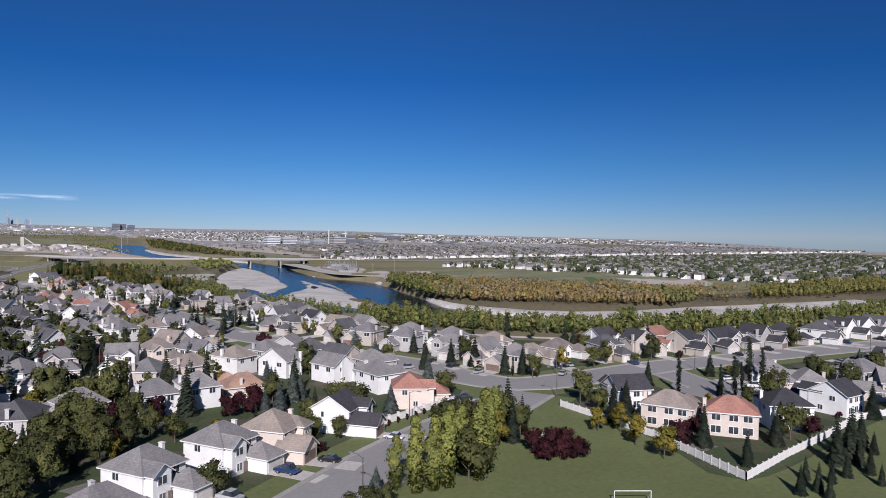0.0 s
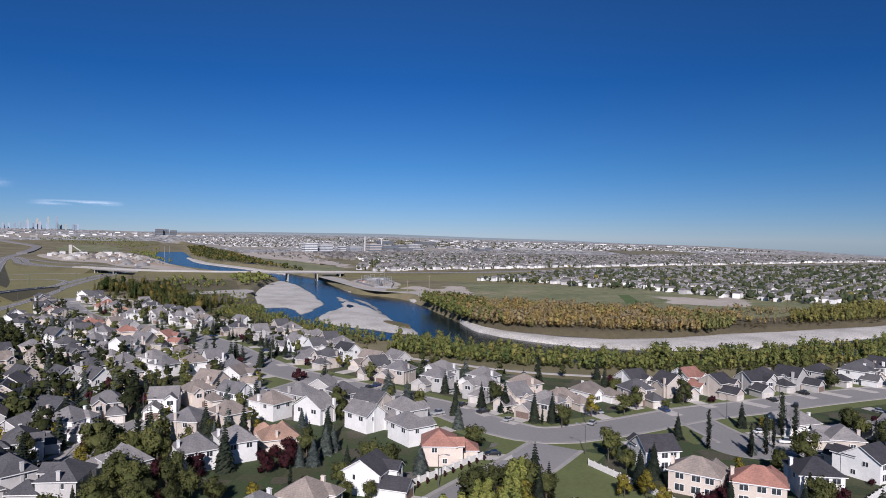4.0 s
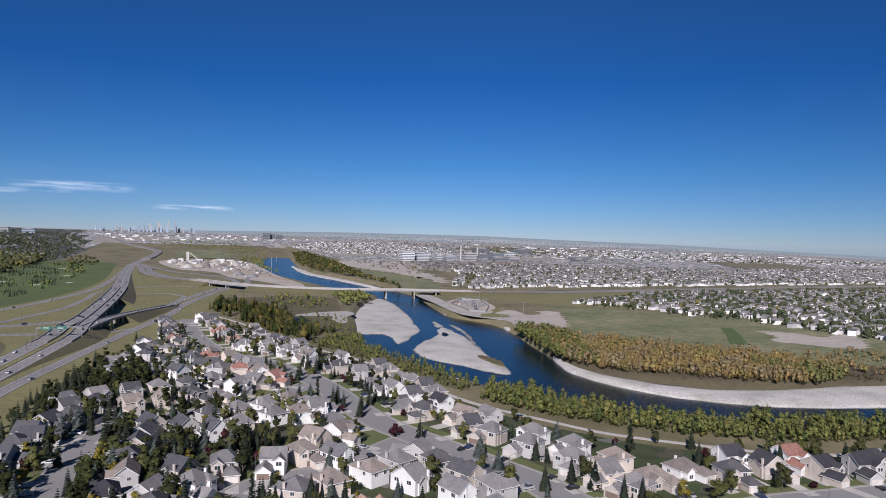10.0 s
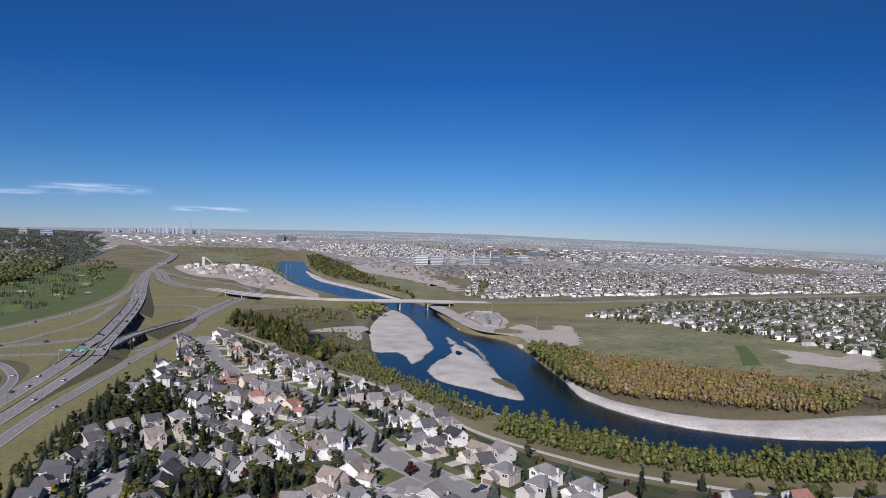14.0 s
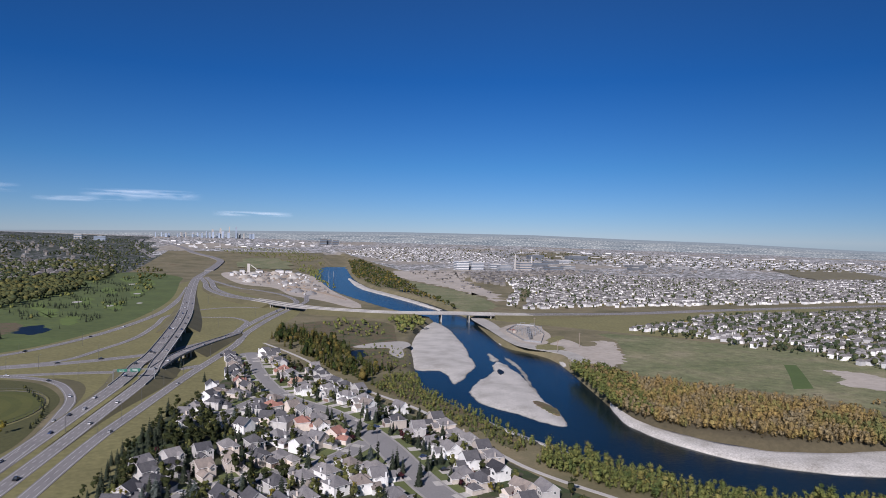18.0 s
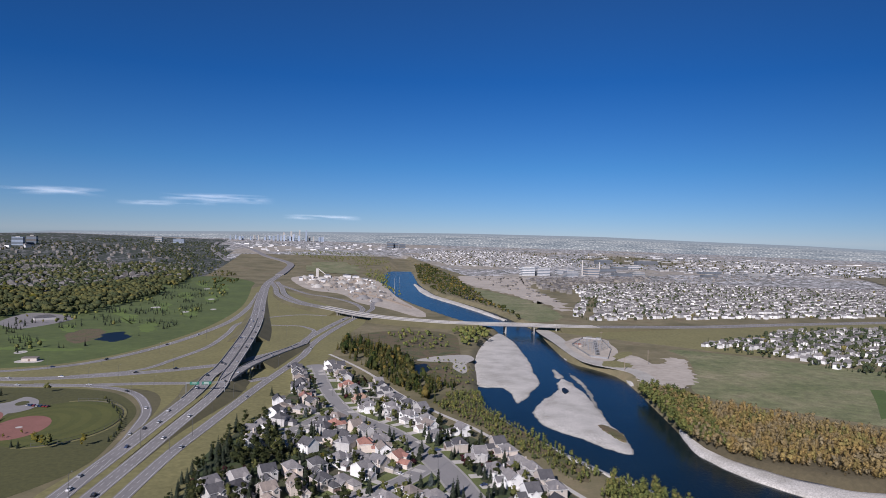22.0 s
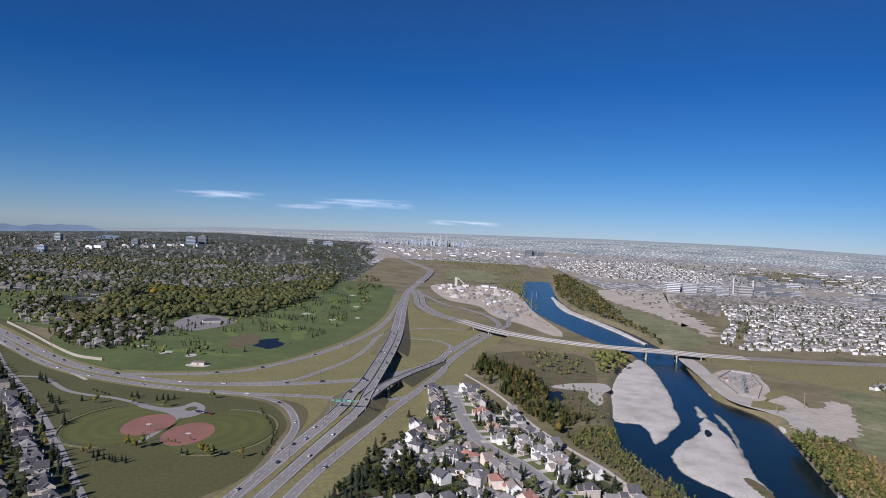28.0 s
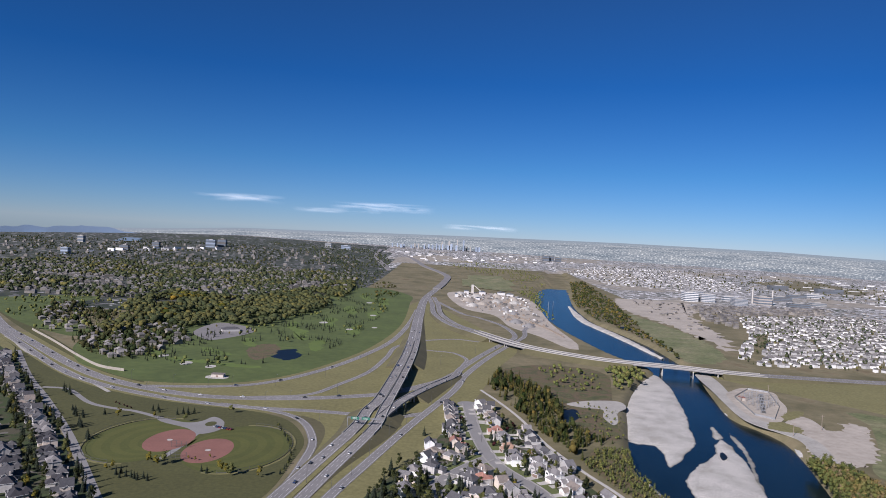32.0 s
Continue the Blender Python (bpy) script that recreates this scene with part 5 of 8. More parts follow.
HOUSES_B = (
    (163, 92, 'bw'), (199, 120, 'gw'), (216, 107, 'gw'), (207, 91, 'gt'), (254, 112, 'bd'), (0, 208, 'gw'), (3, 238, 'gp'), (-19, 257, 'dt'),
    (-25, 222, 'bw'), (-26, 194, 'gd'), (-18, 341, 'nt'), (-4, 346, 'nt'), (10, 352, 'dt'), (21, 354, 'gp'), (34, 367, 'gw'), (40, 414, 'rp'),
    (51, 402, 'nw'), (65, 327, 'gd'), (40, 306, 'gw'), (25, 295, 'gp'), (14, 290, 'dw'), (-33, 347, 'bd'), (-39, 326, 'gd'), (-43, 294, 'dd'),
    (0, 420, 'gw'), (64, 503, 'gw'), (84, 464, 'gw'), (103, 437, 'gw'), (101, 386, 'gd'), (106, 362, 'gw'), (108, 341, 'gw'), (112, 322, 'dw'),
)
HOUSES_C = (
    (121, 302, 'bw'), (68, 283, 'gw'), (123, 276, 'np'), (-12, 198, 'gd'), (133, 272, 'gd'), (139, 240, 'gw'), (146, 220, 'gw'), (206, 174, 'bt'),
    (4, 542, 'rp'), (-3, 581, 'gw'), (18, 670, 'gw'), (36, 583, 'rp'), (44, 541, 'op'), (47, 506, 'gw'), (73, 476, 'gw'), (85, 432, 'gw'),
    (-18, 499, 'gw'), (-26, 467, 'gw'), (-30, 433, 'gw'), (13, 432, 'gp'), (24, 461, 'rd'), (12, 470, 'gd'), (27, 434, 'gw'), (56, 383, 'rp'),
    (-44, 342, 'dd'), (2, 298, 'dd'), (28, 654, 'dd'), (-12, 477, 'dd'),
)

# the nearest houses: place, colours, design and the spot on the street that each one faces
NEAREST = (
    (47, 134, "np", "D", (62, 116)), (36, 131, "gw", "A", (50, 108)), (21, 123, "gw", "A", (36, 99)), (13, 114, "gd", "C", (24, 91)), (66, 142, "bw", "B", (80, 126)), (91, 153, "rp", "A", (112, 141)),
    (32, 180, "gw", "A", (28, 228)), (43, 182, "gw", "D", (40, 232)), (56, 187, "op", "C", (60, 240)), (15, 178, "gd", "A", (8, 200)), (2, 172, "dd", "A", (-36, 190)), (75, 207, "gw", "E", (108, 226)),
    (86, 191, "gw", "B", (119, 200)), (92, 173, "gw", "A", (122, 176)), (139, 124, "bw", "B", (150, 154)), (134, 105, "np", "A", (172, 124)), (141, 94, "rp", "A", (175, 120)), (158, 91, "bw", "D", (178, 118)),
    (181, 92, "bw", "B", (181, 120)), (205, 126, "gw", "C", (183, 132)), (200, 109, "gt", "C", (184, 124)), (219, 103, "gd", "A", (230, 148)), (5, 224, "gw", "D", (14, 216)), (16, 242, "gt", "A", (14, 216)),
    (33, 240, "gw", "B", (30, 229)), (45, 246, "np", "A", (48, 234)))
OPEN_STREET = [(150, 150), (200, 152), (330, 142), (330, 122), (240, 116), (208, 134), (186, 137), (150, 138)]
HOUSES = tuple(q for q in HOUSES_A + HOUSES_B + HOUSES_C if all(math.hypot(q[0] - n[0], q[1] - n[1]) > 13 for n in NEAREST) and not inside(OPEN_STREET, q[0], q[1]))
LINES = [line for _, line in STREETS.values()]


def nearest_street(x, y):
    best = (1e9, None)
    for line in LINES:
        for v in line:
            d = math.hypot(v.x - x, v.y - y)
            if d < best[0]:
                best = (d, v)
    return best


rng = random.Random(11)
SPOTS, FRONTS = [], []


def fill_spots():
    """More houses where a street still has free plots."""
    taken = [(x, y) for x, y, _ in HOUSES] + [n[:2] for n in NEAREST]
    extra = []
    for line, back in [(STREETS[k][1], b) for b in (21.0, 45.0) for k in ("main", "top", "cross", "second", "upper", "front")]:
        total = length_of(line)
        for side in (-1, 1):
            s = 8.0
            while s < total - 4:
                piece = cut(line, s, s + 2)
                v, n = piece[0], sideways(piece)[0]
                q = v + n * (side * back)
                s += 3.0
                if nearest_street(q.x, q.y)[0] < 18.5 or any(math.hypot(q.x - a, (q.y - b) * 0.8) < 11.8 for a, b in taken):
                    continue
                if (back > 30 and (q.y < 300 or not inside(TOWN, q.x, q.y))) or inside(PARK, q.x, q.y) or (100 < q.x < 190 and q.y < 142) or q.y < 60 or q.x > 380 or q.y > 672:
                    continue
                if -5 < q.x < 235 and q.y < 172:
                    continue
                taken.append((q.x, q.y))
                code = rng.choice(("gw", "gt", "gp", "gd", "nw", "np", "dd", "dt", "gt", "gd")) if q.x < 200 else rng.choice(("bw", "dt", "gw", "nw", "bd"))
                extra.append((q.x, q.y, code))
    return tuple(extra)


TOWN = [(-60, 300), (-62, 380), (-48, 440), (-20, 530), (4, 640), (30, 690), (62, 600), (95, 480), (122, 400), (138, 330), (158, 262), (212, 200), (330, 165), (400, 150), (400, 90), (240, 66),
        (180, 82), (118, 76), (121, 130), (66, 105), (40, 84), (-20, 90), (-60, 150)]
PARK = [(128, 141), (123, 129), (121, 99), (115, 73), (172, 79), (240, 60), (240, -30), (60, -40), (20, 30), (40, 84), (66, 105), (95, 122)]
KNOWN = len(HOUSES)
HOUSES = HOUSES + tuple(q for q in fill_spots() if not inside(OPEN_STREET, q[0], q[1]))
for i, (x, y, code, design, (fx, fy)) in enumerate(NEAREST):
    turn = math.atan2(y - fy, x - fx) - math.pi / 2
    SPOTS.append((x, y))
    FRONTS.append((x, y, turn, design))
    make_house(x, y, turn, code, design, 2 if y < 160 else 1, "houses in the neighbourhood", i)
for i, (x, y, code) in enumerate(HOUSES):
    dist, v = nearest_street(x, y)
    need = 17.0 if y < 420 else 15.0
    away = Vector((x - v.x, y - v.y)).normalized()
    back = 2.4 if i < KNOWN else 0.0
    x, y = x + away.x * (back + max(0, need - back - dist)), y + away.y * (back + max(0, need - back - dist))
    turn = math.atan2(y - v.y, x - v.x) - math.pi / 2 + rng.uniform(-0.12, 0.12)
    if x > 185 and code[0] in "gn" and rng.random() < 0.75:
        code = rng.choice("bbd") + code[1]
    if x > 185 and code[1] == "w" and rng.random() < 0.45:
        code = code[0] + rng.choice("dt")
    if x < 25 and y > 210 and code[0] == "g" and rng.random() < 0.6:
        code = "d" + code[1]
    if x < 18 and y < 330:
        if code[0] in "gn" and rng.random() < 0.65:
            code = "d" + code[1]
        if code[1] in "wp" and rng.random() < 0.5:
            code = code[0] + rng.choice("dt")
    if math.hypot(x - 46, y - 84) < 40 and x < 60:
        code = ("g" if code[0] in "db" else code[0]) + ("w" if code[1] in "dt" else code[1])
    design = rng.choice("ABDE" if code[0] not in "o" else "C")
    if code[0] in "gn" and rng.random() < 0.15:
        design = "C"
    SPOTS.append((x, y))
    FRONTS.append((x, y, turn, design))
    make_house(x, y, turn, code, design, 2 if y < 160 else 1 if y < 230 else 0, "houses in the neighbourhood", i)

# ---- trees ----
def clump_shapes(fine):
    """Uneven round clumps of leaves, of radius one."""
    shapes = []
    for k in range(6):
        bm = bmesh.new()
        bmesh.ops.create_icosphere(bm, subdivisions=fine, radius=1.0)
        for v in bm.verts:
            d = v.co.normalized()
            v.co = d * (0.94 + 0.42 * noise.noise(d * 1.7 + Vector((k * 5.1, 0, 0))) + 0.62 * noise.noise(d * 5.3 + Vector((0, k * 3.7, 1))))
        bm.verts.index_update()
        shapes.append((np.array([v.co[:] for v in bm.verts]), np.array([[v.index for v in f.verts] for f in bm.faces])))
        bm.free()
    return shapes


CLUMPS, COARSE = clump_shapes(2), clump_shapes(1)


def crown_arrays(rng, lumps, centre, cards, size, clumps=CLUMPS, core=1.0):
    """Leaf clumps (place, radius) with loose leaves round them: vertices, triangles and normals that lean out of the crown."""
    verts, tris, ways, at = [], [], [], 0
    centre = np.array(centre)
    for c, r in lumps:
        v, f = clumps[rng.randrange(len(clumps))]
        a = rng.uniform(0, 6.28)
        turn = np.array(((math.cos(a), -math.sin(a), 0), (math.sin(a), math.cos(a), 0), (0, 0, 1)))
        own = v @ turn.T
        r *= core
        put = own * (r * rng.uniform(0.9, 1.1), r * rng.uniform(0.9, 1.1), r * rng.uniform(0.85, 1.2)) + np.array(c)
        out = put - centre
        verts.append(put)
        tris.append(f + at)
        ways.append(own * 0.3 + out / np.maximum(np.linalg.norm(out, axis=1, keepdims=True), 0.1) * 0.8)
        at += len(put)
    for _ in range(cards):
        c, r = lumps[rng.randrange(len(lumps))]
        d = Vector((rng.gauss(0, 1), rng.gauss(0, 1), rng.gauss(0.15, 1))).normalized()
        q = Vector(c) + d * r * rng.uniform(0.85, 1.3)
        n = (d + Vector((rng.gauss(0, 0.4), rng.gauss(0, 0.4), rng.gauss(0, 0.4)))).normalized()
        u = n.orthogonal().normalized()
        u.rotate(Matrix.Rotation(rng.uniform(0, 6.28), 3, n))
        w = n.cross(u)
        g, h = size * rng.uniform(0.7, 1.2), size * rng.uniform(0.5, 1.0)
        verts.append(np.array([(q + e)[:] for e in (u * g, w * h, -u * g * 0.8, -w * h)]))
        tris.append(np.array(((0, 1, 2), (0, 2, 3))) + at)
        out = q - Vector(centre)
        ways.append(np.array([(d * 0.45 + out.normalized() * 0.75 + n * 0.25)[:]] * 4))
        at += 4
    return np.concatenate(verts), np.concatenate(tris), np.concatenate(ways)


def leaf_mesh(name, arrays, *mats):
    """A mesh of leaves with the soft normals of a dense crown."""
    v, f, way = arrays[:3]
    me = bpy.data.meshes.new(name)
    me.from_pydata(v.tolist(), [], f.tolist())
    me.polygons.foreach_set("use_smooth", [True] * len(f))
    length = np.maximum(np.linalg.norm(way, axis=1, keepdims=True), 1e-6)
    me.attributes.new("custom_normal", "FLOAT_VECTOR", "POINT").data.foreach_set("vector", (way / length).astype(np.float32).ravel())
    if len(arrays) > 3:
        me.attributes.new("tree", "FLOAT", "POINT").data.foreach_set("value", arrays[3])
    for m in mats:
        me.materials.append(m)
    return me


def leaf_crown(rng, height, radius, base, count, size, blobs=7, clumps=CLUMPS):
    mid = (height + base) / 2
    lumps = [((0, 0, mid), radius * 0.60), ((0, 0, height - radius * 0.5), radius * 0.38)]
    for _ in range(blobs):
        a, r = rng.uniform(0, 6.28), radius * rng.uniform(0.4, 0.72)
        lumps.append(((r * math.cos(a), r * math.sin(a), rng.uniform(base + 0.12 * height, height - radius * 0.45)), radius * rng.uniform(0.22, 0.40)))
    return crown_arrays(rng, lumps, (0, 0, 0.42 * height), count, size, clumps, 0.8)


def trunk_bm(rng, height, r, limbs=4, spread=1.2):
    bm = bmesh.new()
    tube(bm, (0, 0, -0.3), (0, 0, height * 0.75), r, r * 0.35, 6)
    for k in range(limbs):
        a, z = rng.uniform(0, 6.28), height * rng.uniform(0.3, 0.6)
        tube(bm, (0, 0, z), (spread * math.cos(a), spread * math.sin(a), z + height * 0.25), r * 0.4, r * 0.12, 5)
    return bm


def spruce_crown(rng, height, radius, levels=19, ring=11):
    bm = bmesh.new()
    for k in range(levels):
        s = k / (levels - 1)
        z = 0.5 + (height - 0.6) * s
        r = radius * (1 - s) ** 0.85 + 0.12
        off = rng.uniform(0, 6.28)
        n = max(4, int(ring * (1 - 0.5 * s)))
        for j in range(n):
            a = off + 6.28 * j / n + rng.uniform(-0.25, 0.25)
            rr = r * rng.uniform(0.75, 1.15)
            d, t = Vector((math.cos(a), math.sin(a), 0)), Vector((-math.sin(a), math.cos(a), 0))
            w = 0.33 * rr + 0.16
            p0 = Vector((0, 0, z + 0.28 * rr + 0.15))
            p1 = d * rr * 0.6 + Vector((0, 0, z + 0.05))
            p2 = d * rr + Vector((0, 0, z - 0.22 * rr))
            v = [bm.verts.new(q) for q in (p0, p1 - t * w, p2, p1 + t * w)]
            bm.faces.new((v[0], v[1], v[2]))
            bm.faces.new((v[0], v[2], v[3]))
    tube(bm, (0, 0, height - 1.0), (0, 0, height), 0.12, 0.02, 5)
    return bm


def spruce_arrays(rng, height, radius, levels=19, ring=11):
    bm = spruce_crown(rng, height, radius, levels, ring)
    bmesh.ops.triangulate(bm, faces=bm.faces)
    bm.verts.index_update()
    v = np.array([q.co[:] for q in bm.verts])
    f = np.array([[q.index for q in t.verts] for t in bm.faces])
    bm.free()
    way = v - np.array((0, 0, 0.5)) * v[:, 2:3]
    way[:, 2] = 0.45 * np.linalg.norm(way[:, :2], axis=1) + 0.05
    return v, f, way


def column_crown(rng, height, radius, count, size):
    lumps = []
    k = max(6, int(height / radius * 1.9))
    for i in range(k):
        s = (i + 0.5) / k
        a, r = rng.uniform(0, 6.28), radius * math.sin(math.pi * (0.1 + 0.84 * s)) ** 0.6
        lumps.append(((0.3 * r * math.cos(a), 0.3 * r * math.sin(a), 0.5 + (height - 0.6) * s), max(0.35, r * rng.uniform(0.6, 0.85))))
    return crown_arrays(rng, lumps, (0, 0, 0.45 * height), count, size, COARSE, 0.75)


KINDS = {}


def tree_kind(key, crown, crown_mat, trunk, label, category):
    me = leaf_mesh("crown", crown, M[crown_mat])
    KINDS.setdefault(key, []).append((me, mesh_of("trunk", trunk, M["wood_trunk"]), label, category))


trng = random.Random(5)
for k in range(3):
    tree_kind("s", spruce_arrays(trng, 9.0 + k, 2.15 + 0.15 * k), "needle", trunk_bm(trng, 6, 0.2, 0), "tall dark green spruce beside the houses", "spruce")
    tree_kind("b", spruce_arrays(trng, 7.5 + 0.7 * k, 2.35), "needle_blue", trunk_bm(trng, 5, 0.2, 0), "broad blue-grey spruce in a garden", "spruce")
    tree_kind("d", leaf_crown(trng, 8.0 + 0.8 * k, 3.1 + 0.3 * k, 1.2, 1250, 0.25, 13, COARSE), "leaf_green", trunk_bm(trng, 6, 0.2), "leafy green tree in a garden", "tree")
    tree_kind("g", leaf_crown(trng, 8.6 + 0.8 * k, 3.0 + 0.2 * k, 0.8, 1150, 0.26, 13, COARSE), "leaf_green", trunk_bm(trng, 6, 0.2), "dense olive-green tree behind the houses", "tree")
    tree_kind("l", column_crown(trng, 10.0 + 0.9 * k, 1.8, 1350, 0.24), "leaf_lime", trunk_bm(trng, 6, 0.18), "lime-green young poplar beside the street", "tree")
    tree_kind("y", leaf_crown(trng, 6.5 + 0.8 * k, 2.3, 1.0, 900, 0.22, 11, COARSE), "leaf_yellow", trunk_bm(trng, 5, 0.16), "yellowing autumn tree on a lawn", "tree")
    tree_kind("p", leaf_crown(trng, 4.2 + 0.6 * k, 2.4, 0.2, 800, 0.21, 10, COARSE), "leaf_red", trunk_bm(trng, 3, 0.12), "dark red-leaved plum bush", "bush")
    tree_kind("c", column_crown(trng, 12.0 + k, 1.2, 700, 0.2), "needle", trunk_bm(trng, 9, 0.18, 0), "tall narrow columnar poplar", "tree")


for k in range(2):
    tree_kind("far_s", spruce_arrays(trng, 9.2 + k, 2.3, 13, 8), "needle", trunk_bm(trng, 6, 0.2, 0), "", "spruce")
    tree_kind("far_b", spruce_arrays(trng, 8.0, 2.9, 12, 8), "needle_blue", trunk_bm(trng, 5, 0.2, 0), "", "spruce")
    tree_kind("far_d", leaf_crown(trng, 8.4, 3.2, 1.2, 90, 0.42, 6, COARSE), "leaf_green", trunk_bm(trng, 6, 0.2, 2), "", "tree")
    # far crowns barely shade themselves, so their leaf colour holds the shade
    tree_kind("far_g", leaf_crown(trng, 9.0, 3.1, 0.8, 90, 0.42, 6, COARSE), "leaf_dark", trunk_bm(trng, 6, 0.2, 2), "", "tree")
    tree_kind("far_y", leaf_crown(trng, 7.0, 2.4, 1.0, 80, 0.36, 6, COARSE), "leaf_yellow", trunk_bm(trng, 5, 0.16, 2), "", "tree")
    tree_kind("far_p", leaf_crown(trng, 4.5, 2.4, 0.2, 70, 0.34, 6, COARSE), "leaf_red", trunk_bm(trng, 3, 0.12, 0), "", "bush")
    tree_kind("far_c", column_crown(trng, 12.5, 1.2, 60, 0.4), "needle", trunk_bm(trng, 9, 0.18, 0), "", "tree")
FAR_TREES, PLANTED = {}, {"tree": 0, "spruce": 0, "bush": 0}


def turned(arrays, x, y, z, s, a, tall=1.0):
    v, f, way = arrays[:3]
    c, n = math.cos(a), math.sin(a)
    turn = np.array(((c, -n, 0), (n, c, 0), (0, 0, 1)))
    return v @ turn.T * (s, s, s * tall) + (x, y, z), f, way @ turn.T


def joined(pieces):
    """Crowns as one set of arrays, each with a number of its own."""
    verts, tris, ways, seeds, at = [], [], [], [], 0
    for (v, f, way), seed in pieces:
        verts.append(v)
        tris.append(f + at)
        ways.append(way)
        seeds.append(np.full(len(v), seed))
        at += len(v)
    return np.concatenate(verts), np.concatenate(tris), np.concatenate(ways), np.concatenate(seeds)


def arrays_of(me):
    v = np.array([q.co[:] for q in me.vertices])
    f = np.array([q.vertices[:] for q in me.polygons])
    way = np.zeros(len(v) * 3, np.float32)
    me.attributes["custom_normal"].data.foreach_get("vector", way)
    return v, f, way.reshape(-1, 3)


def join_far_trees():
    """The many far trees as one mass for each kind."""
    for (key, name), spots in FAR_TREES.items():
        known = {me.name: arrays_of(me) for me in {q[0].name: q[0] for q in spots}.values()}
        pieces = [(turned(known[me.name], x, y, z, s, a), (x * 0.129898 + y * 0.78233) % 1.0) for me, _, x, y, z, s, a in spots]
        words = {"s": "dark green spruces", "b": "blue-grey spruces", "d": "leafy green trees", "g": "dense dark green trees", "y": "yellowing autumn trees", "p": "dark red plum bushes", "c": "narrow columnar poplars"}[key]
        me = leaf_mesh(name, joined(pieces), spots[0][0].materials[0])
        tagged(new(name, me), words + " among far houses", "trees", "", "stuff")


def plant(key, x, y, scale, group, rng, z=0.03):
    if inside(OPEN_STREET, x, y):
        return
    category = KINDS[key][0][3]
    near = group == "trees round the ball park" or y < 300
    if not near or PLANTED[category] >= 285:
        mesh, trunk, _, _ = rng.choice(KINDS["far_" + key])
        FAR_TREES.setdefault((key, "far_" + category + "s"), []).append((mesh, trunk, x, y, z, scale, rng.uniform(0, 6.28)))
        return None
    PLANTED[category] += 1
    crown, trunk, label, category = rng.choice(KINDS[key])
    if y > 205 and "far_" + key in KINDS:
        crown = rng.choice(KINDS["far_" + key])[0]
    t = thing(category.replace(" ", "_") if category != "tree" else "tree", label, category, group, "", (x, y, z), rng.uniform(0, 6.28))
    t.scale = (scale * rng.uniform(0.9, 1.1),) * 2 + (scale,)
    share("trunk", trunk, t)
    share("crown", crown, t)
    return t


TREES_A = (
    (24, 200, 's'), (28, 202, 's'), (53, 236, 'b'), (53, 251, 's'), (63, 237, 's'), (78, 331, 's'), (101, 348, 's'), (82, 302, 's'), (54, 183, 'b'),
    (59, 165, 'b'), (65, 172, 'b'), (68, 174, 'b'), (81, 147, 'b'), (68, 390, 's'), (80, 423, 's'), (112, 215, 'b'), (128, 234, 's'), (131, 220, 's'),
    (118, 191, 's'), (7, 233, 's'), (10, 231, 's'), (11, 284, 's'), (38, 172, 's'), (112, 231, 'b'), (98, 262, 's'), (59, 190, 'd'), (55, 172, 'p'),
    (102, 297, 'p'), (104, 289, 'p'), (87, 266, 'p'), (104, 212, 'd'), (113, 284, 'y'),
)
TREES_B = (
    (63, 144, 'd'), (72, 146, 'd'), (69, 149, 'd'), (59, 145, 'd'), (26, 167, 'd'), (14, 168, 'd'), (11, 161, 'd'), (16, 161, 'd'), (31, 171, 'p'),
    (104, 157, 'd'), (8, 207, 'p'), (47, 166, 'p'), (52, 166, 'p'), (114, 252, 'd'), (18, 154, 'd'), (23, 164, 'd'), (135, 193, 'd'), (142, 174, 's'),
    (141, 168, 's'), (136, 171, 's'), (140, 162, 'd'), (157, 167, 'y'), (169, 164, 'd'), (130, 131, 'd'), (163, 136, 's'), (163, 125, 'c'), (173, 114, 'c'),
    (194, 123, 'c'), (193, 118, 'c'), (122, 112, 's'), (126, 90, 's'), (132, 97, 'p'),
)
TREES_C = (
    (122, 93, 'p'), (140, 82, 's'), (147, 83, 'd'), (154, 82, 'p'), (115, 110, 'y'), (119, 107, 'y'), (114, 98, 'y'), (112, 89, 'y'), (222, 118, 'd'),
    (182, 82, 's'), (148, 71, 's'), (153, 71, 's'), (143, 68, 's'), (139, 69, 's'), (80, 120, 'd'), (86, 122, 'd'), (78, 113, 'y'), (92, 124, 'd'),
    (94, 121, 'd'), (98, 122, 's'), (88, 113, 'y'), (96, 115, 'd'), (84, 116, 'y'), (92, 106, 'p'), (97, 106, 'p'), (98, 103, 'p'), (98, 99, 'p'),
    (94, 100, 'p'), (91, 101, 'p'), (131, 116, 's'), (212, 109, 'd'), (219, 104, 's'),
)
TREES_D = (
    (201, 212, 's'), (-26, 298, 's'), (-21, 290, 's'), (-17, 295, 'd'), (-40, 268, 's'), (-33, 237, 's'), (-31, 254, 's'), (-20, 246, 'y'), (-24, 252, 'd'),
    (-8, 236, 'd'), (-11, 247, 'd'), (-17, 202, 's'), (-33, 215, 's'), (-19, 216, 's'), (-12, 210, 'd'), (7, 245, 's'), (4, 236, 's'), (24, 207, 's'),
    (28, 209, 's'), (-41, 370, 's'), (-23, 344, 's'), (-28, 337, 's'), (-42, 403, 's'), (-47, 399, 's'), (-40, 428, 'd'), (-30, 424, 'd'), (-24, 429, 'd'),
    (-15, 419, 'd'), (-10, 392, 'd'), (-35, 440, 'd'), (-21, 450, 'd'), (-6, 403, 'd'),
)
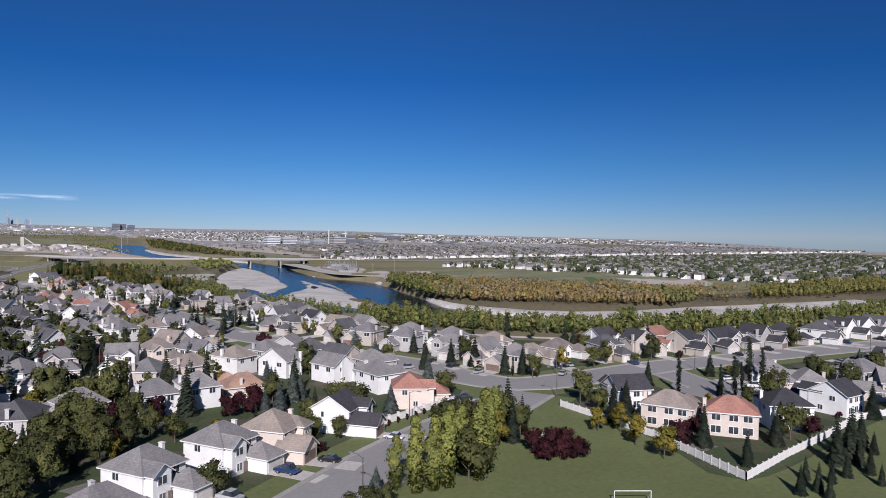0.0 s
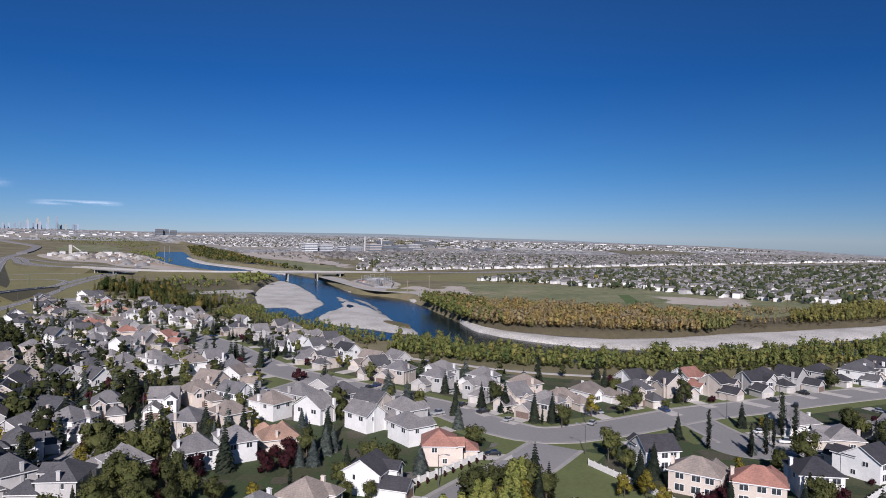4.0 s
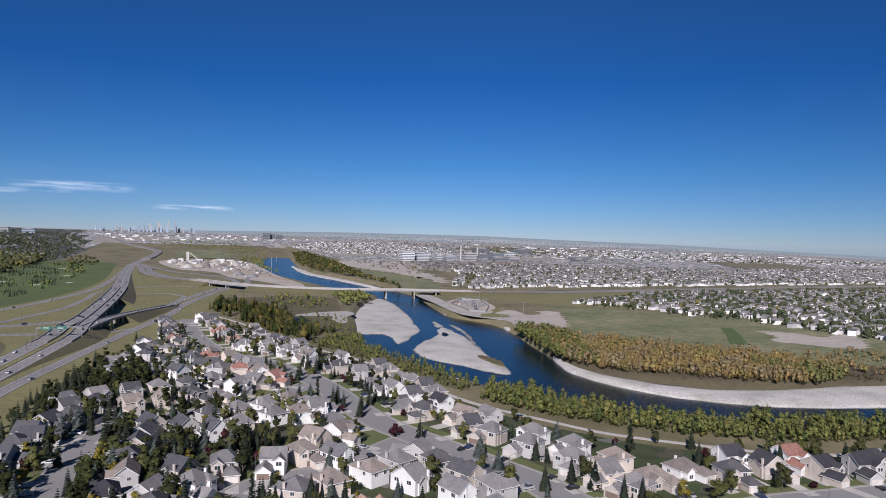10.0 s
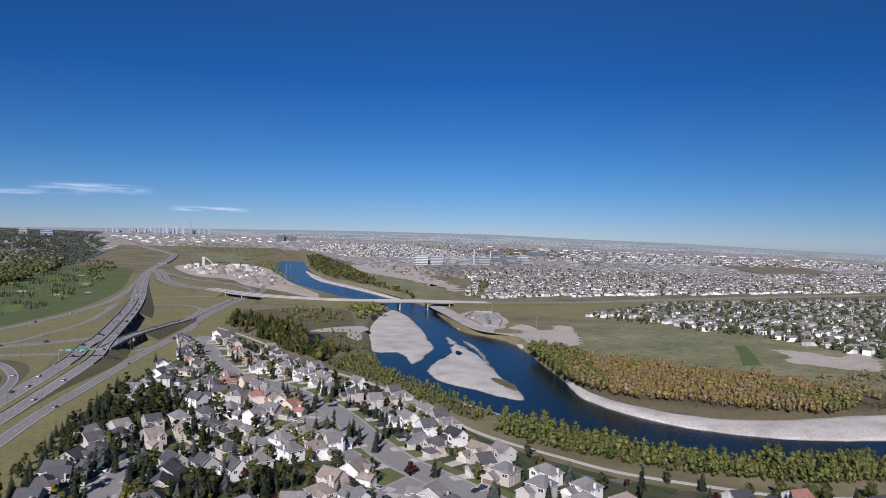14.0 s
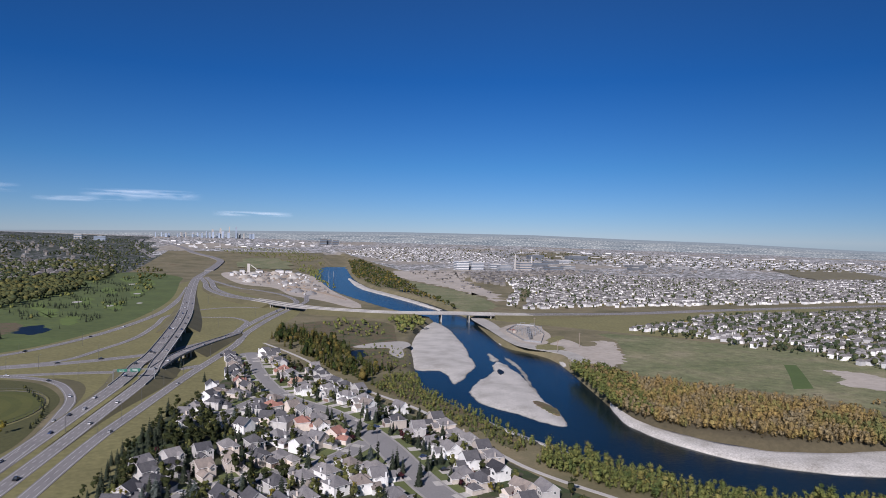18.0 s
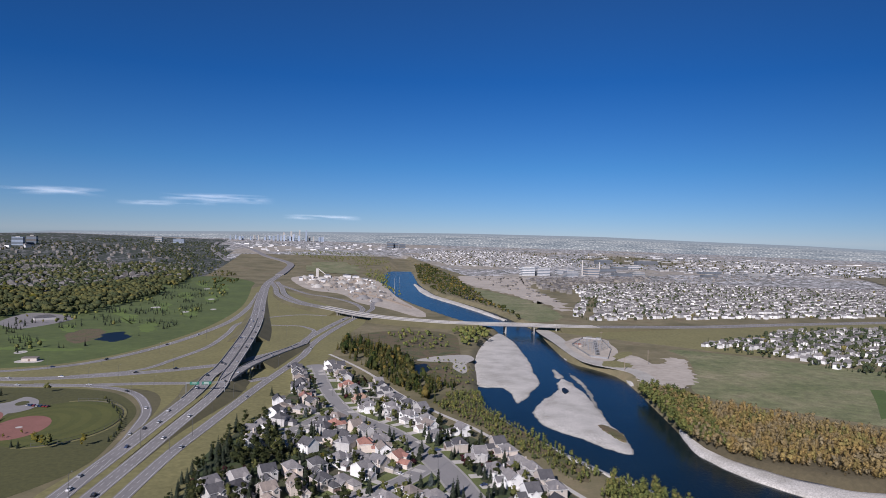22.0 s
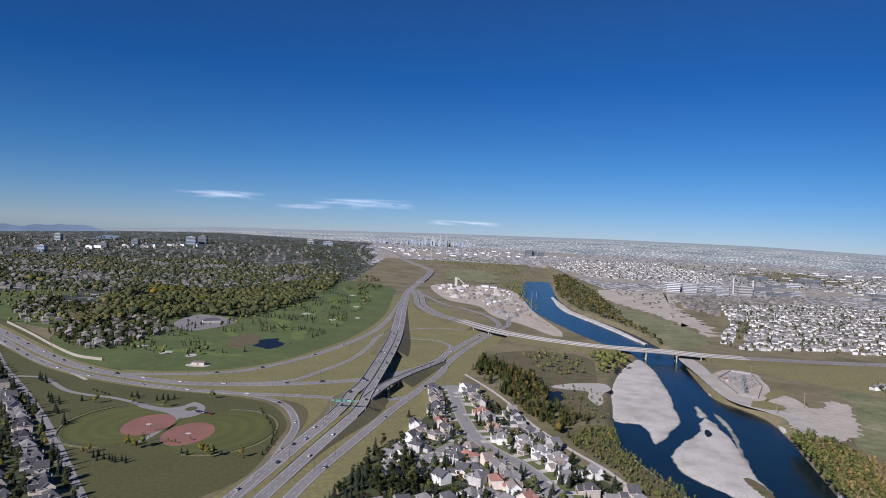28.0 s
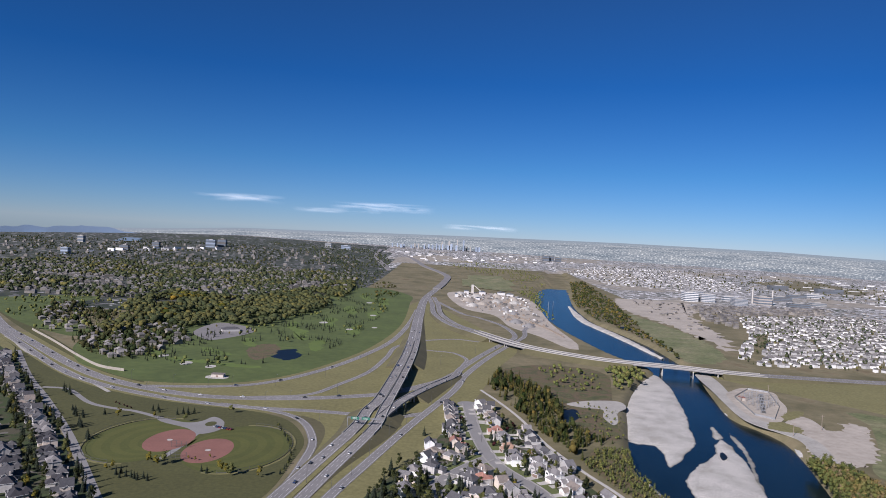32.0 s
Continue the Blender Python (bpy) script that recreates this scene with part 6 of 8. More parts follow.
TREES_E = (
    (0, 365, 's'), (5, 353, 's'), (9, 315, 's'), (33, 343, 's'), (46, 385, 's'), (20, 422, 'd'), (26, 419, 'd'), (32, 433, 'd'), (56, 242, 's'),
    (55, 261, 's'), (60, 280, 's'), (75, 328, 's'), (79, 322, 's'), (47, 310, 'd'), (52, 317, 'd'), (53, 299, 's'), (76, 388, 'd'), (70, 516, 's'),
    (50, 534, 's'), (94, 428, 's'), (103, 409, 's'), (98, 360, 's'), (98, 330, 's'), (90, 273, 'p'), (112, 305, 'p'), (121, 274, 'p'), (39, 201, 's'),
    (39, 193, 's'), (62, 177, 's'), (57, 179, 'p'), (69, 181, 's'), (53, 187, 'd'),
)
TREES_F = (
    (-33, 308, 's'), (-45, 281, 's'), (72, 404, 's'), (40, 341, 'd'), (-48, 632, 's'), (-8, 592, 's'), (1, 528, 's'), (10, 518, 's'), (-26, 568, 's'),
    (51, 515, 's'), (55, 498, 'd'), (-51, 419, 's'), (-47, 427, 's'), (-51, 401, 's'), (-39, 425, 'd'), (-32, 428, 'd'), (-26, 432, 'd'), (-18, 410, 'd'),
    (-35, 405, 'd'), (-26, 402, 'd'), (-54, 377, 's'), (-52, 384, 's'), (-64, 333, 's'), (-59, 326, 's'), (-64, 302, 's'), (-64, 293, 's'), (-68, 289, 's'),
    (-63, 319, 's'), (-59, 344, 's'), (28, 378, 'd'), (-28, 348, 's'), (-25, 350, 's'),
)
TREES_G = (
    (-1, 350, 's'), (4, 345, 's'), (-10, 317, 'd'), (-5, 310, 'd'), (-17, 313, 'd'), (-24, 316, 's'), (-18, 306, 'd'), (-8, 323, 's'), (31, 305, 'd'),
    (50, 325, 'd'), (72, 318, 'p'), (76, 314, 'p'), (86, 314, 's'), (91, 269, 'p'), (31, 293, 'd'), (55, 265, 's'), (60, 273, 's'),
)
TREES = TREES_A + TREES_B + TREES_C + TREES_D + TREES_E + TREES_F + TREES_G

TREE_SPOTS = []
for x, y, key in TREES:
    if y < 215 and any(math.hypot(x - a, y - b) < 6.2 for a, b in SPOTS):
        continue
    TREE_SPOTS.append((x, y))
    plant(key, x, y, trng.uniform(0.85, 1.15), "garden trees", trng)


FRONT_YARDS = [(10, 95), (60, 108), (100, 134), (122, 150), (112, 166), (84, 158), (62, 152), (40, 146), (22, 138), (4, 120)]
FRONT_TREES = ((30, 116, "d", 0.7), (62, 136, "d", 0.6), (57, 138, "d", 0.6), (55, 129, "p", 0.5), (27, 156, "g", 0.8), (31, 151, "d", 0.7), (48, 174, "p", 0.9), (52, 176, "p", 0.9), (7, 153, "d", 1.0), (14, 150, "g", 1.0),
               (5, 141, "d", 1.05), (16, 145, "g", 0.9), (10, 147, "d", 1.0), (0, 146, "g", 1.1), (-4, 138, "d", 1.1), (22, 150, "d", 0.8), (1, 130, "d", 1.0), (7, 134, "g", 0.9), (20, 154, "p", 0.9))
for x, y, key, size in FRONT_TREES:
    TREE_SPOTS.append((x, y))
    plant(key, x, y, size, "garden trees", trng)


placed = 0
for x, y in ((58, 103), (60, 100), (63, 99), (66, 99), (70, 98), (74, 100), (64, 106), (68, 106), (73, 106), (79, 106), (83, 109), (85, 113), (88, 114), (78, 112), (74, 110), (92, 117)):
    if nearest_street(x, y)[0] > 7.0:
        TREE_SPOTS.append((x, y))
        plant(trng.choice("lllld"), x, y, trng.uniform(0.95, 1.25), "grove beside the street", trng)
for x, y, k, s in ((93, 114, "s", 0.9), (96, 119, "s", 1.0), (99, 118, "s", 0.8), (53, 101, "b", 0.7), (51, 99, "b", 0.6)):
    TREE_SPOTS.append((x, y))
    plant(k, x, y, s, "grove beside the street", trng)
for x, y in ((117, 64), (121, 63), (127.5, 64), (133, 64), (142, 66), (152, 68), (125, 67.5), (139.5, 69.5), (150.5, 71), (138.5, 62.5), (134, 58.5), (119, 60)):
    TREE_SPOTS.append((x, y))
    plant("s", x, y, trng.uniform(0.42, 0.6), "park spruces", trng)
CLUMP = [(-53, 409), (-40, 462), (-8, 456), (-8, 384), (-35, 388)]
got = 0
for _ in range(900):
    x, y = trng.uniform(-56, -6), trng.uniform(380, 465)
    if got < 34 and inside(CLUMP, x, y) and nearest_street(x, y)[0] > 7.5 and all(math.hypot(x - p, y - q) > 8.0 for p, q in SPOTS) and all(math.hypot(x - p, y - q) > 4.2 for p, q in TREE_SPOTS):
        got += 1
        TREE_SPOTS.append((x, y))
        plant(trng.choice("ggsgd"), x, y, trng.uniform(1.1, 1.4), "tall trees behind the houses", trng)
for k in range(26):
    t = k / 25
    x, y = -72 + 30 * t ** 1.3 + trng.uniform(-2.5, 2.5), 285 + 205 * t + trng.uniform(-4, 4)
    if all(math.hypot(x - p, y - q) > 7.5 for p, q in SPOTS) and nearest_street(x, y)[0] > 8:
        TREE_SPOTS.append((x, y))
        plant(trng.choice("ssggg"), x, y, trng.uniform(0.7, 1.1), "trees along the back gardens", trng)
extra = 0
for _ in range(4000):
    x, y = trng.uniform(-60, 62) if extra % 3 else trng.uniform(-60, 22), trng.uniform(105, 345)
    if extra < 215 and (y > 172 or extra % 3 == 0) and inside(TOWN, x, y) and not inside(FRONT_YARDS, x, y) and nearest_street(x, y)[0] > 8.5 and all(math.hypot(x - p, y - q) > 6.6 for p, q in SPOTS) and all(math.hypot(x - p, y - q) > 2.4 for p, q in TREE_SPOTS):
        TREE_SPOTS.append((x, y))
        extra += 1
        plant(trng.choice("ssbbgggdgpy") if x < 25 else trng.choice("sbbgddpy"), x, y, (0.55 if y < 172 else 1.0) * (trng.uniform(0.95, 1.45) if x < 25 else trng.uniform(0.7, 1.1)), "garden trees", trng)
while placed < 200:
    x, y = trng.uniform(-65, 400), 75 + 615 * trng.random() ** 1.35
    if not inside(TOWN, x, y) or inside(FRONT_YARDS, x, y) or nearest_street(x, y)[0] < 8.5 or any(math.hypot(x - p, y - q) < 7.6 for p, q in SPOTS) or any(math.hypot(x - p, y - q) < 3.2 for p, q in TREE_SPOTS):
        placed += 0.02
        continue
    TREE_SPOTS.append((x, y))
    placed += 1
    plant(trng.choice("ssbggdddpyc"), x, y, trng.uniform(0.45, 0.75) if y < 172 else trng.uniform(0.7, 1.2), "garden trees", trng)


for _ in range(6000):
    x, y = trng.uniform(-60, 140), trng.uniform(345, 690)
    if extra < 410 and inside(TOWN, x, y) and nearest_street(x, y)[0] > 9 and all(math.hypot(x - p, y - q) > 6.8 for p, q in SPOTS) and all(math.hypot(x - p, y - q) > 3.4 for p, q in TREE_SPOTS):
        TREE_SPOTS.append((x, y))
        extra += 1
        plant(trng.choice("ggsgdsp"), x, y, trng.uniform(0.65, 1.1), "garden trees", trng)


got = 0
for _ in range(6000):
    x, y = trng.uniform(170, 390), trng.uniform(80, 196)
    if got < 70 and inside(TOWN, x, y) and not inside(PARK, x, y) and nearest_street(x, y)[0] > 8.5 and all(math.hypot(x - p, y - q) > 6.8 for p, q in SPOTS) and all(math.hypot(x - p, y - q) > 3.0 for p, q in TREE_SPOTS):
        TREE_SPOTS.append((x, y))
        got += 1
        plant(trng.choice("gsbgdspc"), x, y, trng.uniform(0.7, 1.1), "garden trees", trng)


prng = random.Random(31)
# crowns one metre high for the woods: round trees, tall poplars, light far ones, fine loose ones and spruces
ROUND = [crown_arrays(prng, [((0, 0, 0.55), 0.26)] + [((0.21 * math.cos(a), 0.21 * math.sin(a), prng.uniform(0.3, 0.78)), prng.uniform(0.12, 0.19)) for a in (prng.uniform(0, 6.28) for _ in range(3))], (0, 0, 0.42), 34, 0.05) for _ in range(6)]
TALL = [crown_arrays(prng, [((0.1 * math.cos(a), 0.1 * math.sin(a), 0.22 + 0.2 * k), 0.185 - 0.02 * abs(k - 1)) for k, a in enumerate(prng.uniform(0, 6.28) for _ in range(4))], (0, 0, 0.42), 36, 0.045) for _ in range(6)]
LIGHT = [crown_arrays(prng, [((0, 0, 0.58), 0.30)] + [((0.2 * math.cos(a), 0.2 * math.sin(a), prng.uniform(0.35, 0.7)), 0.18) for a in (prng.uniform(0, 6.28) for _ in range(2))], (0, 0, 0.42), 5, 0.09, COARSE) for _ in range(6)]
FINE = [crown_arrays(prng, [((0.07 * math.cos(a), 0.07 * math.sin(a), 0.22 + 0.25 * k), 0.20 - 0.03 * abs(k - 1)) for k, a in enumerate(prng.uniform(0, 6.28) for _ in range(3))], (0, 0, 0.3), 52, 0.05, COARSE, 0.7) for _ in range(8)]
FAR = [crown_arrays(prng, [((0, 0, 0.56), 0.30), ((0.16 * math.cos(a), 0.16 * math.sin(a), 0.42), 0.22)], (0, 0, 0.42), 3, 0.1, COARSE) for a in (0.4, 1.6, 2.9, 4.1, 5.3)]
SPRUCES = [tuple(q * (0.1 if i == 0 else 1) for i, q in enumerate(spruce_arrays(prng, 10.0, 2.2, 11, 7))) for _ in range(4)]


def grow_wood(name, poly, spacing, mat, label, heights, rng, shapes=ROUND, spruces=0.0, keep=None, broad=1.0):
    """A wood as one mass of leaf clumps, tree by tree on a jittered grid."""
    pieces = []
    xs, ys = [p[0] for p in poly], [p[1] for p in poly]
    y = min(ys)
    while y < max(ys):
        x = min(xs)
        while x < max(xs):
            px, py = x + rng.uniform(-0.75, 0.75) * spacing, y + rng.uniform(-0.75, 0.75) * spacing * 1.3
            x += spacing
            if not inside(poly, px, py) or (keep and not keep(px, py)):
                continue
            h = rng.uniform(*heights) * (1.0 + 0.45 * noise.noise(Vector((px * 0.06, py * 0.06, 12.0))))
            wide = rng.uniform(0.8, 1.15) * (0.8 if rng.random() < spruces else 1.0)
            conifer = wide < 0.92 and rng.random() < 2.0 * spruces
            b = 1.0 if conifer else broad
            proto = rng.choice(SPRUCES if conifer else shapes)
            pieces.append((turned(proto, px, py, far_height(px, py) + 0.02 * h, h * b * wide, rng.uniform(0, 6.28), 1 / (b * wide)), rng.random()))
        y += spacing * 1.3
    return tagged(new(name, leaf_mesh(name, joined(pieces), M[mat])), label, "wood", "", "stuff")


# ---- woods ----
wrng = random.Random(23)
grow_wood("riverside_wood", [(152, 318), (168, 280), (190, 250), (215, 226), (250, 204), (330, 182), (470, 166), (470, 200), (330, 212), (285, 229), (250, 239), (226, 252), (208, 272),
                             (195, 298), (186, 325), (172, 340)], 2.6, "wood_mixed", "dense green and yellow poplars along the river bank", (3.0, 9.5), wrng, FINE, 0.0, lambda x, y: noise.noise(Vector((x * 0.05, y * 0.05, 7.0))) > -0.6, 1.0)
grow_wood("brush_shrubs", [(300, 333), (340, 310), (400, 293), (470, 280), (640, 262), (640, 280), (470, 296), (400, 312), (345, 328), (312, 352)], 3.0, "brush_leaf", "low rust-brown shrubs above the gravel", (0.8, 2.2), wrng, FINE, 0.0, lambda x, y: noise.noise(Vector((x * 0.06, y * 0.06, 3.0))) > -0.2, 2.0)
grow_wood("bank_bushes", [(133, 400), (150, 335), (170, 350), (160, 415), (149, 465), (144, 505), (150, 560), (122, 560), (104, 512), (122, 455)], 2.9, "wood_mixed",
          "green and yellow bushes above the water", (1.2, 5.5), wrng, FINE, 0.06, None, 1.2)
grow_wood("poplar_wood", [(300, 536), (282, 460), (264, 405), (268, 372), (280, 355), (305, 341), (330, 315), (363, 297), (390, 291), (420, 306), (434, 330), (430, 348), (416, 372), (398, 400), (372, 428), (340, 470), (318, 515)], 2.9,
          "wood_brown", "wood of brown and orange autumn poplars", (4.0, 11.0), wrng, FINE, 0.0, lambda x, y: noise.noise(Vector((x * 0.03, y * 0.03, 3.0))) > -0.6, 0.95)
grow_wood("scrub_trees", [(400, 372), (425, 345), (440, 300), (470, 292), (500, 312), (560, 340), (520, 380), (450, 380)], 5.0, "wood_brown", "loose brown bushes on dry grass", (1.5, 6.0), wrng, FINE, 0.0,
          lambda x, y: noise.noise(Vector((x * 0.03, y * 0.03, 3.0))) > -0.1, 1.4)
grow_wood("upper_poplar_wood", [(462, 290), (520, 283), (640, 272), (760, 264), (760, 326), (640, 338), (560, 332), (490, 312)], 3.9, "poplar_yellow", "yellow-green poplars above the gravel", (4.0, 10.0), wrng, FINE, 0.0,
          lambda x, y: noise.noise(Vector((x * 0.03, y * 0.03, 3.0))) > -0.4, 1.2)
grow_wood("poplar_edge", [(296, 545), (268, 440), (263, 400), (274, 385), (290, 420), (312, 470), (330, 520), (318, 560)], 3.6, "wood_mixed", "green poplars along the far river bank", (5.0, 11.5), wrng, FINE, 0.0, None, 1.25)
grow_wood("north_wood", [(38, 790), (60, 865), (95, 790), (116, 700), (106, 640), (126, 604), (146, 572), (122, 566), (104, 524), (86, 575), (70, 650), (54, 715)], 5.0, "wood_far",
          "dark spruces and poplars beside the path", (5.0, 14.0), wrng, TALL, 0.6, lambda x, y: noise.noise(Vector((x * 0.04, y * 0.03, 1.0))) > -0.38)
grow_wood("bridge_wood", [(205, 925), (255, 950), (262, 900), (238, 840), (195, 790)], 8.0, "wood_mixed", "poplars near the bridge", (7.0, 11.0), wrng, ROUND)
grow_wood("thicket", [(125, 781), (146, 765), (180, 800), (190, 880), (150, 930), (110, 900)], 10.0, "wood_mixed", "scattered bushes on rough grass", (3.0, 8.0), wrng, ROUND, 0.15)
grow_wood("wetland_brush", [(136, 732), (174, 700), (168, 640), (150, 580), (130, 612), (124, 660)], 7.0, "wood_mixed", "low brush on a wet meadow", (1.0, 4.0), wrng, ROUND)
GOLF_EDGE = [(-513, 985), (-503, 1105), (-444, 1075), (-430, 1180), (-340, 1140), (-330, 1200), (-310, 1330), (-290, 1550), (-298, 1873), (-340, 2300), (-400, 2250), (-420, 1900), (-480, 1600), (-560, 1560), (-680, 1640), (-700, 1450),
             (-650, 1280), (-590, 1180), (-560, 1010)]
grow_wood("golf_wood", GOLF_EDGE, 8.6, "golf_leaf", "green and yellow trees round a golf course", (10.0, 16.0), wrng, LIGHT, 0.1, lambda x, y: noise.noise(Vector((x * 0.012, y * 0.009, 7.0))) > -0.22, 1.2)
grow_wood("golden_poplars", [(-690, 1600), (-650, 1700), (-510, 1515), (-402, 1160), (-437, 1075), (-505, 1110), (-560, 1250)], 14.0, "wood_gold", "golden poplars between the fairways", (11.0, 16.0), wrng, LIGHT, 0.0,
          lambda x, y: noise.noise(Vector((x * 0.012, y * 0.009, 1.0))) > 0.08, 1.45)
grow_wood("garden_trees_west", [(-534, 905), (-463, 830), (-419, 806), (-394, 862), (-398, 973), (-458, 1092), (-544, 1157), (-588, 1136), (-620, 1060), (-700, 1084), (-793, 1291), (-755, 1313), (-604, 1180), (-560, 960)], 8.0, "wood_dark",
          "dark garden trees between houses", (6.0, 12.0), wrng, ROUND, 0.5, lambda x, y: noise.noise(Vector((x * 0.03, y * 0.02, 4.0))) > -0.4)
grow_wood("garden_trees_west", [(-900, 1300), (-830, 1180), (-640, 985), (-600, 960), (-560, 1010), (-640, 1280), (-700, 1450), (-860, 1520)], 16.0, "wood_mixed", "loose trees on open grass", (6.0, 11.0), wrng, ROUND, 0.2,
          lambda x, y: noise.noise(Vector((x * 0.015, y * 0.01, 6.0))) > 0.02)
NEAR_TOWN = [(-300, 1900), (-420, 1900), (-480, 1600), (-560, 1560), (-680, 1640), (-700, 1460), (-800, 1450), (-920, 1420), (-1250, 1600), (-1700, 2100), (-1500, 2500), (-900, 2700), (-380, 2600)]
grow_wood("town_trees", NEAR_TOWN, 12.0, "town_leaf", "dark trees over a wooded town", (8.0, 13.0), wrng, FAR, 0.15, lambda x, y: noise.noise(Vector((x * 0.010, y * 0.006, 2.0))) > -0.14, 1.3)
grow_wood("town_trees", NEAR_TOWN, 20.0, "golf_leaf", "green and yellow trees over a wooded town", (9.0, 16.0), wrng, FAR, 0.0, lambda x, y: noise.noise(Vector((x * 0.006, y * 0.004, 9.0))) > 0.02, 1.3)
grow_wood("far_town_trees", [(-380, 2600), (-900, 2700), (-1500, 2500), (-1700, 2100), (-2400, 2200), (-3300, 3000), (-2700, 3700), (-1200, 3900), (-520, 3500)], 27.0, "wood_dark",
          "trees of the far wooded town", (8.0, 13.0), wrng, FAR, 0.0, lambda x, y: noise.noise(Vector((x * 0.006, y * 0.003, 5.0))) > -0.12)
grow_wood("far_town_trees", [(-290, 1900), (-285, 2500), (-305, 3000), (-330, 3300), (-400, 3800), (-560, 4300), (-1300, 4300), (-800, 3600), (-520, 3000), (-400, 2400)], 24.0, "town_leaf", "trees at the edge of the far wooded town", (8.0, 13.0), wrng, FAR, 0.0,
          lambda x, y: noise.noise(Vector((x * 0.008, y * 0.004, 5.0))) > -0.2)
CLUSTERS = [(-455, 830), (-300, 790), (-220, 860), (-165, 1030), (-150, 1500), (-230, 1900), (-300, 1700), (-320, 1180), (-430, 1000)]
grow_wood("golf_spruces", CLUSTERS, 8.5, "needle", "small dark spruces on the fairways", (4.0, 9.0), wrng, ROUND, 1.0,
          lambda x, y: noise.noise(Vector((x * 0.03, y * 0.014, 3.0))) > 0.05 and not (-305 < x < -205 and 845 < y < 995))
grow_wood("golf_trees", CLUSTERS, 22.0, "wood_mixed", "round green trees on the fairways", (6.0, 10.0), wrng, ROUND, 0.0, lambda x, y: noise.noise(Vector((x * 0.014, y * 0.007, 8.0))) > 0.22 and not (-305 < x < -205 and 845 < y < 995))
grow_wood("golf_trees", [(-180, 1500), (-230, 1900), (-300, 2300), (-220, 2350), (-160, 1900)], 15.0, "wood_far", "dark trees above the fairways", (7.0, 11.0), wrng, LIGHT, 0.2, lambda x, y: noise.noise(Vector((x * 0.02, y * 0.008, 2.0))) > -0.05)
grow_wood("east_garden_trees", [(504, 782), (545, 660), (575, 600), (600, 530), (600, 455), (612, 380), (700, 316), (900, 326), (1250, 470), (1500, 650), (1700, 860), (1050, 900), (741, 895), (648, 850)], 7.5, "town_leaf", "garden trees among far houses", (5.0, 10.5), wrng, FAR, 0.3,
          lambda x, y: noise.noise(Vector((x * 0.03, y * 0.02, 2.0))) > (-0.25 if x < 620 else -0.4))
grow_wood("east_garden_trees", [(457, 1080), (640, 1467), (750, 1800), (1086, 1960), (1508, 1631), (2300, 1650), (2300, 1060), (1020, 1050), (467, 1037)], 13.0, "town_leaf", "garden trees among far houses",
          (5.0, 10.0), wrng, FAR, 0.3, lambda x, y: noise.noise(Vector((x * 0.02, y * 0.012, 2.0))) > (-0.16 if x < 1500 else 0.05))
grow_wood("far_trees", [(626, 2831), (897, 2703), (1187, 2784), (1700, 2330), (2900, 1900), (3300, 2300), (2500, 3300), (1314, 4100), (808, 4050), (560, 3500)], 46.0, "wood_far", "trees among far houses and sheds", (7.0, 11.0), wrng, FAR)
sheet("backwater", [(352, 1395), (366, 1392), (372, 1440), (360, 1452), (350, 1430)], 0.16, M["pond"], "small still backwater beside the river", "pond", 5)
grow_wood("riverside_trees", [(352, 1050), (366, 1080), (372, 1250), (384, 1400), (404, 1500), (440, 1775), (492, 2161), (540, 2900), (470, 2800), (405, 2368), (340, 1960), (322, 1720), (324, 1560), (336, 1440), (350, 1330), (358, 1200)], 10.0, "wood_far", "yellow-green trees above the river",
          (5.0, 11.0), wrng, LIGHT, 0.0, lambda x, y: noise.noise(Vector((x * 0.02, y * 0.012, 2.0))) > -0.25)
grow_wood("upstream_wood", [(234, 2240), (233, 2600), (130, 3000), (15, 3257), (-60, 3560), (108, 3900), (378, 3500), (400, 3100), (322, 2430)], 19.0, "wood_mixed", "brown-green woods above the river", (5.0, 9.0), wrng, FAR, 0.0, lambda x, y: noise.noise(Vector((x * 0.012, y * 0.006, 4.0))) > -0.12)
grow_wood("upstream_wood", [(212, 1450), (226, 1500), (222, 1760), (262, 2060), (300, 2250), (200, 2300), (214, 2000), (206, 1700)], 13.0, "wood_mixed", "brown-green trees along the river", (5.0, 9.0), wrng, FAR)

# ---- far houses, one mass for each district ----
M["far_roof"] = surface("far_roofs", (0.13, 0.125, 0.125), (0.27, 0.255, 0.245), 0.5, 0.01, 0.9, 0.0, spread=0.55, random_by="island")
M["far_wall"] = surface("far_walls", (0.62, 0.615, 0.605), (0.83, 0.83, 0.82), 0.5, 0.02, 0.9, 0.0, spread=0.5, random_by="island")


M["mid_wall"] = surface("far_town_walls", (0.46, 0.46, 0.455), (0.66, 0.66, 0.655), 0.5, 0.02, 0.9, 0.0, spread=0.6, random_by="island")
# darker copy of far_wall with shade in its colour; dark half-built houses share it
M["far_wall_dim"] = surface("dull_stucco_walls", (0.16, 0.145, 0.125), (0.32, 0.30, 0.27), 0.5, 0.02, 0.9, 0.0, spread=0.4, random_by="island")


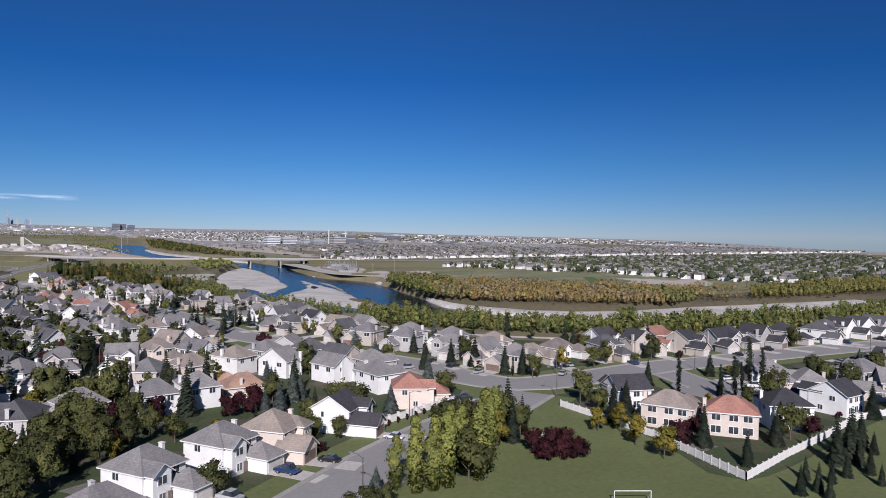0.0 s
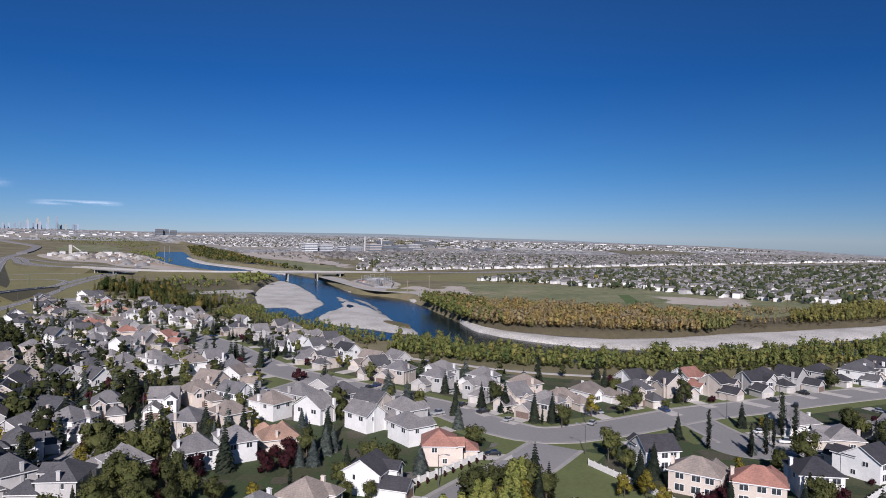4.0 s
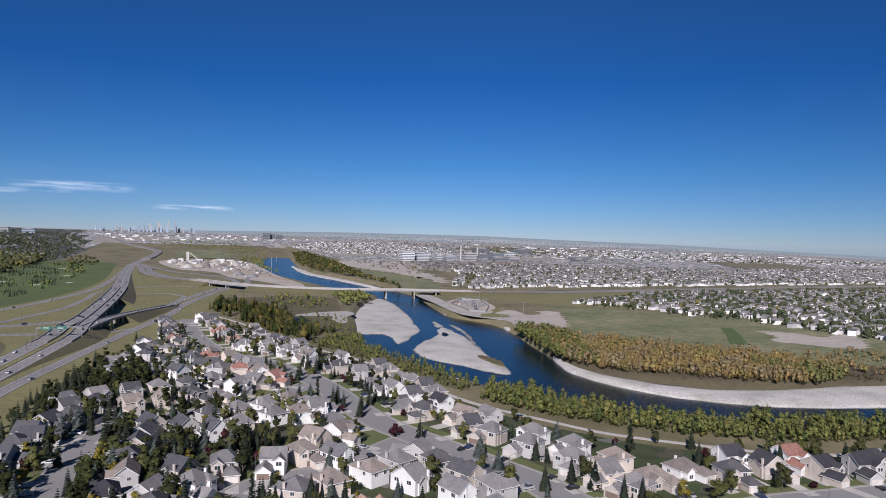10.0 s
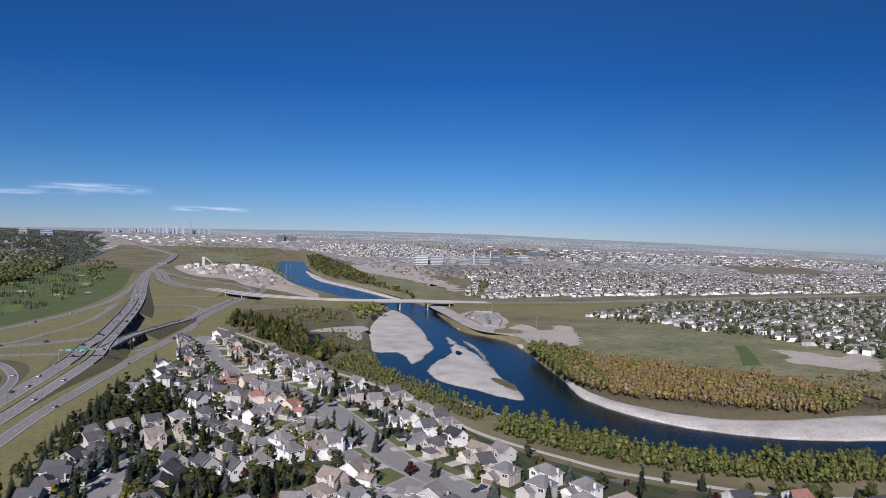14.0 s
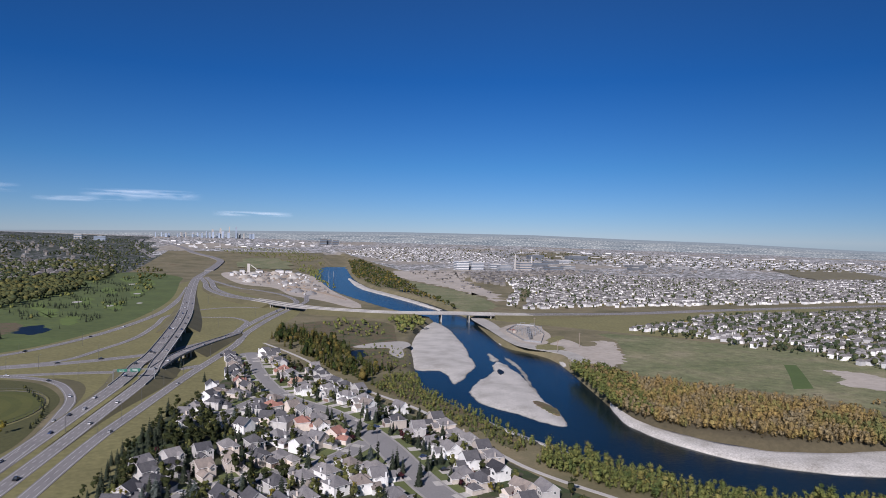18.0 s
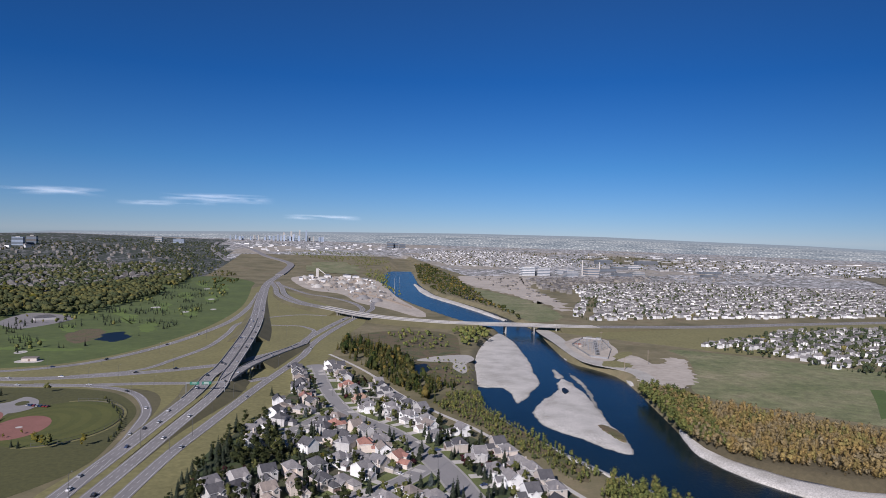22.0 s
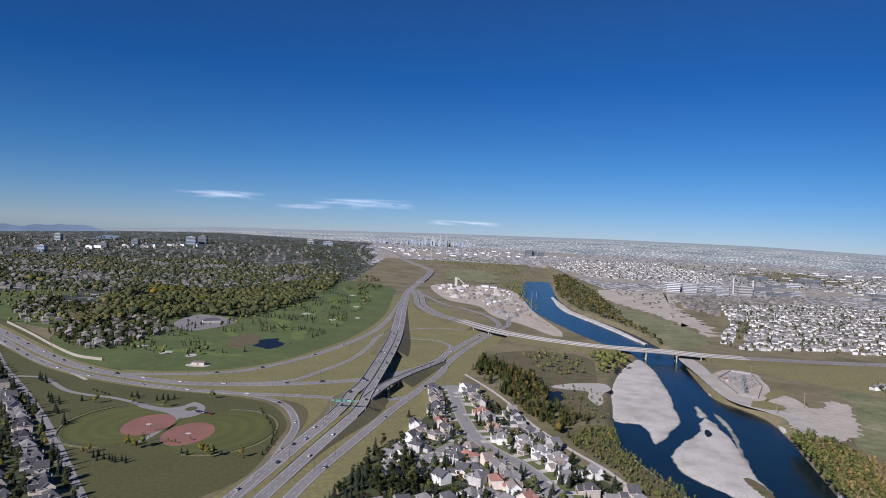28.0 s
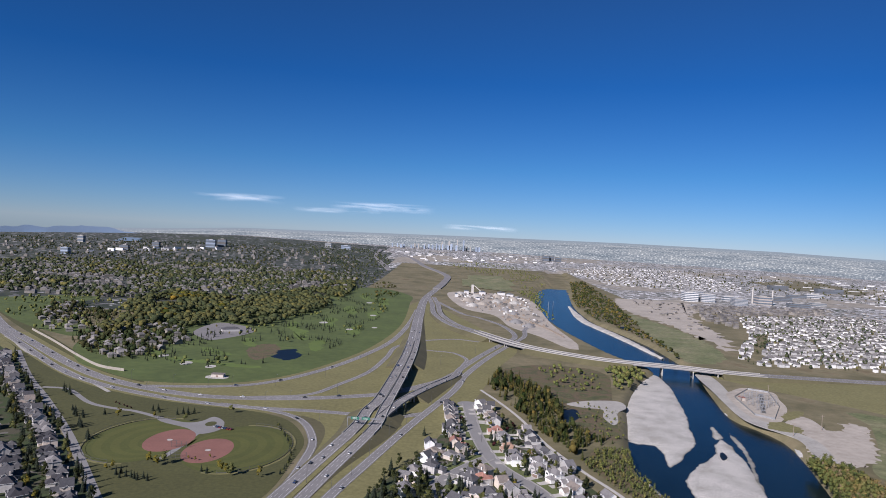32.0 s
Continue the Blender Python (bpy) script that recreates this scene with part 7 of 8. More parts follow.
def district(name, poly, sx, sy, label, rng, keep=None, turn=0.0, wide=(8, 12), tall=(4.5, 6), pitch=0.62, loose=3.0, shade="far_wall"):
    verts, faces, mats = [], [], []
    xs, ys = [p[0] for p in poly], [p[1] for p in poly]
    cx, cy = sum(xs) / len(xs), sum(ys) / len(ys)
    reach = max(max(xs) - min(xs), max(ys) - min(ys))
    ct, stn = math.cos(turn), math.sin(turn)
    v = -reach
    row = 0
    while v < reach:
        u = -reach
        row += 1
        while u < reach:
            px, py = cx + u * ct - v * stn + rng.uniform(-loose, loose), cy + u * stn + v * ct + rng.uniform(-loose, loose)
            u += sx
            if rng.random() < 0.06 or not inside(poly, px, py) or (keep and not keep(px, py)):
                continue
            w, h = rng.uniform(*wide) / 2, rng.uniform(*tall)
            d = min(w * rng.uniform(0.8, 1.2), rng.uniform(3.2, 5.3))
            a = turn + rng.choice((0, 0, math.pi / 2)) + rng.uniform(-0.3, 0.3)
            z0 = far_height(px, py)
            c, s = math.cos(a), math.sin(a)
            k = len(verts)
            for z, o in ((z0 - 0.5, 0.0), (z0 + h, 0.0)):
                for x, y in ((-w, -d), (w, -d), (w, d), (-w, d)):
                    verts.append((px + x * c - y * s, py + x * s + y * c, z))
            faces += [(k, k + 1, k + 5, k + 4), (k + 1, k + 2, k + 6, k + 5), (k + 2, k + 3, k + 7, k + 6), (k + 3, k, k + 4, k + 7)]
            mats += [1] * 4
            k = len(verts)
            w, d = w + 0.5, d + 0.5
            hip = d * 0.45 if rng.random() < 0.5 else 0.0
            for x, y, z in ((-w, -d, 0), (w, -d, 0), (w, d, 0), (-w, d, 0), (0, -d + hip, w * pitch), (0, d - hip, w * pitch)):
                verts.append((px + x * c - y * s, py + x * s + y * c, z0 + h - 0.15 + z))
            faces += [(k + 1, k + 2, k + 5, k + 4), (k + 3, k, k + 4, k + 5), (k, k + 1, k + 4), (k + 2, k + 3, k + 5), (k + 3, k + 2, k + 1, k)]
            mats += [0] * 5
        v += sy if row % 2 else sy * 1.55
    me = bpy.data.meshes.new(name)
    me.from_pydata(verts, [], faces)
    me.materials.append(M["far_roof"])
    me.materials.append(M[shade])
    me.polygons.foreach_set("material_index", mats)
    return tagged(new(name, me), label, "houses", "", "stuff")


def draped(name, poly, mat, label, category, cell=25.0, lift=1.6):
    """Open ground that follows the far slopes."""
    xs = np.arange(min(p[0] for p in poly), max(p[0] for p in poly), cell)
    ys = np.arange(min(p[1] for p in poly), max(p[1] for p in poly), cell)
    verts, index, faces = [], {}, []
    for j, y in enumerate(ys):
        for i, x in enumerate(xs):
            if inside(poly, x, y):
                index[j, i] = len(verts)
                verts.append((x, y, far_height(x, y) + lift))
    for (j, i), k in index.items():
        if (j, i + 1) in index and (j + 1, i) in index and (j + 1, i + 1) in index:
            faces.append((k, index[j, i + 1], index[j + 1, i + 1], index[j + 1, i]))
    me = bpy.data.meshes.new(name)
    me.from_pydata(verts, [], faces)
    me.materials.append(M[mat])
    return tagged(new(name, me), label, category, "", "structure")


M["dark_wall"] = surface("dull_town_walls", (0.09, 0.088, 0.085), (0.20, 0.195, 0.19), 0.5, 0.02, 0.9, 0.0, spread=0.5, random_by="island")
drng = random.Random(8)
district("east_houses", [(504, 772), (559, 729), (569, 615), (637, 638), (611, 588), (600, 524), (604, 455), (618, 385), (700, 322), (900, 330), (1250, 470), (1500, 650), (1700, 880), (1048, 903), (741, 895), (648, 850)], 9.5, 16, "rows of white houses with pale grey roofs", drng, None, 0.35, (5, 8), (3.4, 5.4), 0.55, 4.5)
district("east_houses", [(457, 1085), (640, 1467), (750, 1800), (1086, 1960), (1508, 1700), (2300, 1650), (2300, 1060), (1020, 1050), (467, 1040)], 12, 21, "rows of white houses with pale grey roofs", drng,
         lambda x, y: abs((x - 470) * 0.82 - (y - 1060) * 0.42) > 9 or y > 1450, 0.2, (5.5, 8.5), (3.6, 5.6), 0.55, 5.5)
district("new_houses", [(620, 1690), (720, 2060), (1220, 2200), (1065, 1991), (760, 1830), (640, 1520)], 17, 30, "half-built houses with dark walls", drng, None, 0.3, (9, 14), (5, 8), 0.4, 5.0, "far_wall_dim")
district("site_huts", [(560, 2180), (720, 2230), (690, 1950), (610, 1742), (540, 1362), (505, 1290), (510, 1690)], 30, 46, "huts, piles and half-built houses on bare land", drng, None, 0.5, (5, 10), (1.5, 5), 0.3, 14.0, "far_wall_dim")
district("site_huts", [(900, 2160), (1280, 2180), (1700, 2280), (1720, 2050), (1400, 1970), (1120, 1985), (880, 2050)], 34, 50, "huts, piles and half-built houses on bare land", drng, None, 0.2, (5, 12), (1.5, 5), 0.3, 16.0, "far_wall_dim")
district("far_houses", [(626, 2831), (897, 2703), (1187, 2784), (1358, 3311), (1314, 4100), (808, 4050), (560, 3500), (609, 3083)], 24, 46, "far pale houses", drng, None, 0.1, (8, 13), (4, 6), 0.5, 9.0, "mid_wall")
district("far_houses", [(1400, 2500), (1700, 2330), (2500, 2000), (2900, 1900), (3300, 2300), (2500, 3300), (1980, 3225), (1750, 2917)], 44, 70, "far pale houses and sheds", drng, None, 0.1, (9, 20), (3.5, 5.5), 0.3, 20.0, "mid_wall")
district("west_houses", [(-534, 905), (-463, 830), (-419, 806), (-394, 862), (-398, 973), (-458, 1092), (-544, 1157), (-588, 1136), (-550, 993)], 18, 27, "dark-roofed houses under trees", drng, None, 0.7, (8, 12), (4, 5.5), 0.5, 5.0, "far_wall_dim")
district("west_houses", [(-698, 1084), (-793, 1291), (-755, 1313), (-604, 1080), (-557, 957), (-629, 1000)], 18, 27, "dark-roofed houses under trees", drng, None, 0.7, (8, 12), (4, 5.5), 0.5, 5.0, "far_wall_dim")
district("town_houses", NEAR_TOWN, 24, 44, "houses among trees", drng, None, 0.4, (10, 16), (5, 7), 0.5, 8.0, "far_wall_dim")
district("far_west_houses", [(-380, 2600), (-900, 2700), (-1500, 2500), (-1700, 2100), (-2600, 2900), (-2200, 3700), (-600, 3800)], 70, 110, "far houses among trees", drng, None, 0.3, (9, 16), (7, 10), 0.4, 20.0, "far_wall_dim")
WEST_TOWN = [(-640, 920), (-560, 822), (-470, 706), (-380, 594), (-300, 492), (-248, 418), (-200, 350), (-330, 270), (-560, 420), (-720, 640), (-760, 850)]
district("sheds_far", [(1500, 2900), (2900, 2300), (3600, 2600), (2600, 3600), (1600, 4100)], 110, 150, "far white warehouses", drng, None, 0.2, (20, 55), (4, 6), 0.04, 40.0)
district("sheds_far", [(-200, 3650), (300, 4000), (900, 4250), (500, 4500), (-300, 4400), (-440, 4200)], 70, 90, "far white warehouses", drng, None, 0.1, (12, 34), (4, 7), 0.04, 25.0)
district("sheds_far", [(-1600, 2850), (-1500, 3150), (-1280, 3400), (-1180, 3480), (-1300, 3560), (-1540, 3260), (-1680, 2950)], 60, 70, "far white warehouses", drng, None, 0.8, (25, 60), (9, 13), 0.04, 20.0)
draped("far_field", [(1490, 3480), (1930, 3800), (1980, 3225), (1749, 2930), (1468, 3117)], "brown_field", "brown stubble field on far slopes", "field")
draped("far_field", [(2145, 2295), (2591, 2295), (2151, 1680), (1800, 1700), (1861, 1863)], "brown_field", "brown stubble field on far slopes", "field")
draped("north_meadow", [(-5, 2392), (36, 2925), (195, 2964), (235, 2640), (189, 2207)], "field", "green meadow above the gravel plant", "meadow")
draped("lake", [(-1884, 3620), (-1985, 3960), (-1860, 3950), (-1750, 3690)], "lake", "far pale blue lake", "lake", 20.0, 4.0)
def far_road(name, pts, width, label):
    line = smooth_line([(x, y, far_height(x, y)) for x, y in pts], 30)
    tagged(new(name, mesh_of(name, ribbon_mesh(line, -width / 2, width / 2, 2.6, 3.5), M["highway"])), label, "highway", "", "structure")


far_road("highway", [(-66, 2195), (-50, 2450), (-39, 2756), (-77, 2983), (-161, 3294), (-217, 3598), (-277, 3849), (-460, 4327)], 26, "grey asphalt highway running towards downtown")
far_road("highway", [(-300, 2950), (-341, 3167), (-462, 3806), (-499, 4374)], 22, "grey asphalt road on a far slope")

# ---- the ball park ----
for fx, fy, sgn in ((-228, 514, -1), (-190, 495, 1)):
    ox = fx + sgn * 20
    for k in range(8):
        round_sheet("outfield", ox - sgn * 2.2 * k, fy + 6 * sgn + 6 - 0.5 * k, 40 - 4.2 * k, 0.095 + 0.006 * k, "outfield" if k % 2 == 0 else "outfield_pale", "mown green ring of a ball field", "outfield", 1.45)
    track = [Vector((ox + 42 * math.cos(a), fy + 6 * sgn + 6 + 60.5 * math.sin(a), 0)) for a in (radians(d) for d in (range(80, 285, 6) if sgn < 0 else range(-100, 105, 6)))]
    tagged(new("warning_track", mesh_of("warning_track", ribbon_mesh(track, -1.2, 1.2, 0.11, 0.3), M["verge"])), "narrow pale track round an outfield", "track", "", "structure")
    round_sheet("infield", fx, fy, 17.8, 0.145, "clay", "red shale infield of a ball field", "infield", 1.68)
    round_sheet("pitching_mound", fx, fy, 2.2, 0.20, "concrete", "small pale pitching mound", "mound")
    f = thing("outfield_fence", "chain-link fence round a ball field", "fence")
    pts = [(ox + 41 * math.cos(a), fy + 6 * sgn + 6 + 59 * math.sin(a)) for a in (radians(d) for d in (range(90, 275, 10) if sgn < 0 else range(-85, 100, 10)))]
    post = mesh_of("post", boxes((-0.09, -0.09, -0.2, 0.09, 0.09, 2.4)), M["dark_steel"])
    for x, y in pts:
        share("post", post, f, pose(x, y, 0))
    line = [Vector((x, y, 0)) for x, y in pts]
    part("top_rail", ribbon_mesh(line, -0.06, 0.06, 2.4, 0.12), M["dark_steel"], f)
    part("bottom_rail", ribbon_mesh(line, -0.06, 0.06, 0.5, 0.4), M["dark_steel"], f)
    b = thing("backstop", "tall steel backstop behind home plate", "backstop", "", "", (fx - sgn * 14, fy + (-22 if sgn > 0 else -16), 0.1))
    for k in range(4):
        part("post", boxes((-6 + 4 * k - 0.1, -0.1, -0.2, -6 + 4 * k + 0.1, 0.1, 5)), M["dark_steel"], b)
    for z in (0.6, 2.8, 4.9):
        part("rail", boxes((-6, -0.06, z, 6, 0.06, z + 0.12)), M["dark_steel"], b)
prng = random.Random(31)
for k in range(24):
    t = k / 23
    plant("sds"[k % 3], -158 + 34 * math.sin(1.75 * t) + 1.5, 572 - 118 * t, prng.uniform(0.35, 0.5), "trees round the ball park", prng, 0.06)
for x, y, k, s in ((-219, 458, "y", 1.35), (-213, 455, "y", 1.2), (-209, 459, "d", 1.3), (-165, 451, "y", 1.35), (-160, 448, "y", 1.2), (-155, 445, "d", 1.2), (-136, 446, "y", 1.2), (-238, 443, "y", 1.0), (-241, 440, "y", 0.8),
                   (-297, 568, "y", 1.3), (-236, 566, "d", 1.0), (-266, 571, "y", 0.9), (-207, 600, "d", 1.1), (-173, 447, "s", 0.6), (-178, 450, "s", 0.55), (-182, 478, "y", 0.5), (-190, 470, "y", 0.5), (-196, 472, "y", 0.5),
                   (-216, 429, "s", 0.6), (-219, 431, "s", 0.6), (-213, 427, "s", 0.6), (-210, 430, "s", 0.6), (-223, 432, "s", 0.6), (-229, 437, "s", 0.6), (-231, 434, "s", 0.7), (-206, 427, "s", 0.6), (-226, 429, "s", 0.5),
                   (-391, 645, "s", 1.0), (-386, 640, "s", 0.9), (-381, 637, "s", 1.0), (-377, 632, "s", 0.8), (-292, 509, "s", 0.9), (-290, 505, "s", 0.9), (-288, 502, "s", 0.8), (-316, 539, "s", 0.8), (-313, 535, "s", 0.9), (-310, 532, "s", 0.8),
                   (-336, 567, "s", 0.8), (-332, 563, "s", 0.8), (-328, 566, "s", 0.7), (-324, 560, "s", 0.7), (-312, 573, "s", 0.7), (-345, 580, "s", 0.7), (-340, 576, "s", 0.7), (-278, 594, "s", 0.7), (-274, 596, "s", 0.7), (-270, 590, "s", 0.6),
                   (-252, 586, "s", 0.7), (-248, 590, "s", 0.7), (-243, 588, "s", 0.8), (-239, 593, "s", 0.7), (-305, 600, "p", 0.5), (-310, 604, "p", 0.5), (-316, 608, "p", 0.5), (-300, 597, "p", 0.5), (-322, 613, "p", 0.5)):
    plant(k, x, y, s, "trees round the ball park", prng, 0.06)
sheet("field_house_plinth", [(-283, 752), (-262, 752), (-262, 738), (-283, 738)], 0.16, M["concrete"], "paved yard of a small building", "paving", 4)
shed = thing("pump_house", "small flat-roofed brown building by the golf course", "building", "", "", (-272, 748, 0.12))
part("wall", boxes((-7, -4, 0, 7, 4, 3.2)), M["wall_t"], shed)
part("roof", boxes((-7.5, -4.5, 3.2, 7.5, 4.5, 3.6)), M["roof_n"], shed)
part("door", boxes((-1, -4.1, 0, 1, -3.9, 2.2)), M["brown_door"], shed)
sheet("golf_pond", [(-249, 884), (-247, 905), (-252, 930), (-240, 948), (-230, 951), (-226, 930), (-214, 915), (-213, 889), (-224, 866), (-232, 872)], 0.14, M["pond"], "small dark pond on a golf course", "pond", 2, ragged=3.0)
sheet("wet_pond", [(108, 640), (112, 680), (128, 694), (126, 660)], 0.10, M["pond"], "small dark pond among rushes", "pond", 4)
for x, y, r in ((-300, 800, 6), (-335, 812, 7), (-190, 1180, 6), (-175, 1400, 7), (-250, 1250, 8), (-380, 850, 6), (-215, 1650, 8), (-150, 1220, 5)):
    round_sheet("bunker", x, y, r, 0.16, "gravel", "pale sand bunker on a golf course", "bunker", 1.6)
sheet("club_car_park", [(-423, 1060), (-420, 1170), (-348, 1128), (-335, 1070), (-365, 990), (-390, 1005)], 0.12, M["highway"], "grey car park of a golf club", "car park")
for k, (x, y) in enumerate(((-400, 1060), (-404, 1110), (-385, 1035), (-352, 1120), (-395, 1150), (-360, 1045))):
    plant("gyds"[k % 4], x, y, 0.8, "trees on the club car park", prng, 0.12)
club = thing("club_house", "low grey club house beside a car park", "building", "", "", (-372, 1085, 0.12), 0.5)
part("wall", boxes((-14, -7, 0, 14, 7, 4)), M["wall_d"], club)
part("roof", roof_bm(-14, -7, 14, 7, 4, 0.4, "h"), M["roof_d"], club)

# ---- houses of the west town, beside the ball park ----
wtrng = random.Random(41)
n = 0
west_street = STREETS["west"][1]
total = length_of(west_street)
for row, off in enumerate((-17, -43, -77, -103, -137)):
    at = 30.0
    while at < total - 20:
        piece = cut(west_street, at, at + 2)
        v, nn = piece[0], sideways(piece)[0]
        q = v - nn * (-off) if nn.x > 0 else v + nn * (-off)
        at += 17.5 + wtrng.uniform(-1.5, 1.5)
        if q.y < 335 or q.x < -620:
            continue
        turn = math.atan2(nn.y, nn.x) + (math.pi / 2 if row % 2 == 0 else -math.pi / 2) + wtrng.uniform(-0.15, 0.15)
        q = q + nn * wtrng.uniform(-2.5, 2.5)
        if row < 1 or (row < 2 and q.y < 470):
            make_house(q.x, q.y, turn, wtrng.choice(("gd", "dt", "dd", "bp", "gt", "nt", "bd", "dd", "dt")), wtrng.choice("CCBED"), 0, "houses west of the ball park", n, False)
            n += 1
        for _ in range(4 if q.y < 700 else 2):
            e, f = wtrng.uniform(-9, 9), wtrng.choice((-1, 1)) * wtrng.uniform(9.0, 12.5)
            plant(wtrng.choice("sssgggdyc"), q.x + nn.x * f - nn.y * e, q.y + nn.y * f + nn.x * e, wtrng.uniform(0.7, 1.15), "trees of the west town", wtrng)
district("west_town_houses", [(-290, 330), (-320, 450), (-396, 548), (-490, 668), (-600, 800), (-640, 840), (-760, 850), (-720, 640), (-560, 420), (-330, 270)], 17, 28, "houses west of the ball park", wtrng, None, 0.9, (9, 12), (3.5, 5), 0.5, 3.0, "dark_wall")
grow_wood("west_town_trees", [(-290, 330), (-340, 440), (-420, 560), (-520, 690), (-640, 840), (-760, 850), (-720, 640), (-560, 420), (-330, 270)], 11.0, "wood_dark", "dark trees between the houses", (6.0, 11.0), wtrng, LIGHT, 0.4)
sheet("west_town_ground", WEST_TOWN, 0.04, M["garden"], "gardens between the houses", "garden", 20)
for off in (60, 120):
    pts = []
    for v, nn in zip(west_street, sideways(west_street)):
        d = nn if nn.x < 0 else -nn
        pts.append((v.x + d.x * off, v.y + d.y * off))
    road("street", pts[::6], 8.0, "grey asphalt street between houses", 0.13)
sound = thing("sound_wall", "long beige concrete sound wall beside the highway", "wall")
pts = smooth_line([(-640, 985, 0), (-555, 900, 0), (-476, 817, 0), (-418, 762, 0), (-381, 747, 0)], 12)
for a, b in zip(pts, pts[1:]):
    part("panel", ribbon_mesh([a, b], -0.2, 0.2, 3.2, 3.6), M["sound_wall"], sound)
road("footpath", [(-640, 925), (-599, 884), (-543, 823), (-470, 761), (-397, 697), (-349, 652)], 4.0, "pale gravel path beside the highway", 0.12, "sand", False)
join_far_trees()

# ---- fences, walls and small things by the park ----
def fence_run(pts, material, label, panel=2.4, high=1.5, closed_boards=True):
    """A board fence of posts and panels along a line; every panel has its boards and rails."""
    f = thing("fence", label, "fence")
    post = cached(("fence_post", material, high), lambda: mesh_of("post", boxes((-0.09, -0.09, -0.3, 0.09, 0.09, high + 0.12), (-0.12, -0.12, high + 0.12, 0.12, 0.12, high + 0.2)), M[material]))

    def panel_mesh():
        bm = bmesh.new()
        k = 9
        for i in range(k):
            x = 0.12 + (panel - 0.24) * i / k
            box(bm, x, -0.025, 0.08, x + (panel - 0.24) / k - 0.025, 0.025, high - 0.04 * (i % 2))
        box(bm, 0.09, -0.06, 0.3, panel - 0.09, -0.02, 0.42)
        box(bm, 0.09, -0.06, high - 0.35, panel - 0.09, -0.02, high - 0.23)
        return mesh_of("panel", bm, M[material])

    pm = cached(("fence_panel", material, panel, high), panel_mesh)
    line = [Vector((*p, 0)) for p in pts]
    for a, b in zip(line, line[1:]):
        n = max(1, round((b - a).length / panel))
        turn = math.degrees(math.atan2(b.y - a.y, b.x - a.x))
        k = (b - a).length / (n * panel)
        for i in range(n):
            q = a.lerp(b, i / n)
            share("post", post, f, pose(q.x, q.y, 0.05))
            share("panel", pm, f, pose(q.x, q.y, 0.05, 0, 0, turn) @ Matrix.Diagonal((k, 1, 1, 1)))
    share("post", post, f, pose(*line[-1][:2], 0.05))
    return f


fence_run([(123, 131), (122, 100), (115, 73)], "fence", "long white board fence beside the park", 2.4, 1.7)
fence_run([(115, 73), (135, 76.5), (154, 79), (176, 83), (190, 81), (230, 68)], "fence", "long white board fence beside the park", 2.4, 1.7)
wall = thing("garden_wall", "white garden wall with dark round shrubs along it", "wall")
a, b = Vector((74, 139.5, 0)), Vector((102, 149.5, 0))
turn = math.degrees(math.atan2(b.y - a.y, b.x - a.x))
pier_mesh = mesh_of("pier", boxes((-0.25, -0.25, -0.3, 0.25, 0.25, 1.9), (-0.32, -0.32, 1.9, 0.32, 0.32, 2.05)), M["fence"])
slab_mesh = mesh_of("wall_panel", boxes((0.25, -0.1, -0.2, 3.05, 0.1, 1.55), (0.25, -0.16, 1.55, 3.05, 0.16, 1.68)), M["fence"])
shrng = random.Random(3)
shrub_mesh = leaf_mesh("shrub", leaf_crown(shrng, 1.5, 0.7, 0.1, 160, 0.12, 4), M["leaf_red"])
for k in range(9):
    q = a + (b - a).normalized() * (3.3 * k)
    share("pier", pier_mesh, wall, pose(q.x, q.y, 0.05))
    share("wall_panel", slab_mesh, wall, pose(q.x, q.y, 0.05, 0, 0, turn))
    s = new("shrub", shrub_mesh)
    s.location = (q.x + 1.6 + 0.5, q.y - 0.8, 0.05)
    tagged(s, "small clipped dark round shrub by a white wall", "shrub", "shrubs along the wall")
fence_run([(74, 139.5), (73, 150), (72.5, 160)], "fence", "white board fence of a garden", 2.4, 1.6)
goal = thing("soccer_goal", "white metal soccer goal on the park lawn", "goal", "", "", (88.6, 76.7, 0.09), math.atan2(-3.2, 5.2))
for x in (-3.1, 3.1):
    bm = bmesh.new()
    tube(bm, (x, 0, 0), (x, 0, 2.2), 0.07, 0.07, 8)
    part("post", bm, M["trim"], goal)
    bm = bmesh.new()
    tube(bm, (x, 0, 2.2), (x, 1.6, 0), 0.05, 0.05, 6)
    part("stay", bm, M["trim"], goal)
bm = bmesh.new()
tube(bm, (-3.1, 0, 2.2), (3.1, 0, 2.2), 0.07, 0.07, 8)
part("crossbar", bm, M["trim"], goal)
tagged(new("ground_slab", mesh_of("ground_slab", boxes((101.6, 114, -0.1, 104.6, 115.6, 0.2)), M["concrete"])), "pale concrete slab set in the lawn", "slab")

# ---- lamps, signs and poles ----
def lamp_meshes(high):
    bm = bmesh.new()
    tube(bm, (0, 0, -0.3), (0, 0, high), 0.14, 0.08, 8)
    arm = bmesh.new()
    tube(arm, (0, 0, high - 0.3), (1.2, 0, high + 0.3), 0.06, 0.05, 6)
    tube(arm, (1.2, 0, high + 0.3), (2.2, 0, high + 0.3), 0.05, 0.05, 6)
    return (cached(("pole", high), lambda: mesh_of("pole", bm, M["dark_steel"])), cached(("arm", high), lambda: mesh_of("arm", arm, M["dark_steel"])),
            cached(("head", high), lambda: mesh_of("lamp_head", boxes((2.0, -0.18, high + 0.2, 2.9, 0.18, high + 0.38)), M["steel"])))


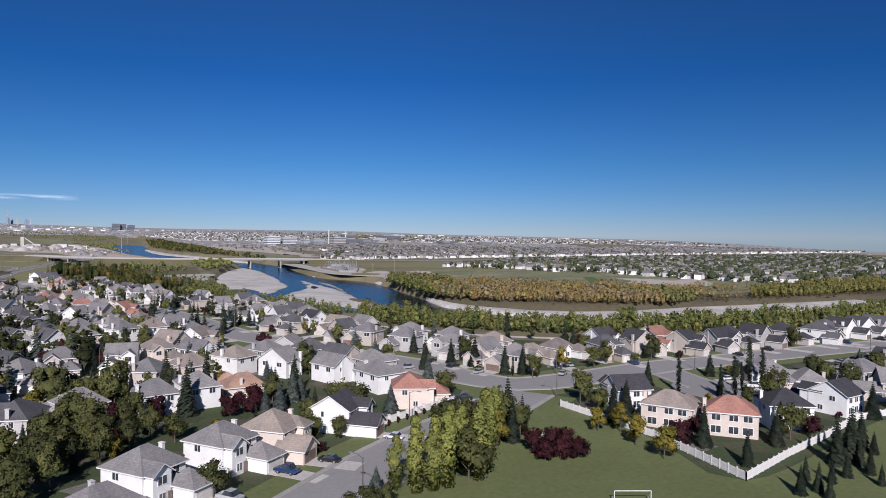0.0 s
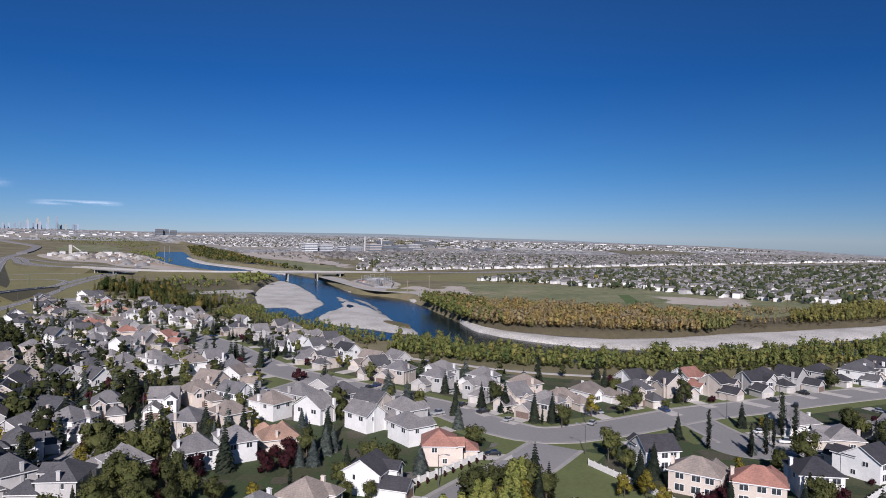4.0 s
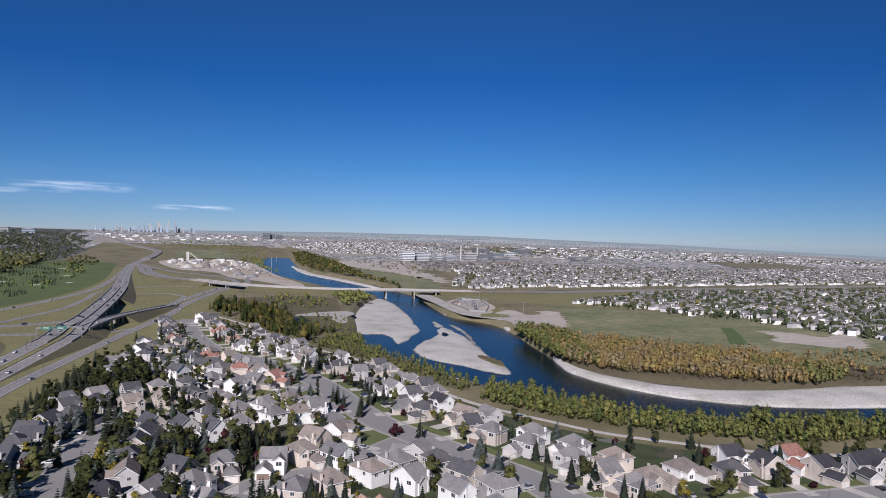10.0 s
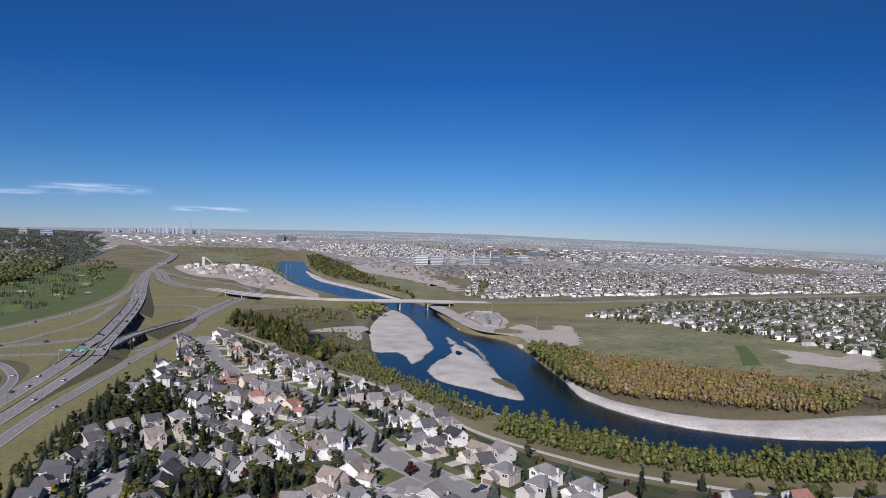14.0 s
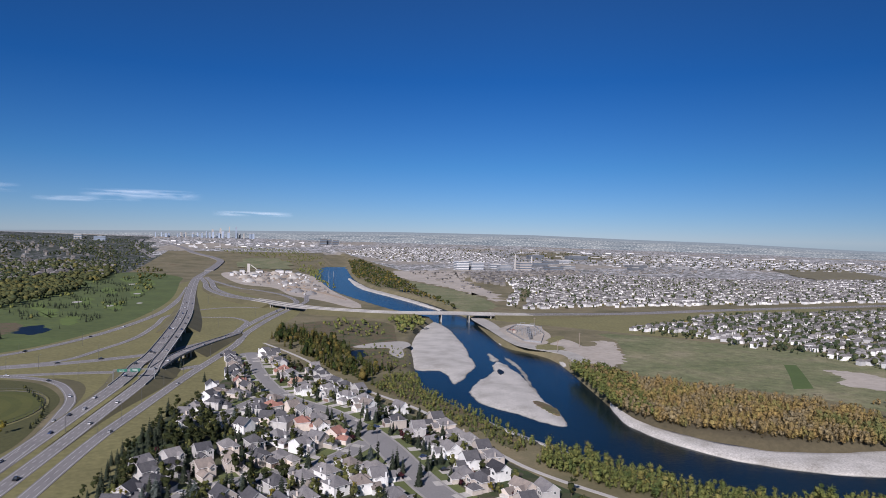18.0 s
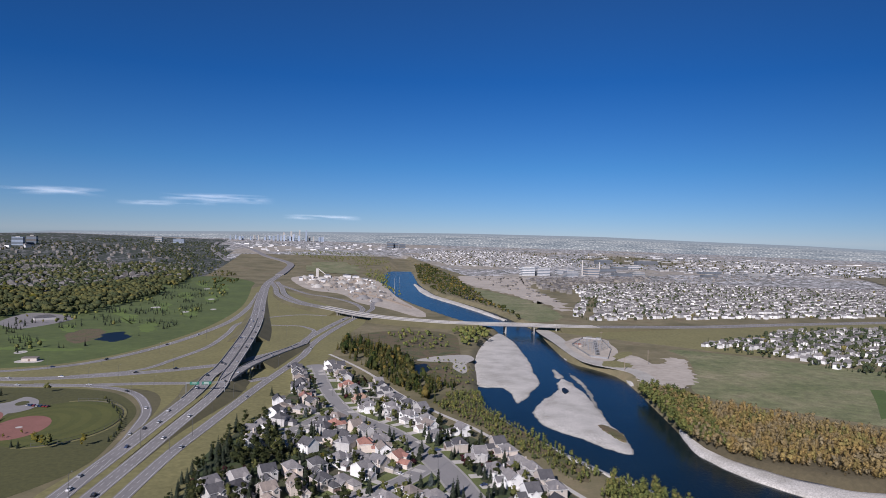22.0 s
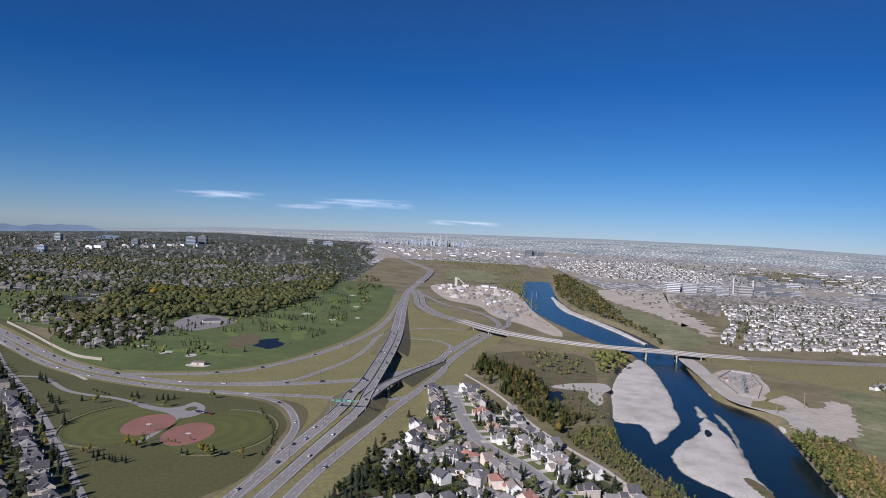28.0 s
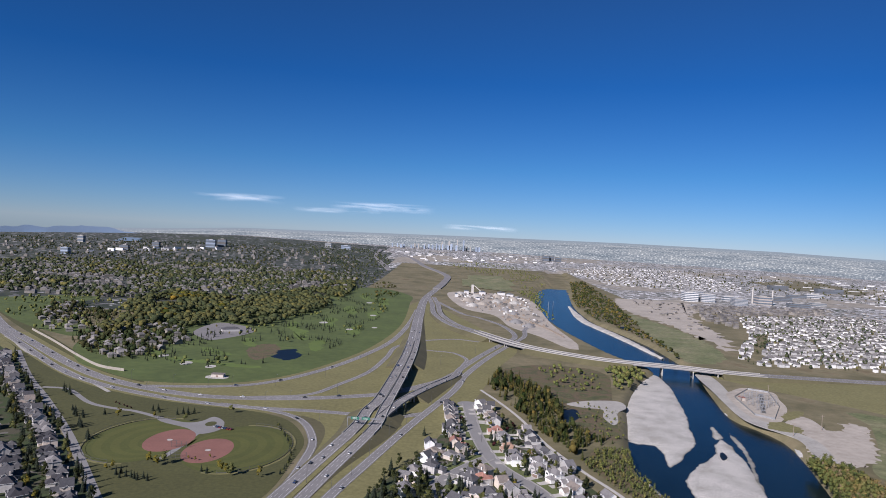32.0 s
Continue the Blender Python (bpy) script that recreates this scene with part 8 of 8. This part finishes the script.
def street_lamp(x, y, high, turn, group):
    p, a, h = lamp_meshes(high)
    t = thing("street_lamp", "dark steel street lamp with a single arm", "street lamp", group, "", (x, y, 0.1), turn)
    for name, m in (("pole", p), ("arm", a), ("lamp_head", h)):
        share(name, m, t)


for x, y, r in ((128.5, 138.5, 2.0), (135, 182, 3.0), (96, 255, 0.4), (76, 372, 0.2), (150, 162, -1.6), (196, 144, 1.5), (240, 154, -1.6), (290, 132, 1.5), (80, 136, -1.0), (50, 100, 2.0), (60, 248, -1.0),
                (26, 236, -1.0), (55, 345, 1.0), (14, 340, 1.0), (40, 480, 0.5), (24, 560, 0.5), (90, 312, 0.2), (112, 206, 0.2)):
    street_lamp(x, y, 8.0, r, "street lamps of the neighbourhood")
for x, y in ((-310, 649), (-263, 692), (-187, 640), (-198, 720), (-124, 597), (-154, 776), (-118, 880), (-240, 700), (-165, 650), (-395, 735), (-350, 700), (-420, 770), (-92, 520), (-101, 440), (-66, 505), (-56, 560),
             (-44, 600), (-24, 680), (-4, 760), (-82, 430), (-20, 900), (30, 1000), (-140, 590), (-480, 820), (-300, 690), (60, 1120), (-40, 1200), (-108, 1000), (-126, 700), (-118, 360), (-73, 460), (2, 830)):
    street_lamp(x, y, 12.0, 1.2, "tall lamps along the highway")
gantry = thing("sign_gantry", "steel gantry with green road signs over the highway", "road sign", "", "", (-78, 566, 5.0))
for x in (-15.5, 14.5):
    bm = bmesh.new()
    tube(bm, (x, 0, -5.2), (x, 0, 8.0), 0.3, 0.25, 8)
    part("post", bm, M["steel"], gantry)
part("beam", boxes((-15.5, -0.3, 7.0, 14.5, 0.3, 7.3), (-15.5, -0.3, 7.9, 14.5, 0.3, 8.2)), M["steel"], gantry)
mm, tt, bb = nodes_of("green_sign", 0.5)
nz = texture(tt, "ShaderNodeTexNoise", 0.8, 2)
tt.links.new(ramp(tt, nz.outputs[0], [(0.3, (0.02, 0.13, 0.09)), (0.7, (0.03, 0.17, 0.12))]), bb.inputs["Base Color"])
for x in (-9, 0.5):
    panel = part("sign_panel", boxes((x - 3.6, -0.5, 6.2, x + 3.6, -0.35, 8.6)), mm, gantry, "green road sign panel")
    for z in (6.8, 7.7):
        part("writing_bar", boxes((x - 2.2, -0.54, z, x + 1.6, -0.5, z + 0.22)), M["paint"], panel)
# tall power poles beside the meadow
for x, y, h in ((372, 668, 16), (385, 815, 15), (330, 640, 13)):
    t = thing("power_pole", "tall bare wooden power pole on rough ground", "pole", "power poles", "", (x, y, 0))
    bm = bmesh.new()
    tube(bm, (0, 0, -0.5), (0, 0, h), 0.3, 0.2, 8)
    part("pole", bm, M["cedar"], t)
    part("crossarm", boxes((-2.2, -0.12, h - 1.5, 2.2, 0.12, h - 1.2)), M["cedar"], t)

# ---- cars ----
def car_parts(kind):
    bm = bmesh.new()
    prof = {"car": [(-2.2, 0.35), (-2.25, 0.75), (-1.5, 0.9), (1.1, 0.92), (2.15, 0.78), (2.25, 0.4)], "van": [(-2.4, 0.35), (-2.45, 1.0), (-1.6, 1.05), (1.2, 1.08), (2.3, 0.95), (2.4, 0.4)]}[kind]
    w = 0.88 if kind == "car" else 0.97
    L = [bm.verts.new((x, -w, z)) for x, z in prof]
    R = [bm.verts.new((x, w, z)) for x, z in prof]
    n = len(prof)
    bm.faces.new(L)
    bm.faces.new(R[::-1])
    for i in range(n):
        bm.faces.new((L[i], R[i], R[(i + 1) % n], L[(i + 1) % n]))
    bmesh.ops.recalc_face_normals(bm, faces=bm.faces)
    bmesh.ops.bevel(bm, geom=list(bm.edges), offset=0.07, segments=1, affect="EDGES")
    cab = bmesh.new()
    top = 1.42 if kind == "car" else 1.8
    lo, hi = (-1.55, 1.0), (-1.05, 0.35)
    base = 0.9 if kind == "car" else 1.05
    v = [cab.verts.new(q) for q in ((lo[0], -w * 0.95, base), (lo[1], -w * 0.95, base), (lo[1], w * 0.95, base), (lo[0], w * 0.95, base),
                                    (hi[0], -w * 0.78, top), (hi[1], -w * 0.78, top), (hi[1], w * 0.78, top), (hi[0], w * 0.78, top))]
    for f in ((0, 1, 5, 4), (1, 2, 6, 5), (2, 3, 7, 6), (3, 0, 4, 7), (4, 5, 6, 7)):
        cab.faces.new([v[i] for i in f])
    roof = boxes((hi[0] + 0.02, -w * 0.77, top, hi[1] - 0.02, w * 0.77, top + 0.05))
    return bm, cab, roof


def wheel_mesh():
    bm = bmesh.new()
    tube(bm, (0, -0.11, 0), (0, 0.11, 0), 0.34, 0.34, 14)
    return mesh_of("tyre", bm, M["tyre"])


def rim_mesh():
    bm = bmesh.new()
    tube(bm, (0, -0.125, 0), (0, 0.125, 0), 0.2, 0.2, 10)
    return mesh_of("rim", bm, M["steel"])


TYRE, RIM = wheel_mesh(), rim_mesh()
CARS = {}
for kind in ("car", "van"):
    for colour in CAR:
        b0, c0, r0 = car_parts(kind)
        CARS[kind, colour] = (mesh_of("body", b0, M["car_" + colour]), mesh_of("cabin_glass", c0, M["glass"]), mesh_of("roof", r0, M["car_" + colour]))


def wheel_set():
    bm = bmesh.new()
    for a in (-1.4, 1.4):
        for s in (-0.8, 0.8):
            tube(bm, (a, s - 0.11, 0.34), (a, s + 0.11, 0.34), 0.34, 0.34, 8)
    return mesh_of("wheels", bm, M["tyre"])


WHEELS = wheel_set()


def put_car(x, y, z, turn, colour, kind, group, where, rims=True):
    body, cab, roof = CARS[kind, colour]
    words = {"car": "saloon car", "van": "minivan"}[kind]
    t = thing("car", f"{colour} {words} {where}", "car", group, "", (x, y, z), turn)
    share("body", body, t)
    share("cabin_glass", cab, t)
    share("roof", roof, t)
    if y > 380:
        share("wheels", WHEELS, t)
        return
    for a in (-1.4, 1.4):
        for s in (-0.8, 0.8):
            w = share("wheel", TYRE, t, pose(a, s, 0.34))
            if rims:
                share("rim", RIM, w)


crng = random.Random(77)
for (x, y, turn, design) in FRONTS:
    if y > 420 or crng.random() < 0.62:
        continue
    gx0, gy0, gx1, gy1 = DESIGNS[design]["garage"][:4]
    lx, ly = (gx0 + gx1) / 2 + crng.choice((-1.3, 1.3)), gy0 * 1.08 - 3.6
    c, s = math.cos(turn), math.sin(turn)
    put_car(x + lx * c - ly * s, y + lx * s + ly * c, 0.16, turn + math.pi / 2, crng.choice(("black", "black", "white", "silver", "silver", "blue")), crng.choice(("car", "car", "van")), "parked cars", "parked on a driveway", y < 180)


def traffic(line, offset, start, gap, heading, group):
    total = length_of(line)
    s = start
    while s < total - 10:
        piece = cut(line, s, s + 3)
        v, n = piece[0], sideways(piece)[0]
        d = piece[-1] - piece[0]
        if v.y < 1250 and v.x < 900:
            q = v + n * offset
            put_car(q.x, q.y, q.z + 0.22, math.atan2(d.y, d.x) + heading, crng.choice(("black", "black", "white", "white", "silver", "silver", "blue")), crng.choice(("car", "car", "van")), "cars on the highway", "driving on the highway", False)
        s += gap * crng.uniform(0.6, 1.5)


traffic(west_line, -2.5, 90, 62, math.pi, "")
traffic(west_line, 1.6, 70, 80, math.pi, "")
traffic(east_line, 1.6, 60, 66, 0, "")
traffic(ramp_line, 1.8, 60, 90, 0, "")
for pts, off, gap, turned in (([(-695, 1004), (-588, 898), (-468, 780), (-394, 716), (-332, 681), (-276, 661), (-233, 657), (-170, 668), (-110, 692)], -1.7, 45, math.pi),
                              ([(-602, 893), (-457, 745), (-383, 687), (-320, 655), (-261, 635), (-198, 625), (-136, 626)], 1.6, 48, 0),
                              ([(-82, 415), (-67, 482), (-49, 560), (-35, 617), (-1, 748), (14, 840)], 2.0, 95, 0), ([(-159, 610), (-134, 582), (-116, 530), (-113, 484), (-113, 440)], 0.5, 70, 0),
                              ([(-257, 701), (-209, 735), (-165, 820), (-130, 936)], 1.5, 80, 0)):
    traffic(smooth_line([(*p, 0) for p in pts], 6), off, 20, gap, turned, "")
for x, y, colour, kind in ((44.5, 120.5, "blue", "van"), (71.6, 139.7, "black", "van"), (151, 160, "silver", "car"), (233, 143, "black", "car"), (64, 247, "white", "car"), (34, 235, "silver", "van"), (108, 240, "black", "car")):
    d, v = nearest_street(x, y)
    put_car(x, y, 0.3, 0.5 if y > 130 else 2.2, colour, kind, "parked cars", "parked beside the street")
for k in range(7):
    put_car(-206 + 2.6 * k, 556 - 1.0 * k, 0.14, 1.3, crng.choice(list(CAR)), "car", "parked cars", "parked in the ball park car park")

# ---- the substation ----
sheet("substation_yard", [(331, 806), (350, 838), (377, 862), (403, 842), (392, 800), (378, 752), (340, 690), (318, 706)], 0.17, M["dirt"], "grey gravel yard of a substation", "yard", 10)
fr = thing("substation_fence", "grey wire fence round a substation yard", "fence")
ring = [(326, 716), (338, 800), (376, 852), (396, 838), (374, 762), (340, 700), (326, 716)]
part("rail", ribbon_mesh([Vector((*p, 0)) for p in ring], -0.05, 0.05, 2.2, 2.0), M["steel"], fr, "grey wire mesh panel")
sub = thing("substation", "grey steel lattice frames of a substation", "substation")
srng = random.Random(9)
for k in range(14):
    cx, cy = 341 + 8 * (k % 5) + srng.uniform(-1, 1), 738 + 22 * (k // 5) + 9 * (k % 5)
    bm = bmesh.new()
    h = srng.uniform(7, 11)
    for x in (-3, 3):
        tube(bm, (cx + x, cy, 0), (cx + x, cy, h), 0.28, 0.2, 5)
        tube(bm, (cx + x - 0.8, cy + 2, 0), (cx + x, cy, h * 0.8), 0.14, 0.14, 4)
    tube(bm, (cx - 3.4, cy, h - 0.6), (cx + 3.4, cy, h - 0.6), 0.24, 0.24, 5)
    tube(bm, (cx - 3.4, cy, h * 0.6), (cx + 3.4, cy, h * 0.6), 0.18, 0.18, 5)
    part("frame", bm, M["steel"], sub)
for k in range(6):
    t = thing("transformer", "pale grey substation transformer box", "transformer", "substation transformers", "", (340 + 7 * k, 728 + 17 * k, 0.17))
    part("tank", boxes((-2, -1.5, 0, 2, 1.5, 3.2)), M["steel"], t)
    part("radiator", boxes((-1.8, -1.9, 0.5, 1.8, -1.5, 2.8)), M["dark_steel"], t)
hut = thing("control_hut", "small red-brown substation hut", "building", "", "", (343, 790, 0.17))
part("wall", boxes((-3, -5, 0, 3, 5, 3)), M["wall_t"], hut)
part("roof", boxes((-3.3, -5.3, 3, 3.3, 5.3, 3.3)), M["roof_r"], hut)

# ---- the gravel plant ----
M["gravel_dark"] = surface("dark_crushed_stone", (0.10, 0.095, 0.09), (0.18, 0.17, 0.16), 0.5, 0.05, 0.95, 0.3, 0.05)

def heap(x, y, r, h, mat, label):
    bm = bmesh.new()
    rings = []
    for k, (f, z) in enumerate(((1.0, -0.1), (0.8, 0.22), (0.5, 0.62), (0.2, 0.93))):
        rings.append([bm.verts.new((x + f * r * math.cos(a) * (1 + 0.12 * math.sin(3 * a + k)), y + 1.5 * f * r * math.sin(a), z * h)) for a in (2 * math.pi * i / 18 for i in range(18))])
    for p, q in zip(rings, rings[1:]):
        for i in range(18):
            bm.faces.new((p[i], p[(i + 1) % 18], q[(i + 1) % 18], q[i]))
    bm.faces.new(rings[-1])
    tagged(new("stone_mound", mesh_of("stone_mound", bm, M[mat])), label, "heap", "heaps of the gravel plant")


for x, y, r, h, m in ((137, 1580, 14, 7, "asphalt"), (123, 1660, 13, 7, "asphalt"), (128, 1420, 16, 8, "asphalt"), (150, 1365, 14, 7, "asphalt"), (30, 1860, 22, 9, "dirt"), (70, 1780, 18, 8, "dirt"), (110, 1850, 20, 9, "gravel"),
                      (160, 1850, 18, 8, "gravel"), (40, 1720, 18, 9, "gravel"), (175, 1700, 15, 7, "gravel"), (165, 1960, 20, 9, "dirt"), (60, 1980, 24, 10, "gravel"), (120, 2030, 20, 9, "dirt"), (10, 2050, 20, 9, "gravel")):
    heap(x, y, r, h, m, "heap of pale gravel" if m != "asphalt" else "dark heap of crushed stone")
for x, y, w, d, h in ((30, 2080, 14, 20, 9), (80, 2100, 20, 25, 7), (140, 2110, 24, 22, 7), (165, 2080, 20, 20, 6), (0, 1960, 10, 14, 8), (60, 1900, 12, 20, 6), (185, 1990, 16, 20, 5)):
    t = thing("plant_building", "pale metal building of a gravel plant", "building", "gravel plant buildings", "", (x, y, 0.1))
    part("wall", boxes((-w / 2, -d / 2, -0.3, w / 2, d / 2, h)), M["far_wall"], t)
    part("roof", roof_bm(-w / 2, -d / 2, w / 2, d / 2, h, 0.25, "y"), M["steel"], t)
qrng = random.Random(51)
YARD = [(-10, 2080), (114, 2130), (205, 1990), (195, 1442), (190, 1200), (160, 1240), (120, 1345), (98, 1529), (30, 1690)]
for name, mat, label, many, size in (("plant_machines", "cedar", "rusty machines and stacks of a gravel plant", 150, (2, 7)), ("plant_sheds", "far_wall", "white sheds and trucks of a gravel plant", 60, (2, 7)), ("plant_stock", "gravel_dark", "dark piles and tyres of a gravel plant", 90, (2, 9))):
    bm = bmesh.new()
    k = 0
    while k < many:
        x, y = qrng.uniform(-10, 205), qrng.uniform(1330, 2130) if k % 3 else qrng.uniform(1780, 2130)
        if inside(YARD, x, y):
            w, d, h = qrng.uniform(*size), qrng.uniform(*size) * 1.5, qrng.uniform(1.2, 5.0)
            v = box(bm, x - w / 2, y - d / 2, 0.0, x + w / 2, y + d / 2, h)
            for q in v[4:]:
                q.co.x += (x - q.co.x) * qrng.uniform(0.0, 0.6)
            k += 1
    tagged(new(name, mesh_of(name, bm, M[mat])), label, "machinery", "", "stuff")
silo = thing("plant_tower", "tall pale conveyor tower of a gravel plant", "tower", "", "", (50, 2130, 0))
part("tower", boxes((-4, -4, 0, 4, 4, 26)), M["concrete"], silo)
bm = bmesh.new()
tube(bm, (3, 0, 25), (34, -10, 1), 1.4, 1.4, 6)
part("conveyor", bm, M["concrete"], silo)
wallb = thing("retaining_wall", "brown plank retaining wall of a gravel yard", "wall")
part("wall", ribbon_mesh([Vector(p) for p in ((120, 1560, 0), (150, 1480, 0), (185, 1330, 0), (200, 1230, 0))], -0.4, 0.4, 3.0, 3.2), M["cedar"], wallb)
for x, y in ((222, 1620), (236, 1640)):
    t = thing("pylon", "slim steel mast standing by the river", "mast", "river masts", "", (x, y, -6.5))
    bm = bmesh.new()
    tube(bm, (0, 0, 0), (0, 0, 38), 0.7, 0.3, 6)
    part("mast", bm, M["steel"], t)

# ---- far buildings and the skyline ----
M["far_glass"] = surface("far_window_glass", (0.10, 0.125, 0.155), (0.16, 0.185, 0.215), 0.05, 0.01, 0.35, 0.0, spread=0.2)


def block(x, y, w, d, h, mat, label, group, floors=5, name="office_block", z=None):
    z = far_height(x, y) if z is None else z
    t = thing(name, label, "building", group, "", (x, y, z))
    part("wall", boxes((-w / 2, -d / 2, -6, w / 2, d / 2, h)), M[mat], t)
    for k in range(floors):
        zz = h * (k + 0.25) / floors
        part("window_band", boxes((-w / 2 - 0.25, -d / 2 - 0.25, zz, w / 2 + 0.25, d / 2 + 0.25, zz + h * 0.55 / floors)), M["far_glass"], t)
    part("roof_house", boxes((-w / 5, -d / 5, h, w / 5, d / 5, h + 3)), M["bridge"], t)


block(790, 2290, 46, 36, 30, "trim", "white office block with window bands", "white office blocks")
block(850, 2300, 46, 36, 27, "far_wall", "white office block with window bands", "white office blocks")
block(925, 2215, 42, 36, 22, "mid_wall", "pale office block with window bands", "white office blocks")
block(850, 2420, 56, 36, 26, "mid_wall", "pale office block with window bands", "white office blocks")
block(1040, 2300, 46, 40, 27, "wall_t", "brown plant building with window bands", "plant buildings", 3)
for x, y, h in ((1018, 2330, 56), (1072, 2300, 50)):
    t = thing("chimney_stack", "tall pale chimney stack of a plant", "chimney", "plant stacks", "", (x, y, 1))
    bm = bmesh.new()
    tube(bm, (0, 0, -1), (0, 0, h), 3.0, 2.4, 12)
    part("stack", bm, M["concrete"], t)
block(1640, 3000, 110, 36, 20, "dark_wall", "dark glass office building", "dark office blocks", 4)
block(1440, 3050, 80, 34, 20, "dark_wall", "dark glass office building", "dark office blocks", 4)
block(1180, 2480, 80, 30, 16, "dark_wall", "dark low office building", "dark office blocks", 3)
M["tower_blue"] = surface("blue_grey_tower_glass", (0.25, 0.31, 0.40), (0.35, 0.41, 0.49), 0.1, 0.02, 0.4, 0.0, spread=0.3)
krng = random.Random(12)
for k in range(44):
    b = -5.5 + 7.0 * (k / 43) ** 0.8 + krng.uniform(-0.35, 0.35)
    core = max(0.0, 1 - abs(b + 0.9) / 2.0)
    x, y = 4760 * math.sin(radians(b)), 4760 * math.cos(radians(b))
    top = 102 + 9 * krng.random() + 36 * core * krng.uniform(0.1, 1.0)
    if k in (33, 35):
        top = 152
    base = far_height(x, y)
    block(x, y + krng.uniform(-60, 40), krng.uniform(6, 14), 14, max(14, top - base), krng.choice(("tower_blue", "tower_blue", "tower_blue", "bridge")), "grey downtown tower on the horizon", "skyline towers", 0, "office_tower", base)
for x, y, w, h in ((-1330, 3600, 50, 40), (-1290, 3660, 44, 42), (-1643, 2782, 30, 26), (-1980, 3500, 30, 34), (-1560, 3450, 36, 24), (-1560, 3120, 40, 26), (-2350, 2700, 40, 24), (560, 4300, 40, 36), (600, 4320, 30, 34), (640, 4300, 36, 30),
                   (-700, 4200, 60, 22), (-820, 4250, 40, 26)):
    block(x, y, w, 24, h, krng.choice(("dark_wall", "bridge", "tower_blue")), "grey apartment tower among trees", "far apartment towers", 2, "apartment_tower")
for x, y, w, d, h in ((1420, 2700, 70, 26, 14), (1330, 2660, 70, 22, 12), (1140, 2260, 70, 24, 13), (960, 2380, 50, 24, 16), (1250, 2350, 50, 26, 11), (1600, 2420, 90, 30, 9), (1480, 2240, 60, 24, 9), (1720, 2300, 80, 28, 9)):
    block(x, y, w, d, h, drng.choice(("far_wall", "dark_wall", "dark_wall", "bridge")), "low commercial building on bare land", "commercial buildings", 2, "commercial_building")

# mountains beyond the plain, faint and blue from haze painted into their colour
bm = bmesh.new()
low, high = [], []
for k in range(61):
    a = radians(-46 + 22 * k / 60)
    hill = np.interp(math.degrees(a), [-46, -34, -26], [10, 92, 126]) + 16 * noise.noise(Vector((k * 0.35, 2, 0))) + 10 * noise.noise(Vector((k * 1.3, 5, 0)))
    if k > 48:
        hill -= (k - 48) * 6
    low.append(bm.verts.new((4930 * math.sin(a), 4930 * math.cos(a), -300)))
    high.append(bm.verts.new((4930 * math.sin(a), 4930 * math.cos(a), float(hill))))
for k in range(60):
    bm.faces.new((low[k], low[k + 1], high[k + 1], high[k]))
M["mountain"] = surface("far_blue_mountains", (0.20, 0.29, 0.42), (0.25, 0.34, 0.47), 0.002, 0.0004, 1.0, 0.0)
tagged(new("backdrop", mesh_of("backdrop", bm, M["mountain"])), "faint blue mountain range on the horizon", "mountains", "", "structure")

# ---- thin cloud low in the sky ----
def cloud_material():
    m, t, b = nodes_of("thin_cloud", 1.0)
    c = t.nodes.new("ShaderNodeTexCoord")
    mp = t.nodes.new("ShaderNodeMapping")
    mp.inputs["Scale"].default_value = (0.003, 0.003, 0.03)
    mp.inputs["Rotation"].default_value = (0, radians(2.0), 0)
    t.links.new(c.outputs["Object"], mp.inputs[0])
    n = t.nodes.new("ShaderNodeTexNoise")
    n.inputs["Scale"].default_value, n.inputs["Detail"].default_value = 1.0, 6.0
    t.links.new(mp.outputs[0], n.inputs["Vector"])
    uvx = t.nodes.new("ShaderNodeSeparateXYZ")
    t.links.new(c.outputs["UV"], uvx.inputs[0])
    edge = ramp(t, uvx.outputs[1], [(0.0, (0.0,) * 3), (0.45, (1.0,) * 3), (0.6, (1.0,) * 3), (1.0, (0.0,) * 3)])
    ends = ramp(t, uvx.outputs[0], [(0.0, (0.0,) * 3), (0.25, (1.0,) * 3), (0.8, (1.0,) * 3), (1.0, (0.0,) * 3)])
    fac = mix(t, 1.0, ramp(t, n.outputs[0], [(0.42, (0.0,) * 3), (0.72, (1.0,) * 3)]), edge, "MULTIPLY")
    fac = mix(t, 1.0, fac, ends, "MULTIPLY")
    fac = mix(t, 1.0, fac, (0.42, 0.42, 0.42), "MULTIPLY")
    b.inputs["Base Color"].default_value = (0.9, 0.9, 0.92, 1)
    # the wisp glows bluish white, standing in for sunlight scattered through it
    b.inputs["Emission Color"].default_value = (0.75, 0.85, 1.0, 1)
    b.inputs["Emission Strength"].default_value = 0.45
    t.links.new(fac, b.inputs["Alpha"])
    return m


M["cloud"] = cloud_material()
for b0, b1, z0, z1 in ((-11.0, -2.0, 318, 386), (-22.0, -14.5, 330, 392), (-14.0, -6.5, 285, 330), (-1.5, 5.0, 225, 262)):
    bm = bmesh.new()
    uv = bm.loops.layers.uv.new("uv")
    k = 16
    cols = []
    for i in range(k + 1):
        a = radians(b0 + (b1 - b0) * i / k)
        cols.append([bm.verts.new((4780 * math.sin(a), 4780 * math.cos(a), z)) for z in (z0, z1)])
    for i in range(k):
        f = bm.faces.new((cols[i][0], cols[i + 1][0], cols[i + 1][1], cols[i][1]))
        for lp, (u, v) in zip(f.loops, ((i / k, 0), ((i + 1) / k, 0), ((i + 1) / k, 1), (i / k, 1))):
            lp[uv].uv = (u, v)
    tagged(new("backdrop", mesh_of("backdrop", bm, M["cloud"])), "thin white wisp of cloud low in the sky", "cloud", "", "structure")
